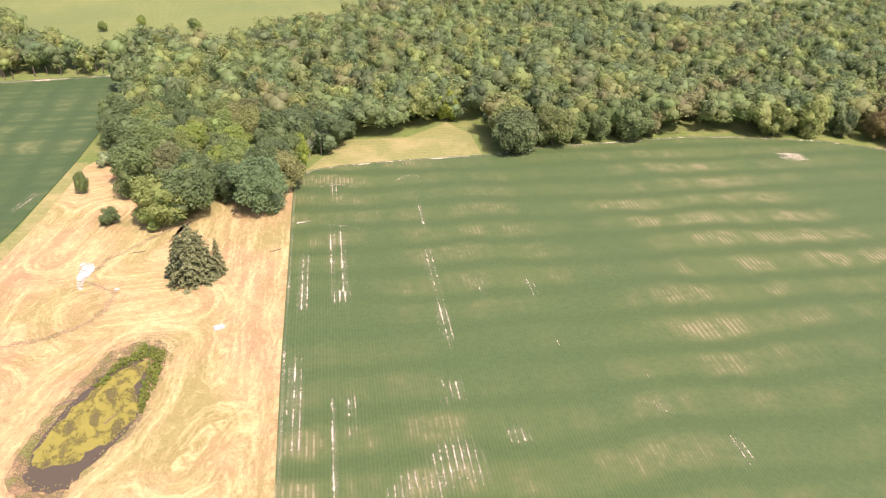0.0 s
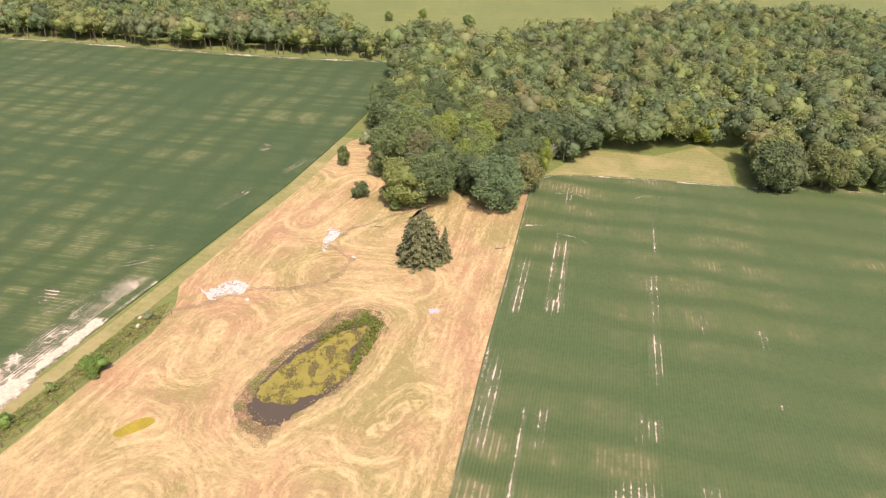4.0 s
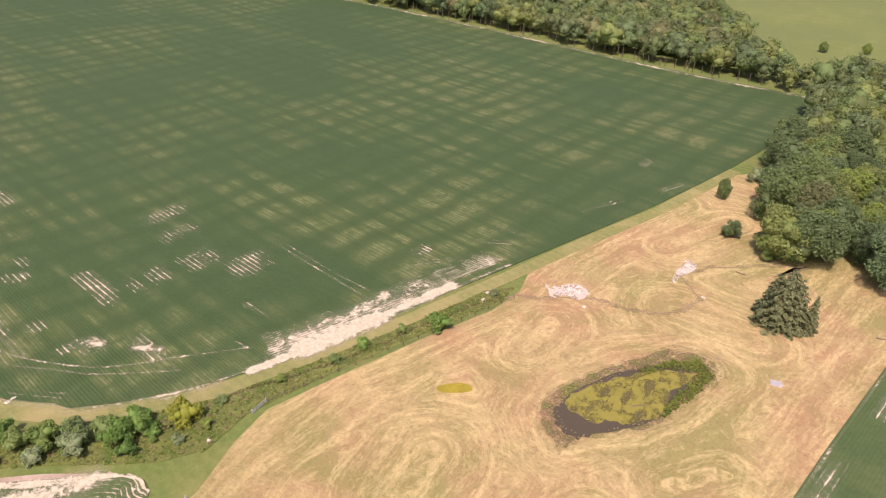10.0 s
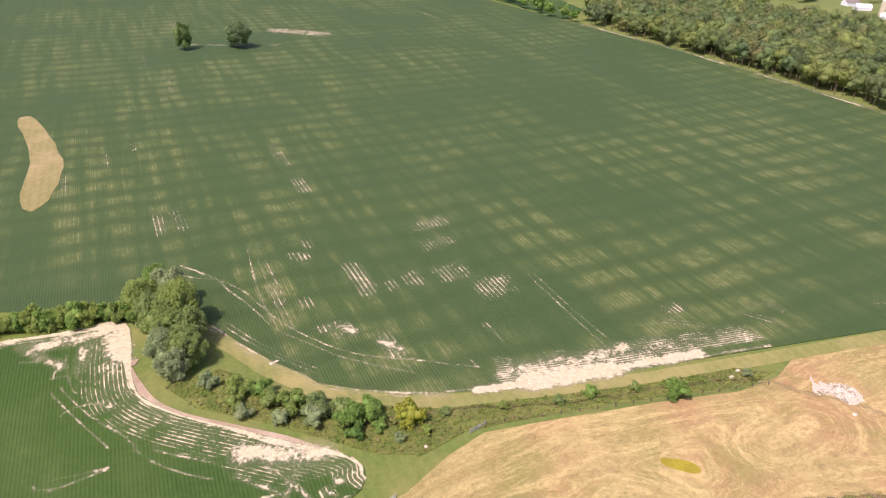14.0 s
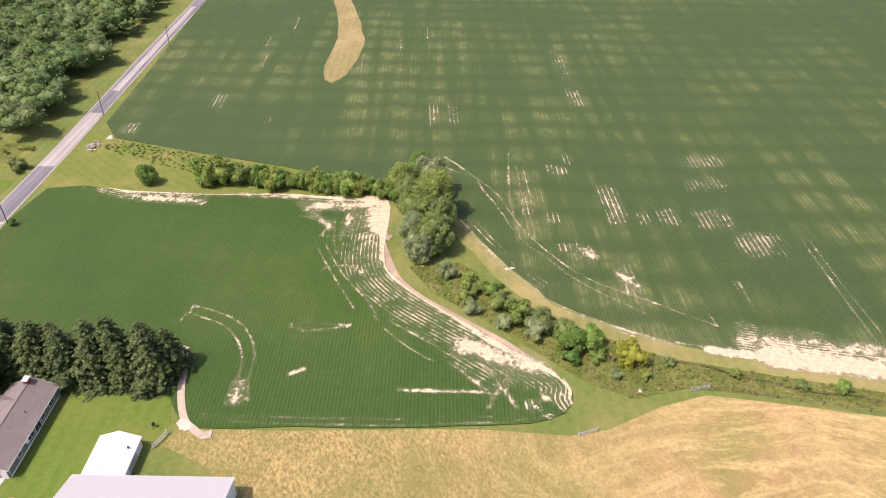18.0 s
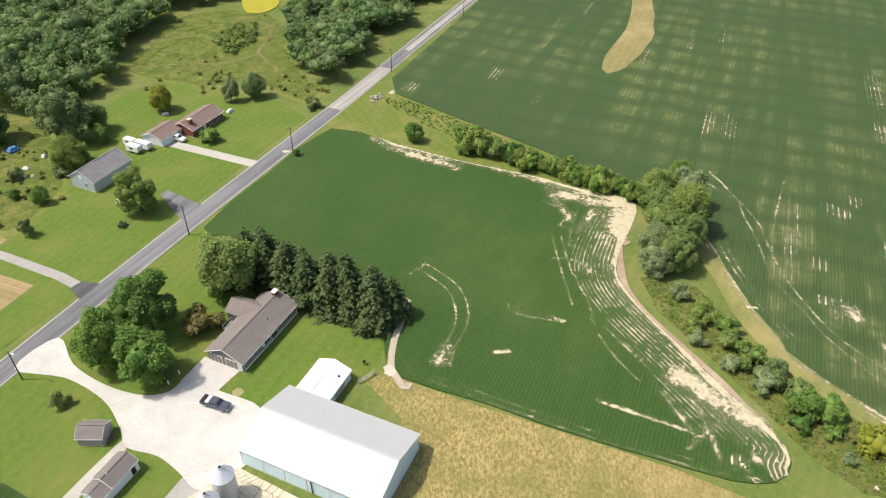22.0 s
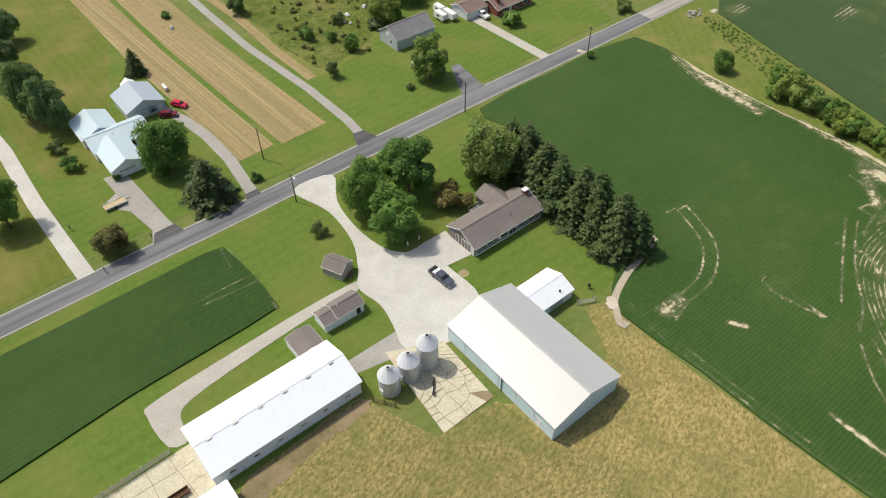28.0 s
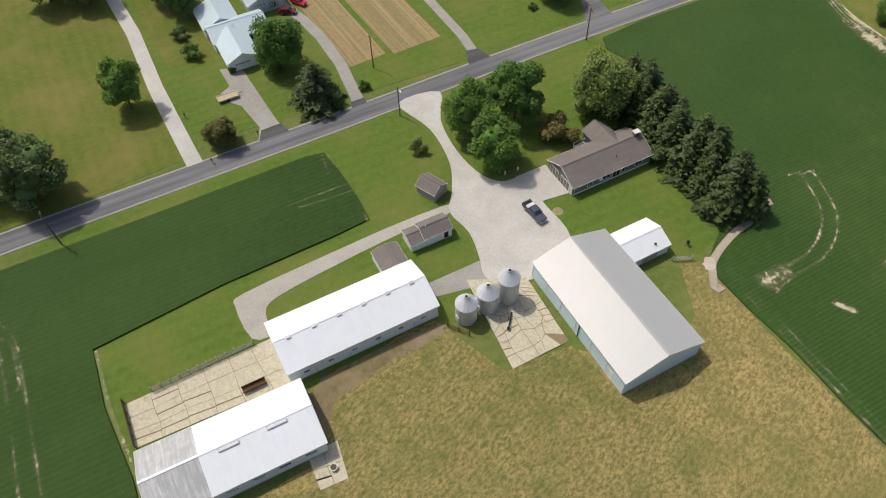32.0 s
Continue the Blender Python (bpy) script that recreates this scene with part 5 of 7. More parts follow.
    def margin(self, pts, full, fade, spacing=1.5, within=()):
        """A worn field edge: bare soil beside a line, then rows that follow it and close up inwards."""
        t = np.arange(len(pts))
        f = np.linspace(0, len(pts) - 1, len(pts) * 8)
        line = smooth_line(pts, 8)
        f = np.linspace(0, len(pts) - 1, len(line))
        X, Y = np.meshgrid(self.xs, self.ys, indexing="ij")
        best, along, side = np.full(X.shape, 1e9), np.zeros(X.shape), np.zeros(X.shape)
        for k in range(len(line) - 1):
            (ax, ay), (bx, by) = line[k], line[k + 1]
            dx, dy = bx - ax, by - ay
            u = np.clip(((X - ax) * dx + (Y - ay) * dy) / (dx * dx + dy * dy), 0, 1)
            d = np.hypot(X - ax - u * dx, Y - ay - u * dy)
            near = d < best
            best[near], along[near] = d[near], (f[k] + (f[k + 1] - f[k]) * u)[near]
            side[near] = (dx * (Y - ay) - dy * (X - ax))[near]
        a, b = np.interp(along, t, full), np.interp(along, t, fade)
        value = np.where(best < a, 1.3, 0.56 - 0.4 * (best - a) / np.maximum(b - a, 0.1))
        value = value * np.clip((b + 1.0 - best) / 2.0, 0, 1) * (side < 0) * (best < 30)
        hold = np.zeros(X.shape, bool)
        for (ax, ay), (bx, by) in zip(within, within[1:] + within[:1]):
            hold ^= ((ay > Y) != (by > Y)) & (X < (bx - ax) * (Y - ay) / (by - ay + 1e-9) + ax)
        value = value * hold
        every = (slice(None), slice(None))
        self.put(every, value.astype(np.float32), (best * 0.8 / spacing).astype(np.float32))

    def done(self, name, label):
        i, j = np.nonzero((self.bare[:-1, :-1] > 0.04) | (self.bare[1:, 1:] > 0.04))
        ids, back_ = np.unique(np.stack([np.stack([i, j]), np.stack([i + 1, j]), np.stack([i + 1, j + 1]), np.stack([i, j + 1])], 1).transpose(1, 2, 0).reshape(-1, 2), axis=0, return_inverse=True)
        co = np.stack([self.xs[ids[:, 0]], self.ys[ids[:, 1]], np.full(len(ids), self.z)], 1)
        me = bpy.data.meshes.new(name)
        me.from_pydata(co.tolist(), [], back_.reshape(4, -1).T.tolist())
        for key, grid in (("bare", self.bare), ("row", self.row)):
            me.attributes.new(key, "FLOAT", "POINT").data.foreach_set("value", grid[ids[:, 0], ids[:, 1]].astype(np.float32))
        me.update()
        return tagged(part(name, me, THIN), label, "bare soil", kind="stuff")


NS, EW = 99.5, 13.0               # directions of the rows
s = Soil(0.275, 21, -60, 185, 60, 280, 0.4)
for x, y, a, c, k in ((-37, 157, 32, 3, 0.8), (-31, 168, 42, 1.6, 0.7), (-28, 168, 42, 1.6, 0.75), (-26, 150, 8, 5, 0.5), (-7, 198, 26, 0.8, 0.8), (-3, 165, 28, 3, 0.6), (1, 140, 22, 3, 0.5), (-38, 216, 12, 3, 0.6), (-30, 110, 30, 3.5, 0.8), (-20, 98, 34, 0.8, 0.9),
                      (-18, 107, 12, 3, 0.6), (4, 95, 14, 12, 0.55), (-3, 88, 10, 12, 0.5), (3, 115, 9, 6, 0.4), (16, 103, 6, 5, 0.4), (28, 135, 6, 2, 0.5), (10, 158, 9, 3, 0.4), (47, 122, 3, 2, 0.6), (48, 112, 5, 4, 0.3), (24, 157, 9, 3, 0.35), (60, 100, 12, 3, 0.3)):
    s.block(x, y, a, c, NS, k)
s.line([(-45, 190), (-41, 192)], 0, 1, 0.8)
s.line([(-36, 189), (-30, 189), (-24, 186)], 0, 0.9, 0.5)
s.line([(-42, 217), (-36, 219), (-31, 217)], 0, 0.9, 0.6)
s.line([(-17, 224), (-14, 228), (-9, 228)], 0, 0.8, 0.5)
s.line([(-29, 86), (-36, 124), (-42, 160), (-53, 224)], -0.6, 0.6, 0.5)
s.line([(-53, 224), (-48, 231), (-38, 236), (-14, 243), (16, 250), (38, 260), (71, 268), (96, 275), (120, 277), (155, 275), (178, 267)], -0.8, 0.6, 1.0)
s.block(135.5, 256, 11, 8, 0, 1.7)
s.done("bare_rows_east", "pale soil showing between thin soybean rows")

s = Soil(0.275, 22, -330, -118, -150, 345, 0.4)
for x, y, a, c, k in ((-280, -3, 40, 6, 0.3), (-248, 5, 16, 6, 0.7), (-172, -5, 16, 4, 0.5), (-221, -42, 22, 4, 0.5), (-225, -36, 22, 5, 0.3), (-176, 19, 22, 7, 0.7), (-208, 46, 10, 17, 0.5), (-194, 46, 9, 14, 0.55), (-176, 46, 12, 12, 0.6), (-166, 57, 13, 14, 0.65), (-172, 27, 10, 5, 0.5),
                      (-173, 34, 12, 6, 0.55), (-152, 12, 11, 6, 0.5), (-143, 23, 13, 5, 0.6), (-166, 3, 6, 5, 0.5), (-146, 102, 6, 8, 0.5), (-143, 50, 14, 2, 0.4), (-153, 7, 4, 4, 0.8), (-193, 2, 8, 8, 0.4), (-200, 5, 10, 4, 0.3), (-154, 209, 5, 9, 0.6), (-160, -2, 12, 1, 0.7), (-183, -6, 20, 1, 0.6)):
    s.block(x, y, a, c, EW, k)
BORDER = [(-122.5, 33), (-122, 47), (-122, 61), (-123, 80), (-124, 100), (-125, 118)]
s.band(BORDER[1:], 3.5, 12, 0.76, (0.85, 0.1), 0.5)
s.line([(-170, 68), (-151, 72), (-133, 76)], 0, 0.9, 0.6)
s.line([(-170, 70), (-151, 74), (-136, 78)], 0, 0.7, 0.5)
for track in ([(-187.4, -32.6), (-184.3, -26.3), (-181.8, -19.8), (-172.4, -12.2)], [(-190, -30), (-184, -22), (-176.2, -17.6), (-167.3, -11.7), (-154.7, -4.7), (-147, 3.6), (-139.4, 12), (-134.5, 26)],
              [(-186, -24), (-176, -14), (-165.7, -8.3), (-156.5, -2.4), (-148.2, 5), (-141, 14.1), (-136, 28), (-134, 41)], [(-200, -13), (-186, -11.4), (-171.6, -9), (-158.1, -5.2)], [(-192, -10), (-172.1, -5.6), (-156.5, -2.4)]):
    s.line(smooth_line(track, 3), 0, 0.8, 0.5)
CURVE = [(-159, -20), (-151, -14), (-142, -6), (-135, 2), (-132, 4), (-128, 13), (-125, 23), (-123, 33)]
s.line(CURVE, -0.5, 0.9, 0.9), s.line(CURVE, -1.6, 0.5, 0.5), s.line(CURVE[:4], 3.0, 0.5, 0.4), s.line(CURVE[:4], 1.6, 0.6, 0.4)
s.line(BORDER, 0.6, 1, 1.0), s.band([(-122, 42), (-122, 52), (-122, 61), (-123, 80), (-124, 96)], 0.2, 6.5, 0.76, (1.5, 0.55), 0.5), s.band([(-122, 46), (-122, 61), (-122.8, 76)], 0.2, 8.0, 0.76, (1.9, 0.7), 0.5)
for a, b, w, k in (((-122.4, 40), (-122.8, 56), 1.2, 2.0), ((-123, 52), (-124, 74), 2.6, 2.2), ((-123.8, 72), (-126, 98), 1.6, 1.7), ((-127, 58), (-131, 80), 3.0, 0.85), ((-127, 50), (-130, 63), 2.6, 0.8), ((-129, 80), (-130, 99), 2.6, 0.7), ((-145, 21), (-141, 25), 1.4, 0.9), ((-153, 12), (-151, 14), 1.6, 0.9)):
    s.smear(a, b, w, k)
for a, b in (((-145, 127), (-139, 131)), ((-141, 118), (-134, 126)), ((-140, 96), (-134, 110)), ((-138, 160), (-136, 176)), ((-134, 192), (-133, 205))):
    s.line([a, b], 0, 0.8, 0.5), s.line([a, b], 1.6, 0.5, 0.4)
for x, y in ((-262, -80), (-285, -70), (-300, -62), (-255, -118), (-275, -125), (-300, -122)):
    s.block(x, y, 20, 2, EW, 0.4)
s.block(-188, -136, 10, 5, EW, 0.6), s.block(-215, -118, 14, 5, EW, 0.3), s.block(-205, -95, 8, 3, EW, 0.35)
s.done("bare_rows_west", "pale soil showing between thin soybean rows and wheel tracks")
far_soil = Soil(0.274, 24, -700, -120, -90, 350, 1.5)
far_soil.line([(-613, 113), (-570, 126)], 0, 0.9, 1.5), far_soil.line([(-495, -70), (-488, -30), (-486, 0)], 0, 0.7, 2.0)
far_soil.line([(-157, 343), (-206, 326), (-245, 315), (-354, 291), (-440, 269), (-540, 235)], 1.2, 1.0, 2.6)
far_soil.block(-527, 13, 52, 16, 62, 1.8), far_soil.block(-560, -75, 30, 6, EW, 0.5), far_soil.block(-450, -80, 40, 3, EW, 0.35), far_soil.block(-400, -60, 40, 3, EW, 0.35), far_soil.block(-425, -45, 30, 3, EW, 0.3)
far_soil.done("bare_rows_far", "pale soil along the far field edge")

s = Soil(0.275, 23, -170, -78, -140, 16, 0.33)
EDGE = [(-151, -127), (-153, -115), (-156.3, -93), (-161, -73), (-163, -58), (-166, -45.5), (-161, -41), (-147, -38.5), (-135, -35), (-127.5, -27), (-121, -15), (-116, -5), (-108, 9.5), (-102, 11.5), (-96, 8)]
s.margin(EDGE, (0.1, 0.9, 0.3, 0.4, 1.4, 4.5, 3.4, 1.6, 0.5, 0.5, 1.0, 2.6, 1.4, 0.4, 0.1), (0.3, 5, 1.8, 2.2, 6.5, 17, 17, 13, 10.5, 9.5, 11, 14, 11, 8, 2), 0.95, FIELD_SMALL)
for a, b, w, k in (((-150.5, -112), (-152.5, -93), 1.8, 1.0), ((-158.2, -83), (-160.5, -68), 1.4, 0.9), ((-157, -62), (-161, -47), 2.6, 1.1), ((-159, -45), (-150, -42), 3.0, 1.3), ((-158, -66), (-148, -53), 1.4, 0.7), ((-156, -50), (-146, -50), 1.6, 0.7),
                   ((-112, -11), (-109.5, 3), 3.0, 1.25), ((-107, -6), (-97.5, 1.3), 0.6, 0.72), ((-108.5, -0.5), (-96.5, -4), 0.6, 0.72), ((-106, -13), (-99.6, -3.5), 0.6, 0.72), ((-97, -21), (-100, -5.8), 0.4, 1.2), ((-101, 6.4), (-101, 6.8), 0.8, 1.5), ((-137, -38), (-125, -27), 1.8, 0.6)):
    s.smear(a, b, w, k)
for pts in ([(-109.4, -73.4), (-110.7, -67.9), (-108.6, -61.4), (-104.7, -56.9), (-99.7, -53.8), (-93.2, -52.3), (-88.7, -51.6)], [(-106.9, -74), (-108, -68.2), (-105.9, -62.3), (-101.8, -58.1), (-97.5, -55.6), (-92.2, -54.3), (-88.5, -54)],
            [(-138.4, -53.8), (-128.7, -46.4), (-119.1, -38.6)], [(-140, -52), (-130, -44.5), (-121.4, -35.6), (-117, -33)], [(-130.5, -49.9), (-133.5, -44.6), (-130.2, -39.3)], [(-152.3, -53.9), (-144, -51.5), (-138, -48.8)],
            [(-110.2, -49.8), (-109.5, -45.4), (-110.8, -41.6), (-113.1, -37.2)], [(-108.4, -47.9), (-110.6, -43)], [(-113.7, -29.6), (-109.6, -24.1), (-106.4, -17.3)], [(-116.3, -29.2), (-113.3, -23.1), (-110.6, -17.3)], [(-151.6, -63.5), (-149.6, -55), (-144.1, -54.8), (-147.1, -49.2)]):
    s.line(smooth_line(pts, 3), 0, 0.85, 0.5)
s.line([(-97, -22), (-99, -12), (-100, -5)], 0, 1, 0.9, 1.0), s.line([(-111, -50), (-113, -38)], 0, 0.6, 0.4)
s.smear((-91.5, -53.4), (-87.5, -52.6), 1.5, 0.8), s.smear((-96.3, -44.8), (-98.3, -42.5), 0.6, 1.1), s.block(-99, 4, 3, 3, 20, 1, 0.8)
RIM = [(-81, -57), (-84, -39), (-88, -19), (-91, -8), (-93, 0), (-96, 7)]
s.line(RIM, 0.5, 0.55, 0.4), s.line(RIM, 2.0, 0.2, 0.3)
s.done("bare_rows_small", "pale soil rows along the field margin")
ribbon("bare_bank", smooth_line([(-147, -37.2), (-134, -33.6), (-126.3, -26), (-119.8, -14), (-114.8, -4), (-109, 6)]), 2.6, 0.2, BANK, "pinkish worn soil bank along the field edge", "bare soil", 0.15)
ribbon("dirt_corner", smooth_line([(-98.5, -68.5), (-93, -66), (-87.8, -64), (-82.2, -60.6), (-79.8, -57.8), (-79.6, -54)]), 1.4, 0.27, PALE_DIRT, "narrow worn dirt track round the field corner", "bare soil", 0.2)
sheet("dirt_spot", smooth_ring([(-80.5, -58), (-81.3, -60), (-80, -60.6), (-78.8, -59.4), (-78.9, -57.8)], 3, 0.15), 0.29, CHALK, "pale bare spot at the field corner", "bare soil", 0.1)

TRACKS = [[(47, -86), (42.9, -82.6), (41.4, -78.9), (40.2, -73), (39.2, -67.4), (38.1, -61.6), (36.3, -52), (34, -40)], [(47, -83), (43, -80.7), (41.8, -77.1), (40.8, -71)], [(45, -82), (44, -77.2), (42.7, -70.9), (41.6, -64.9), (39.5, -52), (37.5, -40)]]
s = Soil(0.425, 26, -24, 50, -112, -20, 0.33)
for pts in ([(-17.4, -109.2), (-17.7, -104)], [(-18.4, -109.6), (-20, -104.6)], [(-7.3, -97.1), (-20.6, -99.4)], [(-10.6, -96.1), (-20.5, -97.1)], [(-22.6, -89), (-21.4, -99.5)], [(20, -24), (24.6, -48)]):
    s.line(pts, 0, 0.25, 0.3)
s.line([(28.8, -74), (26.8, -63), (22.8, -50), (17.2, -21)], 0.5, 0.9, 0.6)
for pts in TRACKS:
    s.line(smooth_line(pts, 3), 0, 0.5, 0.35)
s.done("bare_rows_roadside", "thin pale bare streaks in a soybean plot")

# ---- meadow: pond, ditch and spoil ----
POND = [(-78.4, 87.5), (-72.5, 82.9), (-66.7, 81.9), (-65.9, 88.3), (-63.4, 95.1), (-60.2, 101.9), (-61.1, 113.1), (-61.4, 122.8), (-64, 129.1), (-69.3, 130), (-75.1, 125.4), (-76.9, 116.7), (-78.7, 107), (-79.2, 97.2)]
cx, cy = -71, 104
shrink = lambda k, dx=0, dy=0: [(cx + (x - cx) * k + dx, cy + (y - cy) * k + dy) for x, y in POND]
sheet("pond_bank", smooth_ring(shrink(1.1), 5, 0.5), 0.12, FRINGE_THIN, "thin brown weeds round a pond", "bank", 0.02)
sheet("pond_bank", smooth_ring(shrink(0.99), 5, 0.5), 0.13, FRINGE, "ring of ragged brown reeds round a pond", "bank", 0.008)
sheet("pond_water", smooth_ring([(-75.5, 88.5), (-72, 86), (-67, 86), (-65.5, 90), (-63, 96), (-61.5, 105), (-63, 113), (-65, 121), (-69, 123), (-74, 116), (-77, 104), (-77, 95)], 4, 0.5), 0.14, WATER, "dark still pond water", "water", 0.2)
sheet("algae_mat", smooth_ring([(-74.6, 91), (-76.6, 95), (-76, 102), (-73.4, 112), (-70, 119), (-66, 123), (-65, 119), (-65, 114), (-62.8, 109.4), (-61.4, 106), (-63.6, 98.5), (-67, 95), (-68, 92.4)], 4, 0.5), 0.17, ALGAE_MAT, "yellow-green floating algae mat on the pond", "algae", 0.004)
RUSHES = foliage("rush_blades", [(0.17, 0.22, 0.035), (0.22, 0.26, 0.045), (0.15, 0.2, 0.04)], 0.42)
REEDS = foliage("reed_blades", [(0.3, 0.25, 0.1), (0.26, 0.27, 0.085), (0.34, 0.26, 0.15)], 0.45)
MARSH_RING = [(-74, 113), (-72, 121.5), (-68.2, 128), (-62.5, 126), (-60.8, 114), (-60.4, 105), (-62, 108), (-63.5, 112), (-64.3, 118.7), (-65.9, 123.8), (-70.1, 119.6), (-71.6, 114)]
forest("pond_rushes", scatter(MARSH_RING, 0.75, 16), RUSHES, "bright green rushes at the pond", (0.5, 1.2), 16, 0.28, 16)
INNER = [(-75, 89), (-71, 87), (-67, 87.5), (-64, 96), (-62, 105), (-64, 115), (-66, 123), (-70, 120), (-75, 112), (-76, 102), (-76.5, 94)]
forest("pond_reeds", [p for p in scatter(shrink(0.94), 1.0, 15) if not inside(*p, INNER) and not inside(*p, MARSH_RING)], REEDS, "brown and olive reeds round the pond", (0.15, 0.4), 12, 0.2, 17, 1.6)
sheet("wet_hollow", smooth_ring([(-95, 72), (-93, 71.5), (-90, 76), (-90.5, 78), (-93, 77)], 4), 0.13, ALGAE, "small yellow-green wet hollow", "marsh", 0.1)
CREEK = [(-80, 176), (-90, 170.5), (-94, 162), (-95.5, 155), (-89, 151.5), (-84, 149.5), (-84, 141), (-89, 132), (-101, 125.5), (-107, 116.5), (-114, 107), (-115.5, 95), (-115, 72), (-114.5, 57), (-116, 46), (-117, 36), (-113, 26)]
rc = random.Random(61)
CREEK = [(x + rc.uniform(-0.7, 0.7), y + rc.uniform(-0.7, 0.7)) for x, y in smooth_line(CREEK, 3)]
ribbon("creek_bank", smooth_line(CREEK, 3), 1.8, 0.12, FRINGE_THIN, "trampled grassy creek bank", "bank", 0.2)
ribbon("creek", smooth_line(CREEK, 3), 0.34, 0.135, MUD, "narrow muddy creek bed", "creek", 0.2)
ribbon("dry_margin", [(-128, 4), (-124.5, 14), (-121.5, 24), (-120, 34), (-119, 47), (-119.3, 80), (-120.5, 104), (-123, 140), (-125, 183), (-131, 232)], 4.6, 0.11, DRYGRASS, "dry grass margin along the field", "grass strip", 0.3)
ribbon("dry_margin", [(-170, -42), (-163, -26), (-155, -20), (-148, -14), (-139, -7), (-132, 1), (-128, 4)], 5.0, 0.115, DRYGRASS, "dry grass margin along the field", "grass strip", 0.3)


def spoil(x, y, rad, seed):
    """A heap of pale washed-out subsoil."""
    rr = random.Random(seed)
    bm = bmesh.new()
    ring0 = [bm.verts.new((rad * rr.uniform(0.7, 1.2) * math.cos(a * 0.628), rad * 0.7 * rr.uniform(0.6, 1.2) * math.sin(a * 0.628), 0.1)) for a in range(10)]
    ring1 = [bm.verts.new((v.co.x * 0.6, v.co.y * 0.6, 0.2 + rr.uniform(0, 0.25))) for v in ring0]
    for k in range(10):
        bm.faces.new((ring0[k], ring0[(k + 1) % 10], ring1[(k + 1) % 10], ring1[k]))
    bm.faces.new(ring1)
    ob = part("spoil_heap", bm, CHALK)
    ob.matrix_basis = pose(x, y, 0, 0, 0, rr.uniform(0, 180))
    tagged(ob, "pale heap of washed-out subsoil by the creek", "spoil heap", "spoil heaps")


for k, (x, y, rad) in enumerate(((-97.5, 161, 1.2), (-96, 157, 0.8), (-107, 124, 1.4), (-104.5, 124.5, 1.0), (-110, 121, 0.8), (-84.5, 151, 0.7), (-116, 101, 0.8), (-99, 121, 0.8), (-118, 104, 0.8))):
    spoil(x, y, rad, k)
sheet("bare_wash", smooth_ring([(-113.7, 120.6), (-110.4, 119.6), (-109.5, 121.7), (-109.3, 124.8), (-106.6, 127.6), (-102.6, 126.3), (-102.3, 121.9), (-105.8, 120.4), (-106.5, 117), (-109.2, 118)], 4, 0.3), 0.14, WASH, "pale washed gravel beside the creek", "bare soil", 0.02)
sheet("bare_wash", smooth_ring([(-94.8, 150.8), (-97.1, 155.9), (-99.5, 163.4), (-95.2, 162.5), (-94.3, 157.5), (-94.7, 154.1), (-93.4, 150.6)], 4, 0.25), 0.142, WASH, "pale washed gravel beside the creek", "bare soil", 0.02)
PAL = thing("pallet_stack", pose(-53.5, 135.8, 0.08, 0, 0, 30), "small stack of weathered pale boards", "boards")
for k in range(5):
    part("board", box(-1.3 + 0.2 * (k % 2), 1.0 + 0.25 * (k % 3), -0.9 + k * 0.42, -0.68 + k * 0.42, 0, 0.12 + 0.05 * (k % 2)), GALV, PAL)
for x, y, a in ((-48, 173, 30), (-66, 196, 80), (-86, 170, 10), (-77, 108.5, 30), (-66, 104, 60)):
    LOG = thing("fallen_log", pose(x, y, 0.2, 0, 0, a), "bleached fallen log in the grass", "log")
    part("stem", rod((-1.6, 0, 0), (1.6, 0.2, 0), 0.16, 0.1), WOODPOLE, LOG)
    part("branch", rod((0.3, 0.1, 0), (1.0, 0.9, 0.2), 0.08, 0.04), WOODPOLE, LOG)

HEAP = thing("rubble_heap", pose(-174.5, -140.5, 0.07), "low grey heap of field stones beside the road", "rubble heap")
r = random.Random(44)
for k in range(26):
    x, y = r.gauss(0, 1.5), r.gauss(0, 1.1)
    bm = box(-r.uniform(0.25, 0.5), r.uniform(0.25, 0.5), -r.uniform(0.2, 0.45), r.uniform(0.2, 0.45), 0, r.uniform(0.25, 0.5), 0.08)
    bmesh.ops.rotate(bm, verts=bm.verts, matrix=pose(0, 0, 0, r.uniform(-15, 15), r.uniform(-15, 15), r.uniform(0, 180)).to_3x3())
    bmesh.ops.translate(bm, verts=bm.verts, vec=(x, y, max(0.0, 0.5 - 0.3 * math.hypot(x, y))))
    part("stone", bm, GREYBARK, HEAP)

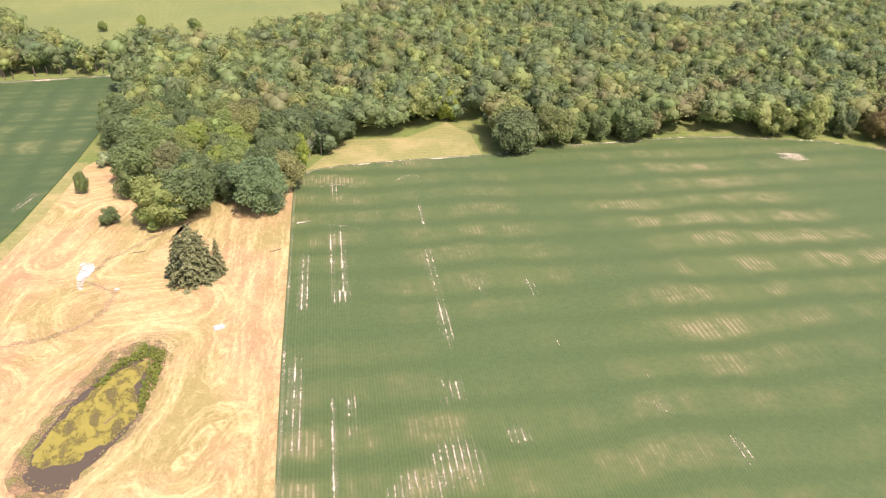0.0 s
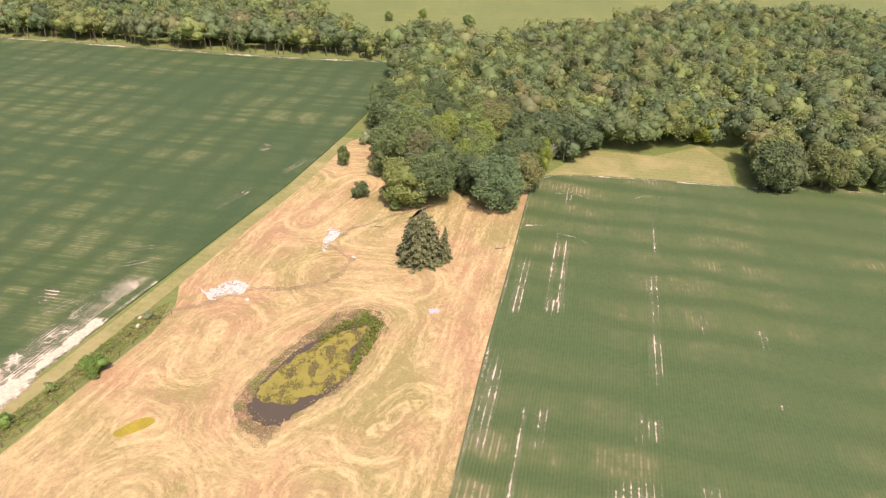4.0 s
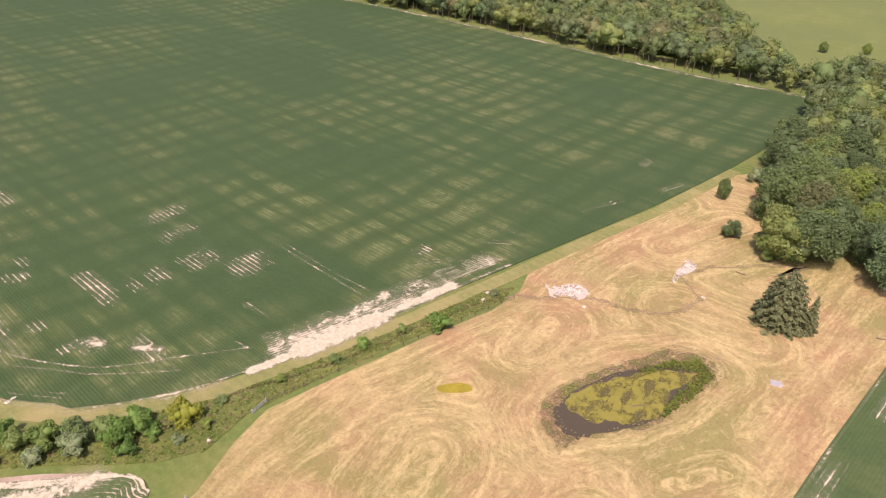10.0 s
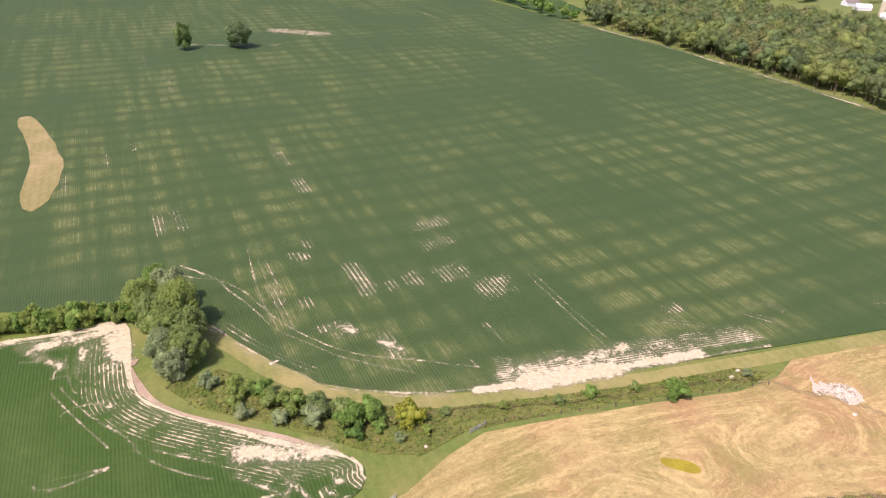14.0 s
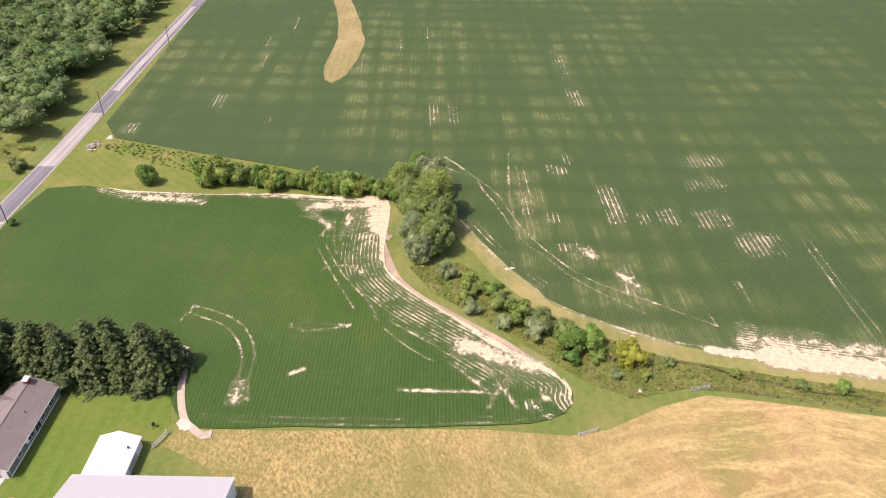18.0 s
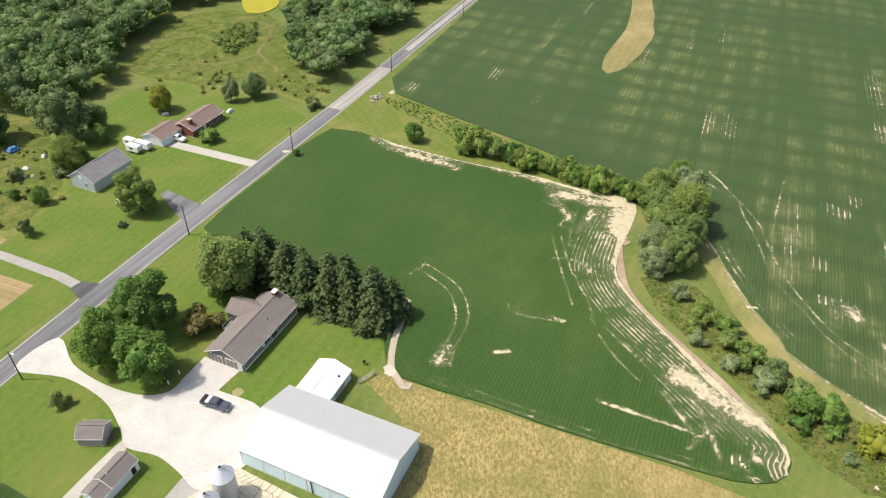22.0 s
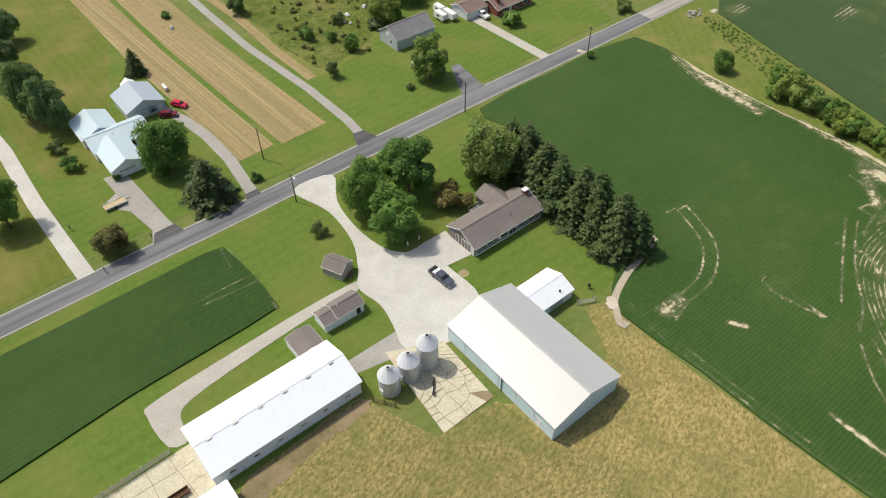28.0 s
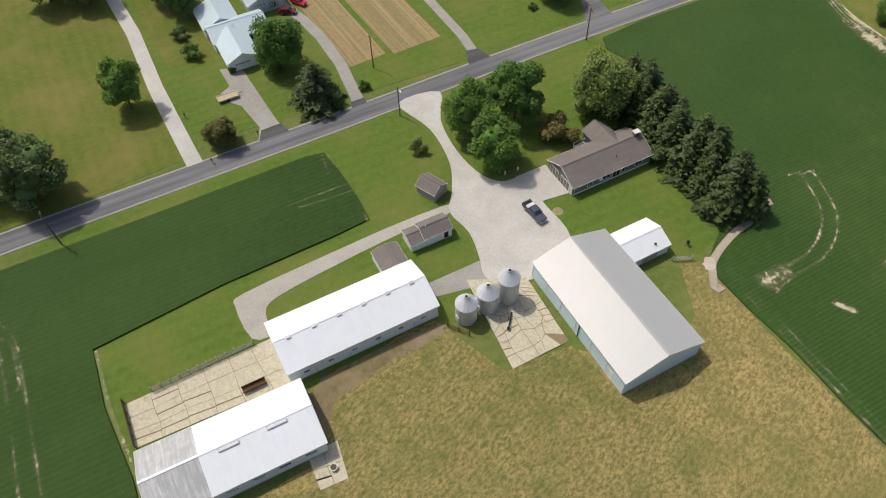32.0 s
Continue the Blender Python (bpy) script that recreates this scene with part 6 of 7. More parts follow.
# ---- buildings ----
def gable(name, x, y, turn, length, width, eave, ridge, wall, roof, label, category, over=0.4, group="", trim=None, bays=None, gutters=False):
    """A gabled building with its ridge along local x; origin at the middle of its floor. bays: (from, to, material) along x for the roof sheets."""
    t = thing(name, pose(x, y, 0, 0, 0, turn), label, category, group)
    L, W = length / 2, width / 2
    trim = trim or WHITE
    part("foundation", box(-L - 0.12, L + 0.12, -W - 0.12, W + 0.12, -0.2, 0.22), CONCRETE, t)
    for sgn in (-1, 1):
        part("side_wall", box(-L, L, sgn * W - 0.1, sgn * W + 0.1, 0.2, eave), wall, t)
        bm = bmesh.new()
        prof = [(-W + 0.1, 0.2), (W - 0.1, 0.2), (W - 0.1, eave), (0, ridge), (-W + 0.1, eave)]
        a = [bm.verts.new((sgn * L - 0.1, py, pz)) for py, pz in prof]
        b = [bm.verts.new((sgn * L + 0.1, py, pz)) for py, pz in prof]
        bm.faces.new(a), bm.faces.new(b[::-1])
        for i in range(5):
            bm.faces.new((a[i], b[i], b[(i + 1) % 5], a[(i + 1) % 5]))
        bmesh.ops.recalc_face_normals(bm, faces=bm.faces[:])
        part("gable_wall", bm, wall, t)
        drop = (ridge - eave) / W * over
        lo, ye = eave - drop + 0.15, sgn * (W + over)
        for x0, x1, m in (bays or [(-L - over, L + over, roof)]):
            slope = part("roof_slope", prism([(x0, 0, ridge + 0.15), (x1, 0, ridge + 0.15), (x1, ye, lo), (x0, ye, lo)], 0.12), m, t)
        part("eave_trim", box(-L - over, L + over, ye - 0.03 if sgn > 0 else ye - 0.05, ye + 0.05 if sgn > 0 else ye + 0.03, lo - 0.2, lo - 0.02), trim, t)
        for e in (-1, 1):
            bm = rod((e * (L + over), 0, ridge + 0.08), (e * (L + over), ye, lo - 0.06), 0.07, 0.07, 4)
            part("verge_board", bm, trim, t)
            if gutters:
                part("downspout", rod((e * (L - 0.2), sgn * (W + 0.18), 0.2), (e * (L - 0.2), sgn * (W + 0.18), eave - 0.1), 0.05, 0.05, 6), trim, t)
    part("ridge_cap", prism([(-L - over, -0.2, ridge + 0.17), (-L - over, 0.2, ridge + 0.17), (L + over, 0.2, ridge + 0.17), (L + over, -0.2, ridge + 0.17)], 0.08), bays[0][2] if bays else roof, t)
    return t


def opening(name, parent, side, at, z, w, h, frame_m, pane_m, deep=0.06, bars=1):
    """A window or door on a wall. side: 'n', 's' (long walls, +y, -y) or 'e', 'w' (gable walls, +x, -x), with the wall's distance from the middle."""
    way, dist = side
    turn = {"n": 0, "w": 90, "s": 180, "e": 270}[way]
    m = pose(0, 0, 0, 0, 0, turn) @ pose(0, dist, 0)
    bm = bmesh.new()
    box(-w / 2 - 0.1, w / 2 + 0.1, 0, deep, z - 0.1, z, 0, bm), box(-w / 2 - 0.1, w / 2 + 0.1, 0, deep, z + h, z + h + 0.1, 0, bm)
    box(-w / 2 - 0.1, -w / 2, 0, deep, z, z + h, 0, bm), box(w / 2, w / 2 + 0.1, 0, deep, z, z + h, 0, bm)
    for k in range(1, bars):
        c = -w / 2 + w * k / bars
        box(c - 0.03, c + 0.03, 0, deep, z, z + h, 0, bm)
    o = part(name, bm, frame_m, parent)
    at = -at if way in "sw" else at
    o.matrix_basis = m @ pose(at if way in "ns" else -at, 0, 0)
    if way == "w":
        o.matrix_basis = m @ pose(-at, 0, 0)
    part("pane" if pane_m is GLASS else "panel", box(-w / 2, w / 2, 0, deep * 0.5, z, z + h), pane_m, o)
    return o


# machine barn: local x runs away from the road, local y to the west
BARN = gable("machine_barn", -58.3, -54.9, GRID + 90, 26.6, 15.2, 4.2, 6.6, STEEL_BLUE, ROOF_CREAM, "large white-roofed steel machine barn with pale blue walls", "barn", 0.3)
part("sliding_door", box(-13.55, -13.42, -4, 4, 0.2, 3.9), SIDING, BARN)
part("door_track", box(-13.6, -13.4, -6, 6, 3.92, 4.05), DARK, BARN)
part("downspout", rod((1.0, -7.8, 0.2), (1.0, -7.8, 4.0), 0.08, 0.08, 6), DARK, BARN)
for k in range(7):
    part("wall_post", box(-13.3 + k * 4.43 - 0.06, -13.3 + k * 4.43 + 0.06, -7.76, -7.7, 0.2, 4.1), WHITE, BARN)
    part("wall_post", box(-13.3 + k * 4.43 - 0.06, -13.3 + k * 4.43 + 0.06, 7.7, 7.76, 0.2, 4.1), WHITE, BARN)
opening("side_door", BARN, ("s", 7.7), 10, 0.25, 1.0, 2.0, WHITE, SIDING)
SHED = gable("lean_shed", -68.7, -66.6, GRID, 9.4, 6.8, 2.4, 3.7, SIDING, ROOF_WHITE, "small white-roofed shed joined to the barn", "shed", 0.3)
part("roof_vent", box(-2.2, -1.9, 2.4, 2.7, 2.9, 3.3), DARK, SHED)
part("sliding_door", box(-2.2, 1.2, 3.44, 3.54, 0.2, 2.2), GALV, SHED)

LONG = gable("long_barn", -15.1, -66.3, GRID, 27.2, 10.7, 3.5, 5.4, SIDING, ROOF_WHITE, "long low white livestock barn with small windows", "barn", 0.3)
for k in range(6):
    x = -11.2 + k * 4.5
    vent = part("roof_vent", box(x - 0.35, x + 0.35, 0.15, 0.5, 5.3, 5.62), GALV, LONG)
    part("vent_hood", prism([(x - 0.42, 0.1, 5.68), (x + 0.42, 0.1, 5.68), (x + 0.42, 0.56, 5.6), (x - 0.42, 0.56, 5.6)], 0.04), GALV, vent)
for k in range(6):
    opening("window", LONG, ("n", 5.42), -10.8 + k * 4.3, 1.5, 0.9, 0.55, WHITE, GLASS, 0.06, 1)
for k in range(4):
    part("drain_pipe", rod((-9 + k * 6, 5.5, 0.2), (-9 + k * 6, 5.5, 1.6), 0.06, 0.06, 6), GALV, LONG)
opening("end_door", LONG, ("w", 13.7), 1.5, 0.25, 2.4, 2.6, WHITE, SIDING)
CARPORT = gable("feed_room", -24.3, -77.2, GRID + 90, 5.0, 4.8, 2.3, 2.9, SIDING, SHINGLE, "low shingled annex at the barn end", "shed", 0.2)
opening("door", CARPORT, ("n", 2.5), 0, 0.25, 1.0, 1.9, WHITE, SIDING)
L2 = 13.0
BARN2 = gable("livestock_barn", 7.5, -48.8, GRID - 1, 2 * L2, 11.6, 3.2, 5.1, SIDING, ROOF_WHITE, "white livestock barn with one weathered roof bay", "barn", 0.3, bays=[(-L2 - 0.3, 4.5, ROOF_WHITE), (4.5, L2 + 0.3, ROOF_WORN)])
for x in (-7.5, 0.0):
    sk = part("skylight", prism([(x - 1.6, 0.4, 5.34), (x + 1.6, 0.4, 5.34), (x + 1.6, 0.95, 5.14), (x - 1.6, 0.95, 5.14)], 0.3), GALV, BARN2)
    part("skylight_pane", prism([(x - 1.5, 0.48, 5.35), (x + 1.5, 0.48, 5.35), (x + 1.5, 0.88, 5.205), (x - 1.5, 0.88, 5.205)], 0.04), SIDING, sk)
for k in range(6):
    opening("window", BARN2, ("n", 5.87), -10.5 + k * 4.1, 1.6, 1.7, 0.6, WHITE, GLASS, 0.06, 2)
opening("end_door", BARN2, ("w", 13.1), 0.5, 0.25, 1.6, 2.2, WHITE, SIDING)

GSHED = gable("garage_shed", -34.0, -81.7, GRID, 5.6, 4.0, 2.4, 3.5, SIDING, SHINGLE, "small white shed with dark shingle roof", "shed", 0.25)
opening("door", GSHED, ("n", 2.1), -1.6, 0.25, 0.9, 1.9, WHITE, DARK)
part("roof_pipe", rod((1.8, 0.3, 3.4), (1.8, 0.3, 3.9), 0.08), WHITE, GSHED)
GS2 = gable("garage_shed_annex", -29.9, -80.9, GRID, 2.8, 3.9, 2.1, 3.0, SIDING, SHINGLE, "lower shingled annex of a small shed", "shed", 0.25)
HUT = gable("garden_hut", -36.7, -92.4, GRID - 66, 4.4, 3.8, 2.2, 3.5, plain("weathered_boards", (0.3, 0.28, 0.26), 0.9), SHINGLE, "weathered grey garden hut with open doorway", "hut", 0.25)
opening("doorway", HUT, ("w", 2.22), 0, 0.25, 1.2, 1.7, WOODPOLE, DARK)
part("ramp", box(-3.4, -2.25, -0.8, 0.8, 0.0, 0.12), WOODPOLE, HUT)
part("lean_rack", box(-1.4, 1.4, -2.8, -2.05, 0.0, 0.9), WOODPOLE, HUT)

# ranch house of the farm: gable with the garage doors to the east, wing to the south
HOUSE = gable("ranch_house", -71.4, -88.5, GRID, 18.8, 8.4, 2.7, 4.7, CLAPBOARD, SHINGLE, "grey-green ranch house with brown shingle roof", "house", 0.45, gutters=True)
for y in (-2.2, 1.6):
    o = opening("garage_door", HOUSE, ("e", 9.52), y, 0.25, 2.7, 2.1, WHITE, plain("taupe_panels", (0.24, 0.21, 0.19), 0.6), 0.08, 3)
opening("side_door", HOUSE, ("e", 9.52), 3.6, 0.25, 0.8, 2.0, WHITE, WHITE)
for x, w in ((5.5, 1.0), (1.5, 1.8), (-3.0, 1.2), (-6.5, 1.6)):
    opening("window", HOUSE, ("n", 4.32), x, 1.1, w, 1.1, WHITE, GLASS, 0.06, 2)
opening("patio_door", HOUSE, ("n", 4.32), -1.0, 0.25, 1.7, 2.0, WHITE, GLASS, 0.06, 2)
part("skirt_board", box(-9.3, 9.3, 4.32, 4.38, 0.2, 0.5), SIDING, HOUSE)
dish = part("satellite_dish", rod((3.0, 4.5, 1.9), (3.05, 4.62, 2.0), 0.45, 0.38, 12), WHITE, HOUSE)
part("dish_arm", rod((3.0, 4.4, 1.7), (3.1, 5.0, 2.1), 0.03), GALV, dish)
CH = part("chimney", box(-9.0, -7.9, -0.5, 0.3, 3.2, 5.6), BRICK, HOUSE)
part("chimney_cap", box(-9.15, -7.75, -0.65, 0.45, 5.6, 5.8), WHITE, CH)
for x, y in ((2.0, 1.6), (-2.0, 2.4)):
    part("roof_pipe", rod((x, y, 3.7), (x, y, 4.3), 0.07), DARK, HOUSE)
WING = [(-6.6, 0.2), (-1.4, 0.2)]
bm = prism([(-4.0, 0.0, 4.84), (-4.0, -8.3, 4.5), (-1.1, -8.3, 2.75), (-1.1, -3.6, 2.75)], 0.12)
part("wing_roof", bm, SHINGLE, HOUSE)
part("wing_roof", prism([(-4.0, 0.0, 4.84), (-4.0, -8.3, 4.5), (-6.9, -8.3, 2.75), (-6.9, -3.6, 2.75)], 0.12), SHINGLE, HOUSE)
part("wing_wall", box(-6.5, -1.5, -8.0, -4.3, 0.2, 2.7), CLAPBOARD, HOUSE)
part("wing_gable", prism([(-6.5, -8.0, 2.7), (-1.5, -8.0, 2.7), (-4.0, -8.0, 4.35), ], 0.05), CLAPBOARD, HOUSE)
part("porch_deck", box(-1.4, 1.4, -7.2, -4.4, 0.0, 0.35), WHITE, HOUSE)
for k in range(4):
    part("porch_rail", box(1.3, 1.4, -7.2 + k * 0.9, -7.1 + k * 0.9, 0.35, 1.25), WHITE, HOUSE)
part("porch_rail", box(-1.4, 1.4, -7.2, -7.12, 1.2, 1.28), WHITE, HOUSE)
sheet("house_drive", [(-54, -90.8), (-61.2, -92.2), (-62.6, -83.4), (-56.5, -83)], 0.16, CLEAN, "pale concrete apron before the garage", "driveway", 0.3)
sheet("fire_pit", smooth_ring([(-58.7 + 1.1 * math.cos(a), -79.6 + 1.1 * math.sin(a)) for a in (0, 1.05, 2.1, 3.14, 4.2, 5.25)], 3), 0.10, PATH, "small round pale fire pit patch", "patch", 0.1)
PUMP = thing("yard_barbecue", pose(-78.4, -64.4, 0.05), "small dark kettle barbecue on the lawn", "barbecue")
part("bowl", rod((0, 0, 0.6), (0, 0, 1.0), 0.3, 0.36, 10), DARK, PUMP)
part("lid", rod((0, 0, 1.0), (0, 0, 1.3), 0.36, 0.1, 10), DARK, PUMP)
for a in (0, 2.1, 4.2):
    part("leg", rod((0.4 * math.cos(a), 0.4 * math.sin(a), 0), (0.2 * math.cos(a), 0.2 * math.sin(a), 0.65), 0.04), DARK, PUMP)


def grain_bin(x, y, radius, wall_h, top, label):
    """A corrugated round bin with a ribbed cone roof."""
    t = thing("grain_bin", pose(x, y, 0.12, 0, 0, 15), label, "grain bin", "grain bins")
    n = 36
    bm = bmesh.new()
    rings = []
    levels = 22
    for i in range(levels + 1):
        r_ = radius + (0.05 if i % 2 else 0.0)
        rings.append([bm.verts.new((r_ * math.cos(k * math.tau / n), r_ * math.sin(k * math.tau / n), wall_h * i / levels)) for k in range(n)])
    for p, q in zip(rings, rings[1:]):
        for k in range(n):
            bm.faces.new((p[k], p[(k + 1) % n], q[(k + 1) % n], q[k]))
    part("bin_wall", bm, GALV, t)
    roof = part("bin_roof", rod((0, 0, wall_h - 0.02), (0, 0, top), radius + 0.15, 0.35, 36), GALV_BRIGHT, t)
    for k in range(18):
        a = k * math.tau / 18
        part("roof_rib", rod(((radius + 0.14) * math.cos(a), (radius + 0.14) * math.sin(a), wall_h + 0.02), (0.36 * math.cos(a), 0.36 * math.sin(a), top + 0.04), 0.05, 0.03, 4), GALV_BRIGHT, roof)
    cap = part("bin_cap", rod((0, 0, top - 0.1), (0, 0, top + 0.3), 0.42, 0.36, 12), GALV, t)
    part("cap_lid", rod((0, 0, top + 0.3), (0, 0, top + 0.36), 0.25, 0.25, 10), DARK, cap)
    part("bin_door", box(radius - 0.02, radius + 0.12, -0.45, 0.45, 0.6, 1.9), GALV_BRIGHT, t)
    lad = part("ladder", rod((radius * 0.7, -radius * 0.78, 0.3), (radius * 0.7, -radius * 0.78, wall_h), 0.03), GALV, t)
    for k in range(9):
        part("rung", rod((radius * 0.6, -radius * 0.86, 0.5 + k * wall_h / 10), (radius * 0.8, -radius * 0.7, 0.5 + k * wall_h / 10), 0.02, 0.02, 4), GALV, lad)


grain_bin(-34.1, -61.8, 1.85, 4.5, 6.2, "squat galvanised grain bin with ribbed cone roof")
grain_bin(-38.3, -62.8, 1.85, 4.6, 6.3, "galvanised grain bin with ribbed cone roof")
grain_bin(-42.4, -63.6, 1.85, 6.0, 7.8, "tall galvanised grain bin with ribbed cone roof")
AUG = thing("grain_auger", pose(-41, -58.6, 0.15, 0, 0, 60), "dark steel grain auger lying on the pad", "auger")
part("tube", rod((-1.8, 0, 0.3), (1.6, 0, 0.5), 0.12), DARK, AUG)
part("motor", box(1.4, 1.9, -0.2, 0.2, 0.3, 0.8, 0.04), DARK, AUG)
part("wheel", rod((-0.6, -0.4, 0.3), (-0.6, -0.3, 0.3), 0.3, 0.3, 12), RUBBER, AUG)


# ---- broken concrete pads ----
def pad(name, corners, nx, ny, z, label, seed, jitter=0.25, gap=0.12, missing=0.0):
    """A pad of cracked slabs: an earth bed and single slabs with open joints."""
    rr = random.Random(seed)
    bed = sheet(name, corners, z - 0.06, BED, label, "concrete pad", 0.2)
    a, b, c, d = (Vector(p) for p in corners)
    at = lambda u, v: a.lerp(b, u).lerp(d.lerp(c, u), v)
    g = [[at(min(1, max(0, (i + (rr.uniform(-jitter, jitter) if 0 < i < nx else 0)) / nx)), min(1, max(0, (j + (rr.uniform(-jitter, jitter) if 0 < j < ny else 0)) / ny))) for j in range(ny + 1)] for i in range(nx + 1)]
    for i in range(nx):
        for j in range(ny):
            if rr.random() < missing:
                continue
            q = [g[i][j], g[i + 1][j], g[i + 1][j + 1], g[i][j + 1]]
            m = sum(q, Vector((0, 0))) / 4
            cut = rr.random() < 0.4
            ring = [p + (m - p).normalized() * gap for p in q]
            zz = z + rr.uniform(-0.02, 0.03)
            groups = [ring] if not cut else [[ring[0], ring[1], ring[1].lerp(ring[2], 0.5), ring[0].lerp(ring[3], 0.45)], [ring[0].lerp(ring[3], 0.53), ring[1].lerp(ring[2], 0.58), ring[2], ring[3]]]
            for pts in groups:
                bm = prism([(p.x, p.y, zz) for p in pts], 0.15)
                part("slab", bm, CONCRETE, bed)


pad("bin_pad", [(-36.5, -69.5), (-47.2, -66.6), (-49.2, -52), (-38.3, -49.8)], 5, 7, 0.16, "broken concrete pad with brown soil in wide cracks", 41, 0.4, 0.07, 0.03)
pad("barnyard_pad", [(24, -62.8), (-1.5, -68.2), (-4, -58.8), (22.5, -54.6)], 6, 3, 0.16, "yellowed concrete barnyard with dark joints", 42, 0.06, 0.05)
pad("end_pad", [(-3, -45.5), (-8, -46.5), (-8.4, -40), (-4, -39.5)], 2, 2, 0.14, "small worn concrete pad", 43, 0.1, 0.06)
sheet("trodden_earth", smooth_ring([(-6, -56.7), (-16, -59.3), (-28, -62), (-29.5, -60.2), (-24, -58.2), (-19, -57.4), (-14, -55.2), (-9.5, -53.5), (-7, -49), (-5, -46.5), (-4, -50)], 4, 0.5), 0.125, WORN_YARD, "worn grass and trodden earth along the barn", "bare soil", 0.2)


def fence(name, a, b, posts, rails, height, material, label, solid=False, thin=0.04):
    a, b = Vector((*a, 0)), Vector((*b, 0))
    d = b - a
    t = thing(name, pose(a.x, a.y, 0.1, 0, 0, math.degrees(math.atan2(d.y, d.x))), label, "fence")
    n = d.length
    for k in range(posts):
        part("post", box(n * k / (posts - 1) - 0.08, n * k / (posts - 1) + 0.08, -0.08, 0.08, 0, height + 0.1), material, t)
    for k in range(rails):
        z = height * (k + 0.6) / rails
        part("rail", box(0, n, -0.13, -0.08, z - (0.14 if solid else thin), z + (0.14 if solid else thin)), material, t)


fence("barnyard_fence", (19.5, -63.9), (2.4, -67.8), 12, 4, 1.4, GREYBARK, "weathered grey rail fence along the barnyard", False, 0.07)
fence("barnyard_fence", (24, -63.1), (22.3, -54.6), 5, 4, 1.5, WOODPOLE, "weathered plank wall of the barnyard", True)
fence("farm_gate", (-74.0, -62.0), (-77.4, -61.2), 2, 4, 1.2, GALV, "grey tubular farm gate")
fence("farm_gate", (-93.1, 13.4), (-95.2, 16.8), 2, 4, 1.2, GALV, "grey tubular farm gate")
fence("farm_gate", (-109.4, 35.0), (-111.2, 38.8), 2, 4, 1.2, GALV, "grey tubular farm gate")
fence("wire_fence", (-111.2, 38.8), (-111.8, 108), 17, 2, 1.1, WOODPOLE, "thin wire fence on wooden posts", False, 0.008)
fence("yard_gate", (-30.5, -61.0), (-33.5, -58.2), 3, 4, 1.3, RUST, "rusty tubular yard gate")
FEED = thing("cattle_feeder", pose(3.2, -59.6, 0.18, 0, 0, GRID), "rusty steel cattle feeder on the concrete", "feeder")
for yy in (-0.55, 0.55):
    part("side_panel", box(-2.0, 2.0, yy - 0.04, yy + 0.04, 0.3, 0.8), RUST, FEED)
part("trough", box(-1.95, 1.95, -0.5, 0.5, 0.25, 0.32), RUST, FEED)
for k in range(8):
    part("bar", rod((-1.9 + k * 0.54, -0.5, 0.8), (-1.9 + k * 0.54, 0.5, 0.8), 0.03), RUST, FEED)
for xx in (-1.8, 1.8):
    for yy in (-0.5, 0.5):
        part("leg", box(xx - 0.05, xx + 0.05, yy - 0.05, yy + 0.05, 0, 0.5), RUST, FEED)
TANK = thing("water_trough", pose(-6.6, -42.2, 0.15), "small round grey water trough", "trough")
part("tank_wall", rod((0, 0, 0), (0, 0, 0.6), 0.55, 0.58, 16), GALV, TANK)
part("water_surface", rod((0, 0, 0.6), (0, 0, 0.61), 0.5, 0.5, 16), WATER, TANK)


# ---- vehicles ----
def wheels(t, xs, y, r_=0.38):
    for x in xs:
        for s_ in (-1, 1):
            w = part("wheel", rod((x, s_ * y - 0.12, r_), (x, s_ * y + 0.12, r_), r_, r_, 16), RUBBER, t)
            part("rim", rod((x, s_ * (y + 0.122) - 0.01, r_), (x, s_ * (y + 0.122) + 0.01, r_), r_ * 0.6, r_ * 0.6, 12), GALV, w)


def shell(profile, y0, y1, inset=0.0):
    """A body pressed from a side outline; its top edge drawn in."""
    bm = bmesh.new()
    top = max(p[1] for p in profile)
    low = min(p[1] for p in profile)
    rows = []
    for s_ in (-1, 1):
        rows.append([bm.verts.new((x, s_ * ((y1 - y0) / 2 - inset * (z - low) / max(1e-3, top - low)), z)) for x, z in profile])
    n = len(profile)
    bm.faces.new(rows[0]), bm.faces.new(rows[1][::-1])
    for k in range(n):
        bm.faces.new((rows[0][k], rows[1][k], rows[1][(k + 1) % n], rows[0][(k + 1) % n]))
    bmesh.ops.recalc_face_normals(bm, faces=bm.faces[:])
    bmesh.ops.bevel(bm, geom=bm.edges[:], offset=0.05, segments=2, affect="EDGES")
    return bm


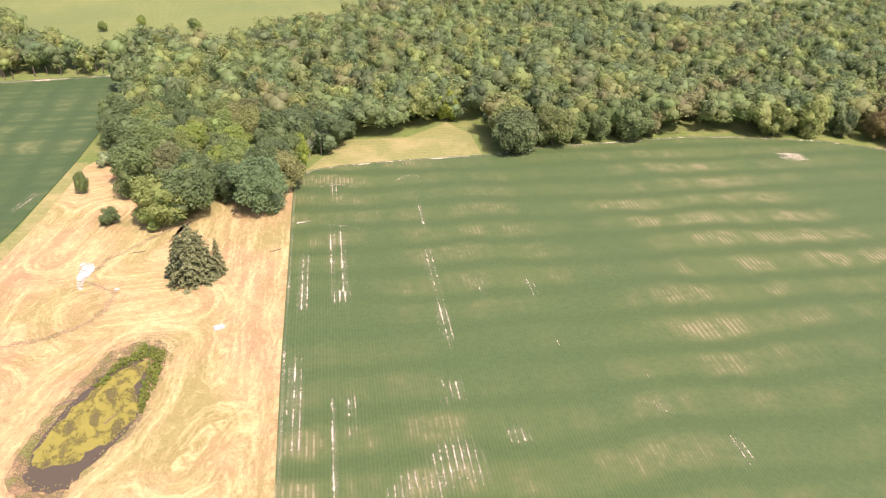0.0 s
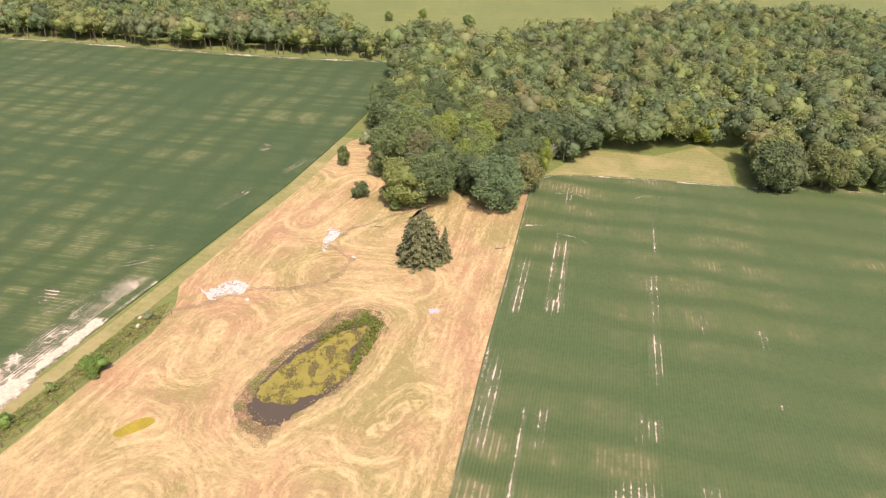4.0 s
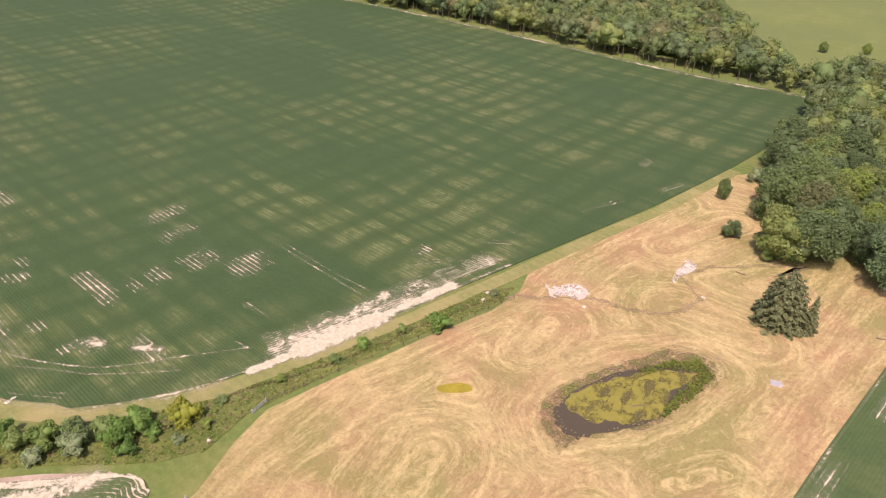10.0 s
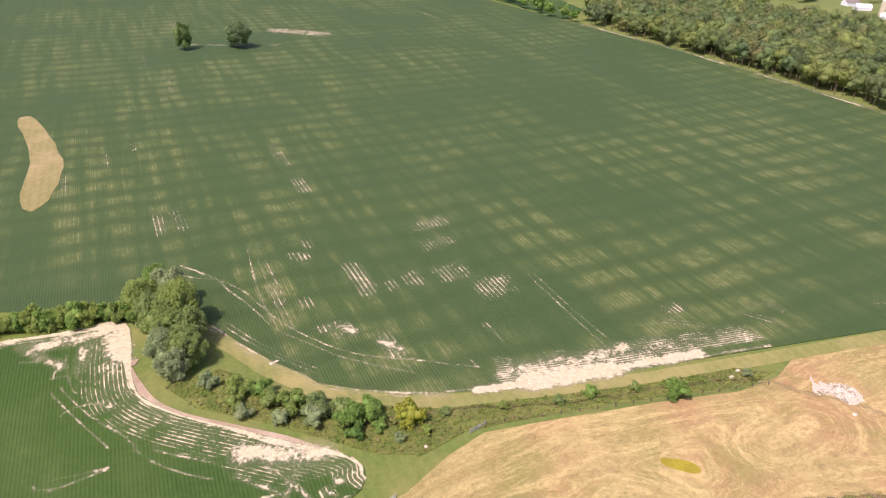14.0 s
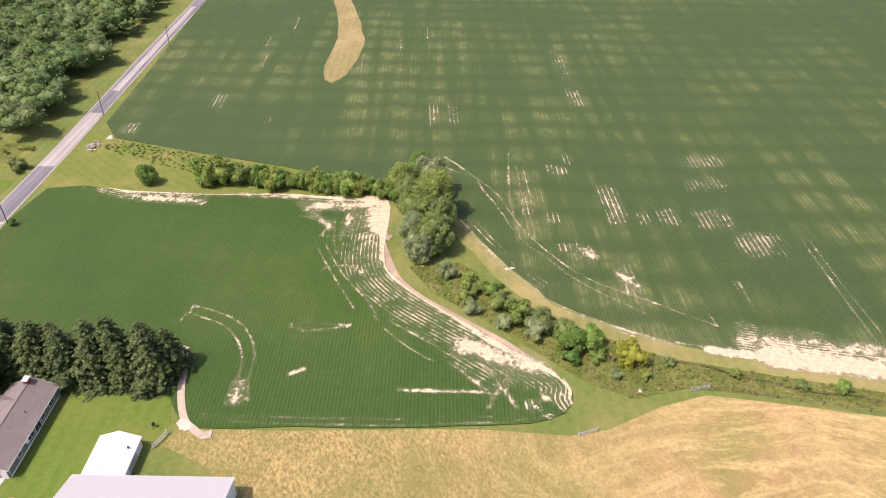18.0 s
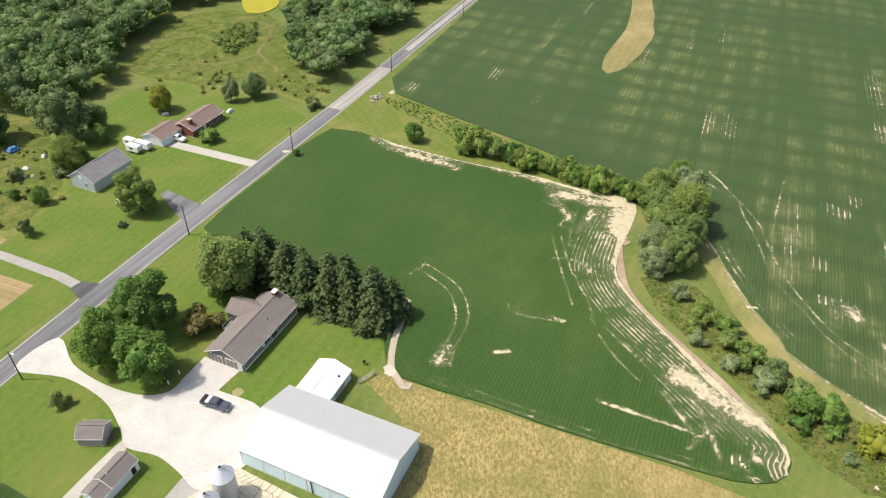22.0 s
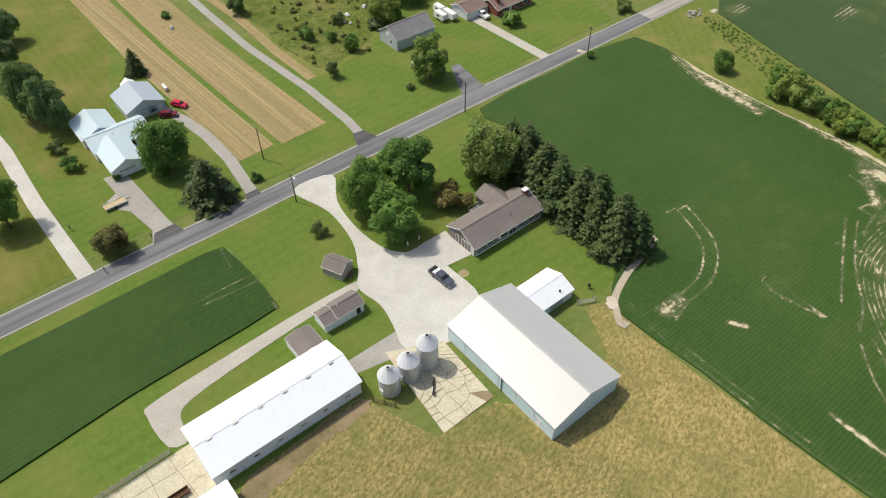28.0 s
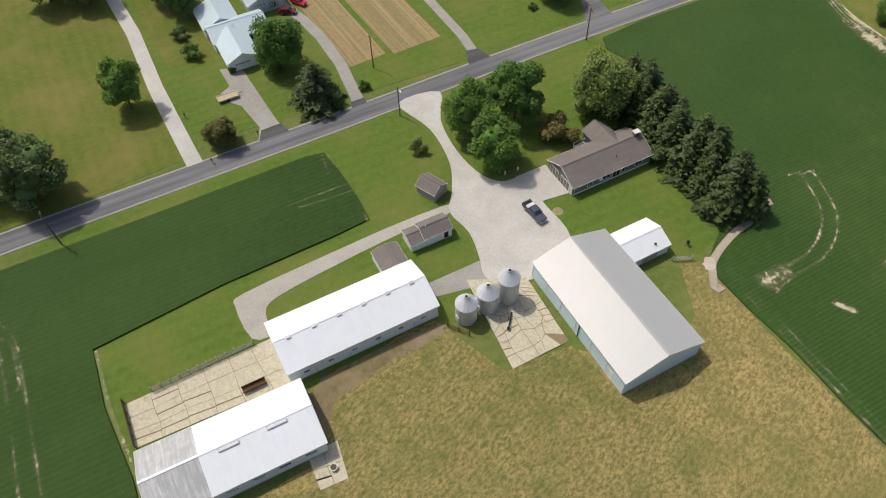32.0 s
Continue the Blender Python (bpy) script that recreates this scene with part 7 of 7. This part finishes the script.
def pickup(x, y, turn, paint, label, cover=None):
    t = thing("pickup_truck", pose(x, y, 0.15, 0, 0, turn), label, "pickup truck")
    part("body", shell([(-2.9, 0.45), (2.85, 0.45), (2.95, 0.75), (2.85, 1.08), (1.5, 1.2), (-2.9, 1.2)], -0.97, 0.97), paint, t)
    part("cabin", shell([(-0.9, 1.15), (1.45, 1.15), (0.75, 1.82), (-0.75, 1.85)], -0.88, 0.88, 0.14), paint, t)
    part("windscreen", prism([(1.36, -0.72, 1.26), (1.36, 0.72, 1.26), (0.84, 0.62, 1.78), (0.84, -0.62, 1.78)], 0.03), GLASS, t)
    part("rear_window", prism([(-0.93, -0.68, 1.3), (-0.93, 0.68, 1.3), (-0.82, 0.6, 1.74), (-0.82, -0.6, 1.74)], 0.03), GLASS, t)
    for s_ in (-1, 1):
        part("side_window", box(-0.65, 0.8, s_ * 0.845 - 0.02, s_ * 0.845 + 0.02, 1.3, 1.68), GLASS, t)
        part("headlight", box(2.86, 2.93, s_ * 0.75 - 0.15, s_ * 0.75 + 0.15, 0.75, 0.95), WHITE, t)
        part("tail_light", box(-2.95, -2.88, s_ * 0.85 - 0.08, s_ * 0.85 + 0.08, 0.8, 1.1), CAR_RED, t)
        part("mirror", box(0.95, 1.1, s_ * 1.0 - 0.1, s_ * 1.0 + 0.1, 1.2, 1.38), DARK, t)
        part("bed_rail", box(-2.85, -0.95, s_ * 0.9 - 0.05, s_ * 0.9 + 0.05, 1.2, 1.28), DARK, t)
    part("bed_floor", box(-2.75, -1.0, -0.78, 0.78, 1.2, 1.225), DARK, t)
    part("tool_box", box(-1.75, -0.98, -0.85, 0.85, 1.22, 1.5, 0.03), cover or GALV_BRIGHT, t)
    part("bumper", box(2.9, 3.02, -0.9, 0.9, 0.45, 0.68, 0.03), GALV, t)
    part("bumper", box(-3.02, -2.9, -0.9, 0.9, 0.45, 0.65, 0.03), GALV, t)
    wheels(t, (1.85, -1.8), 0.85)


def car(x, y, turn, paint, label, kind="car", z=0.15):
    t = thing(kind, pose(x, y, z, 0, 0, turn), label, "car")
    part("body", shell([(-2.2, 0.35), (2.2, 0.35), (2.3, 0.65), (2.1, 0.92), (-2.2, 1.0), (-2.3, 0.6)], -0.9, 0.9), paint, t)
    part("cabin", shell([(-1.95, 0.95), (1.2, 0.92), (0.55, 1.48), (-1.6, 1.5)], -0.82, 0.82, 0.16), paint, t)
    part("windscreen", prism([(1.12, -0.65, 1.02), (1.12, 0.65, 1.02), (0.64, 0.55, 1.44), (0.64, -0.55, 1.44)], 0.03), GLASS, t)
    for s_ in (-1, 1):
        part("side_window", box(-1.5, 0.6, s_ * 0.76 - 0.02, s_ * 0.76 + 0.02, 1.08, 1.36), GLASS, t)
        part("headlight", box(2.2, 2.3, s_ * 0.65 - 0.14, s_ * 0.65 + 0.14, 0.65, 0.8), WHITE, t)
    wheels(t, (1.4, -1.4), 0.8, 0.33)


pickup(-54.0, -80.3, 105, CAR_DARK, "dark grey-blue pickup truck with a silver toolbox in its bed")
car(-22.3, -167.0, 130, CAR_RED, "bright red car on the lawn")
car(-18.8, -163.8, 160, CAR_MAROON, "maroon car parked by the house")
pickup(-116.2, -170.8, 100, WHITE, "white pickup truck on a drive")
pickup(33, -193, 30, CAR_MAROON, "maroon pickup truck under trees")


def camper(x, y, turn, length, label):
    t = thing("camper_trailer", pose(x, y, 0.1, 0, 0, turn), label, "camper trailer", "parked campers")
    part("shell", shell([(-length / 2, 0.5), (length / 2 - 0.5, 0.5), (length / 2, 1.3), (length / 2 - 0.4, 2.3), (-length / 2 + 0.2, 2.4), (-length / 2, 1.8)], -1.05, 1.05, 0.1), WHITE, t)
    for s_ in (-1, 1):
        part("window", box(-0.8, 0.4, s_ * 1.03 - 0.03, s_ * 1.03 + 0.03, 1.3, 1.8), GLASS, t)
        part("wheel", rod((-0.3, s_ * 0.95 - 0.1, 0.35), (-0.3, s_ * 0.95 + 0.1, 0.35), 0.34, 0.34, 12), RUBBER, t)
    part("tow_bar", rod((length / 2 - 0.2, 0, 0.5), (length / 2 + 1.0, 0, 0.5), 0.05), DARK, t)


camper(-104.2, -175.2, 100, 5.0, "white camper trailer parked beside the house")
camper(-107.0, -174.6, 100, 5.6, "white camper trailer with a rounded roof")
camper(-106.0, -179.6, 100, 4.2, "small white camper trailer behind the house")
TR = thing("flat_trailer", pose(-0.6, -134.6, 0.12, 0, 0, -168), "flat wooden-decked trailer on gravel", "trailer")
part("deck", box(-2.6, 2.2, -1.0, 1.0, 0.55, 0.68), plain("pale_deck_planks", (0.5, 0.4, 0.25), 0.8), TR)
for s_ in (-1, 1):
    part("side_rail", box(-2.6, 2.2, s_ * 1.02 - 0.04, s_ * 1.02 + 0.04, 0.5, 0.85), WHITE, TR)
    part("wheel", rod((-0.4, s_ * 1.1 - 0.1, 0.33), (-0.4, s_ * 1.1 + 0.1, 0.33), 0.33, 0.33, 12), RUBBER, TR)
part("tow_bar", rod((2.2, 0, 0.55), (3.4, 0, 0.5), 0.06), DARK, TR)

# ---- houses across the road ----
NH = gable("neighbour_garage", -4.6, -150.2, GRID + 90, 11.5, 7.4, 2.7, 4.4, SIDING, ROOF_BLUE, "white garage wing with pale metal roof", "house", 0.4)
o = opening("garage_door", NH, ("e", 5.82), 0.4, 0.25, 4.6, 2.2, WHITE, SIDING, 0.08, 1)
for k in range(6):
    part("door_light", box(5.9, 5.93, -2.1 + k * 0.62, -1.7 + k * 0.62, 1.7, 2.0), GLASS, NH)
NH2 = gable("neighbour_house", -5.6, -158.2, GRID, 13.6, 8.4, 2.7, 4.6, SIDING, ROOF_BLUE, "white house with a pale metal roof", "house", 0.4)
for x in (-4.5, -2.0):
    opening("window", NH2, ("n", 4.32), x, 1.0, 1.2, 1.2, WHITE, GLASS, 0.06, 2)
part("roof_pipe", rod((1.0, 1.5, 3.8), (1.0, 1.5, 4.6), 0.1), GALV, NH2)
# dark panel on the wall stands in for porch shade; no pane here
part("painted_porch_shade", box(-6.6, -3.2, 4.3, 4.36, 0.25, 2.4), GLASS, NH2)
NH3 = gable("neighbour_wing", -1.2, -165, GRID + 90, 9.5, 8.6, 2.7, 4.5, SIDING, ROOF_BLUE, "white house wing with pale metal roof", "house", 0.4)
opening("window", NH3, ("s", 4.42), 1.0, 1.0, 1.4, 1.2, WHITE, GLASS, 0.06, 2)
NB = gable("blue_workshop", -13.2, -171.6, GRID + 90, 10.5, 9.6, 3.0, 5.0, painted("pale_blue_siding", (0.5, 0.56, 0.62), (0.4, 0.45, 0.5), 0.25, 0.5), painted("blue_grey_roof", (0.42, 0.48, 0.56), (0.35, 0.4, 0.45), 0.3, 0.4), "pale blue workshop with blue-grey metal roof", "workshop", 0.35)
for y in (-3.4, -2.6, -1.8, -1.0):
    opening("window", NB, ("e", 5.32), y + 0.3, 2.2, 0.5, 0.45, WHITE, GLASS)
opening("window", NB, ("e", 5.32), 1.4, 1.0, 1.4, 1.2, DARK, GLASS, 0.06, 2)
opening("door", NB, ("e", 5.32), 3.6, 0.25, 1.0, 2.0, WHITE, WHITE)
NB2 = gable("workshop_annex", -12.5, -179.5, GRID + 90, 4.0, 3.2, 2.4, 3.6, SIDING, ROOF_WHITE, "small pale annex behind the workshop", "shed", 0.2)
SEAT = thing("propane_tank", pose(-20.8, -176.8, 0.1, 0, 0, 100), "white propane tank on short legs", "tank")
part("tank", rod((-1.3, 0, 0.8), (1.3, 0, 0.8), 0.5, 0.5, 14), WHITE, SEAT)
for x in (-0.8, 0.8):
    part("leg", box(x - 0.1, x + 0.1, -0.4, 0.4, 0, 0.5), CONCRETE, SEAT)
part("valve_dome", rod((0, 0, 1.25), (0, 0, 1.45), 0.15), GALV, SEAT)
OB = gable("old_barn", -90.2, -170.2, GRID, 13.5, 8.6, 3.3, 6.0, painted("pale_grey_boards", (0.5, 0.54, 0.58), (0.35, 0.37, 0.4), 0.25, 0.7, 0, "X", 0.5), painted("old_grey_shingles", (0.24, 0.23, 0.24), (0.33, 0.32, 0.32), 0.15, 0.9, 0, "Y", 0.7), "pale old barn with worn grey roof", "barn", 0.3)
opening("window", OB, ("e", 6.87), 1.5, 1.4, 0.8, 0.9, WHITE, GLASS)
opening("loft_door", OB, ("e", 6.87), 0, 3.4, 0.9, 1.0, WHITE, SIDING)
FH = gable("far_garage", -114.6, -175.3, GRID, 9.0, 7.4, 2.5, 3.9, SIDING, SHINGLE_RED, "white garage wing with red-brown roof", "house", 0.4)
opening("garage_door", FH, ("n", 3.82), 1.0, 0.25, 4.4, 2.1, WHITE, SIDING)
FH2 = gable("far_ranch_house", -126.3, -173.2, GRID, 14.0, 7.6, 2.6, 4.2, BRICK, SHINGLE_RED, "brick ranch house with red-brown roof", "house", 0.5)
for x in (-4.5, -1.0, 4.2):
    opening("window", FH2, ("n", 3.92), x, 1.0, 1.5, 1.2, WHITE, GLASS, 0.06, 2)
opening("front_door", FH2, ("n", 3.92), 1.8, 0.25, 1.0, 2.0, WHITE, WHITE)
CH2 = part("chimney", box(4.6, 5.8, 1.2, 2.2, 2.8, 5.0), BRICK, FH2)
part("chimney_cap", box(4.5, 5.9, 1.1, 2.3, 5.0, 5.15), CONCRETE, CH2)

# ---- poles, mailboxes and yard things ----
def utility_pole(x, y, h, arm=True, lamp=False, label="weathered wooden utility pole with a crossarm"):
    t = thing("utility_pole", pose(x, y, 0, 0, 0, GRID), label, "utility pole", "utility poles")
    part("pole", rod((0, 0, -0.3), (0, 0, h), 0.16, 0.11), WOODPOLE, t)
    if arm:
        part("crossarm", box(-0.06, 0.06, -1.2, 1.2, h - 0.7, h - 0.55), WOODPOLE, t)
        for yy in (-1.1, 0, 1.1):
            part("insulator", rod((0, yy, h - 0.55), (0, yy, h - 0.35), 0.06), GALV, t)
    if lamp:
        l = part("lamp_arm", rod((0, 0, h - 0.6), (0, 1.2, h - 0.2), 0.04), GALV, t)
        part("lamp_head", box(-0.18, 0.18, 1.0, 1.6, h - 0.32, h - 0.12, 0.04), WHITE, l)
    return t


for x, y, h in ((-34.7, -134.8, 9), (-86.5, -128.6, 9), (-130.7, -136.2, 9), (-194.6, -149.8, 9), (-258.4, -161, 9), (35.1, -101.4, 9), (110, -87, 9), (-330, -177, 9)):
    utility_pole(x, y, h)
utility_pole(-36.4, -116.4, 8.0, False, True, "wooden pole with a yard lamp at the drive mouth")
for x, y in ((-5.4, -120.0), (9.5, -131.0), (5, -114.6)):
    MB = thing("mailbox", pose(x, y, 0.05, 0, 0, GRID), "small dark mailbox on a short post", "mailbox")
    part("post", box(-0.06, 0.06, -0.06, 0.06, 0, 1.0), WOODPOLE, MB)
    part("box", rod((0, -0.3, 1.12), (0, 0.3, 1.12), 0.16, 0.16, 10), DARK, MB)
for k, (x, y, w, d, h, m, lb) in enumerate(((-83.4, -204.8, 3.2, 2.2, 1.4, TARP, "heap under a blue tarpaulin"), (-86.7, -194, 1.6, 1.2, 1.0, WHITE, "white cabinet standing in rough grass"), (-78.8, -186.2, 0.9, 0.9, 0.8, WHITE, "white barrel standing in rough grass"),
                                            (-77.5, -188, 0.8, 0.8, 0.8, WHITE, "white barrel standing in rough grass"), (-124.8, -188, 2.2, 0.9, 0.8, WHITE, "pale picnic bench on the lawn"), (-138.4, -172.6, 2.6, 1.2, 1.0, WHITE, "white boat hull on the lawn"),
                                            (-85.2, -155.5, 2.4, 1.6, 1.1, WHITE, "white garden tractor with trailer"), (-30, -209.9, 1.6, 1.0, 1.0, GALV, "grey yard cart on mown ground"), (-80, -192, 2, 1.2, 0.7, WHITE, "pale boards on rough grass"))):
    t = thing("yard_item", pose(x, y, 0.05, 0, 0, k * 37), lb, "yard item")
    part("base", box(-w / 2, w / 2, -d / 2, d / 2, 0, h * 0.55, 0.12), m, t)
    part("top", shell([(-w * 0.42, h * 0.5), (w * 0.42, h * 0.5), (w * 0.25, h), (-w * 0.3, h * 0.95)], -d * 0.42, d * 0.42, d * 0.1), m, t)
for x, y in ((-52.3, -92.2), (-55.2, -92.6)):
    t = thing("garden_ornament", pose(x, y, 0.05), "small pale garden ornament under the maple", "ornament")
    part("base", rod((0, 0, 0), (0, 0, 0.5), 0.2, 0.14), CONCRETE, t)
    part("finial", rod((0, 0, 0.5), (0, 0, 1.1), 0.2, 0.06), WHITE, t)
for x, y, rad in ((-130.5, -139, 1.4), (-181, -139, 1.6), (-107, 25, 0.6), (-141, -6, 0.8), (-98.5, 5, 0.8), (-141.5, -4.8, 0.8)):
    spoil(x, y, rad, int(x * 7))

# ---- far distance to the west and north ----
r = random.Random(77)
far_trees = [(-782 + r.uniform(-6, 6), -60 + k * 9 + r.uniform(-2, 2)) for k in range(13)] + [(-775, -88)]
far_trees += [(-700 + 1.25 * k * 10 + r.uniform(-3, 3), 192 + 3 * k + r.uniform(-4, 4)) for k in range(13)]
far_trees += [(-690 + r.uniform(-14, 14), 236 + r.uniform(-4, 4)) for k in range(2)]
far_trees += [(r.uniform(-700, -655), r.uniform(338, 360)) for k in range(5)]
far_trees += [(r.uniform(-760, -620), r.uniform(480, 760)) for k in range(70)] + [(r.uniform(-620, -540), r.uniform(560, 760)) for k in range(40)]
far_trees += [(r.uniform(-1500, -850), r.uniform(-500, 1400)) for k in range(260)] + [(-604, 440), (-612, 540), (-540, 540), (-548, 528), (-560, 545)]
forest("distant_trees", far_trees, LEAF_FARM, "scattered distant trees along the highway", (9, 15), 110, 1.8, 12)
for x, y, L_, W_, roof, lb in ((-688, 242, 16, 9, SHINGLE_RED, "distant house with red roof"), (-672, 330, 22, 12, ROOF_WHITE, "distant white farm shed"), (-655, 345, 18, 10, ROOF_WHITE, "distant white farm shed"), (-650, 330, 14, 9, ROOF_WHITE, "distant white farm house"),
                               (-606, 538, 14, 9, SHINGLE, "distant white house with dark roof"), (-582, 531, 14, 8, ROOF_WHITE, "distant white shed in grass"), (-534, 521, 20, 10, ROOF_WHITE, "distant low barn with white roof"), (-760, 380, 20, 12, SHINGLE_RED, "distant house with brown roof"),
                               (-690, 560, 16, 9, ROOF_WHITE, "distant white house among trees"), (-640, 640, 16, 9, ROOF_WHITE, "distant white house among trees"), (-590, 660, 16, 9, SHINGLE, "distant house among trees"), (-520, 640, 18, 10, SHINGLE, "distant house beside a lane"), (-790, 0, 14, 8, ROOF_WHITE, "distant house behind roadside trees"), (-870, 500, 18, 10, ROOF_WHITE, "distant white building")):
    gable("distant_house", x, y, GRID + (x * 7) % 90, L_, W_, 3.2, 5.6, SIDING, roof, lb + " near the highway", "house", 0.4, "distant houses")
SILO = thing("silo", pose(-540, 514, 0), "tall grey concrete silo beside a barn", "silo")
part("silo_wall", rod((0, 0, 0), (0, 0, 15), 2.4, 2.4, 20), CONCRETE, SILO)
part("silo_dome", rod((0, 0, 15), (0, 0, 16.5), 2.4, 0.6, 20), GALV, SILO)
sheet("distant_pond", smooth_ring([(-862, 240), (-835, 238), (-803, 252), (-808, 290), (-827, 330), (-850, 300)], 4), 0.2, plain("blue_pond", (0.06, 0.1, 0.2), 0.05), "distant blue pond", "water", 0.3)
ribbon("far_lane", [(-705, 215), (-780, 200), (-860, 160)], 5, 0.15, GRAVEL, "distant pale lane", "road", 0.3)
ribbon("far_lane", [(-716, 350), (-760, 400), (-740, 480), (-640, 520), (-560, 600), (-420, 640)], 5, 0.152, GRAVEL, "distant pale lane", "road", 0.3)
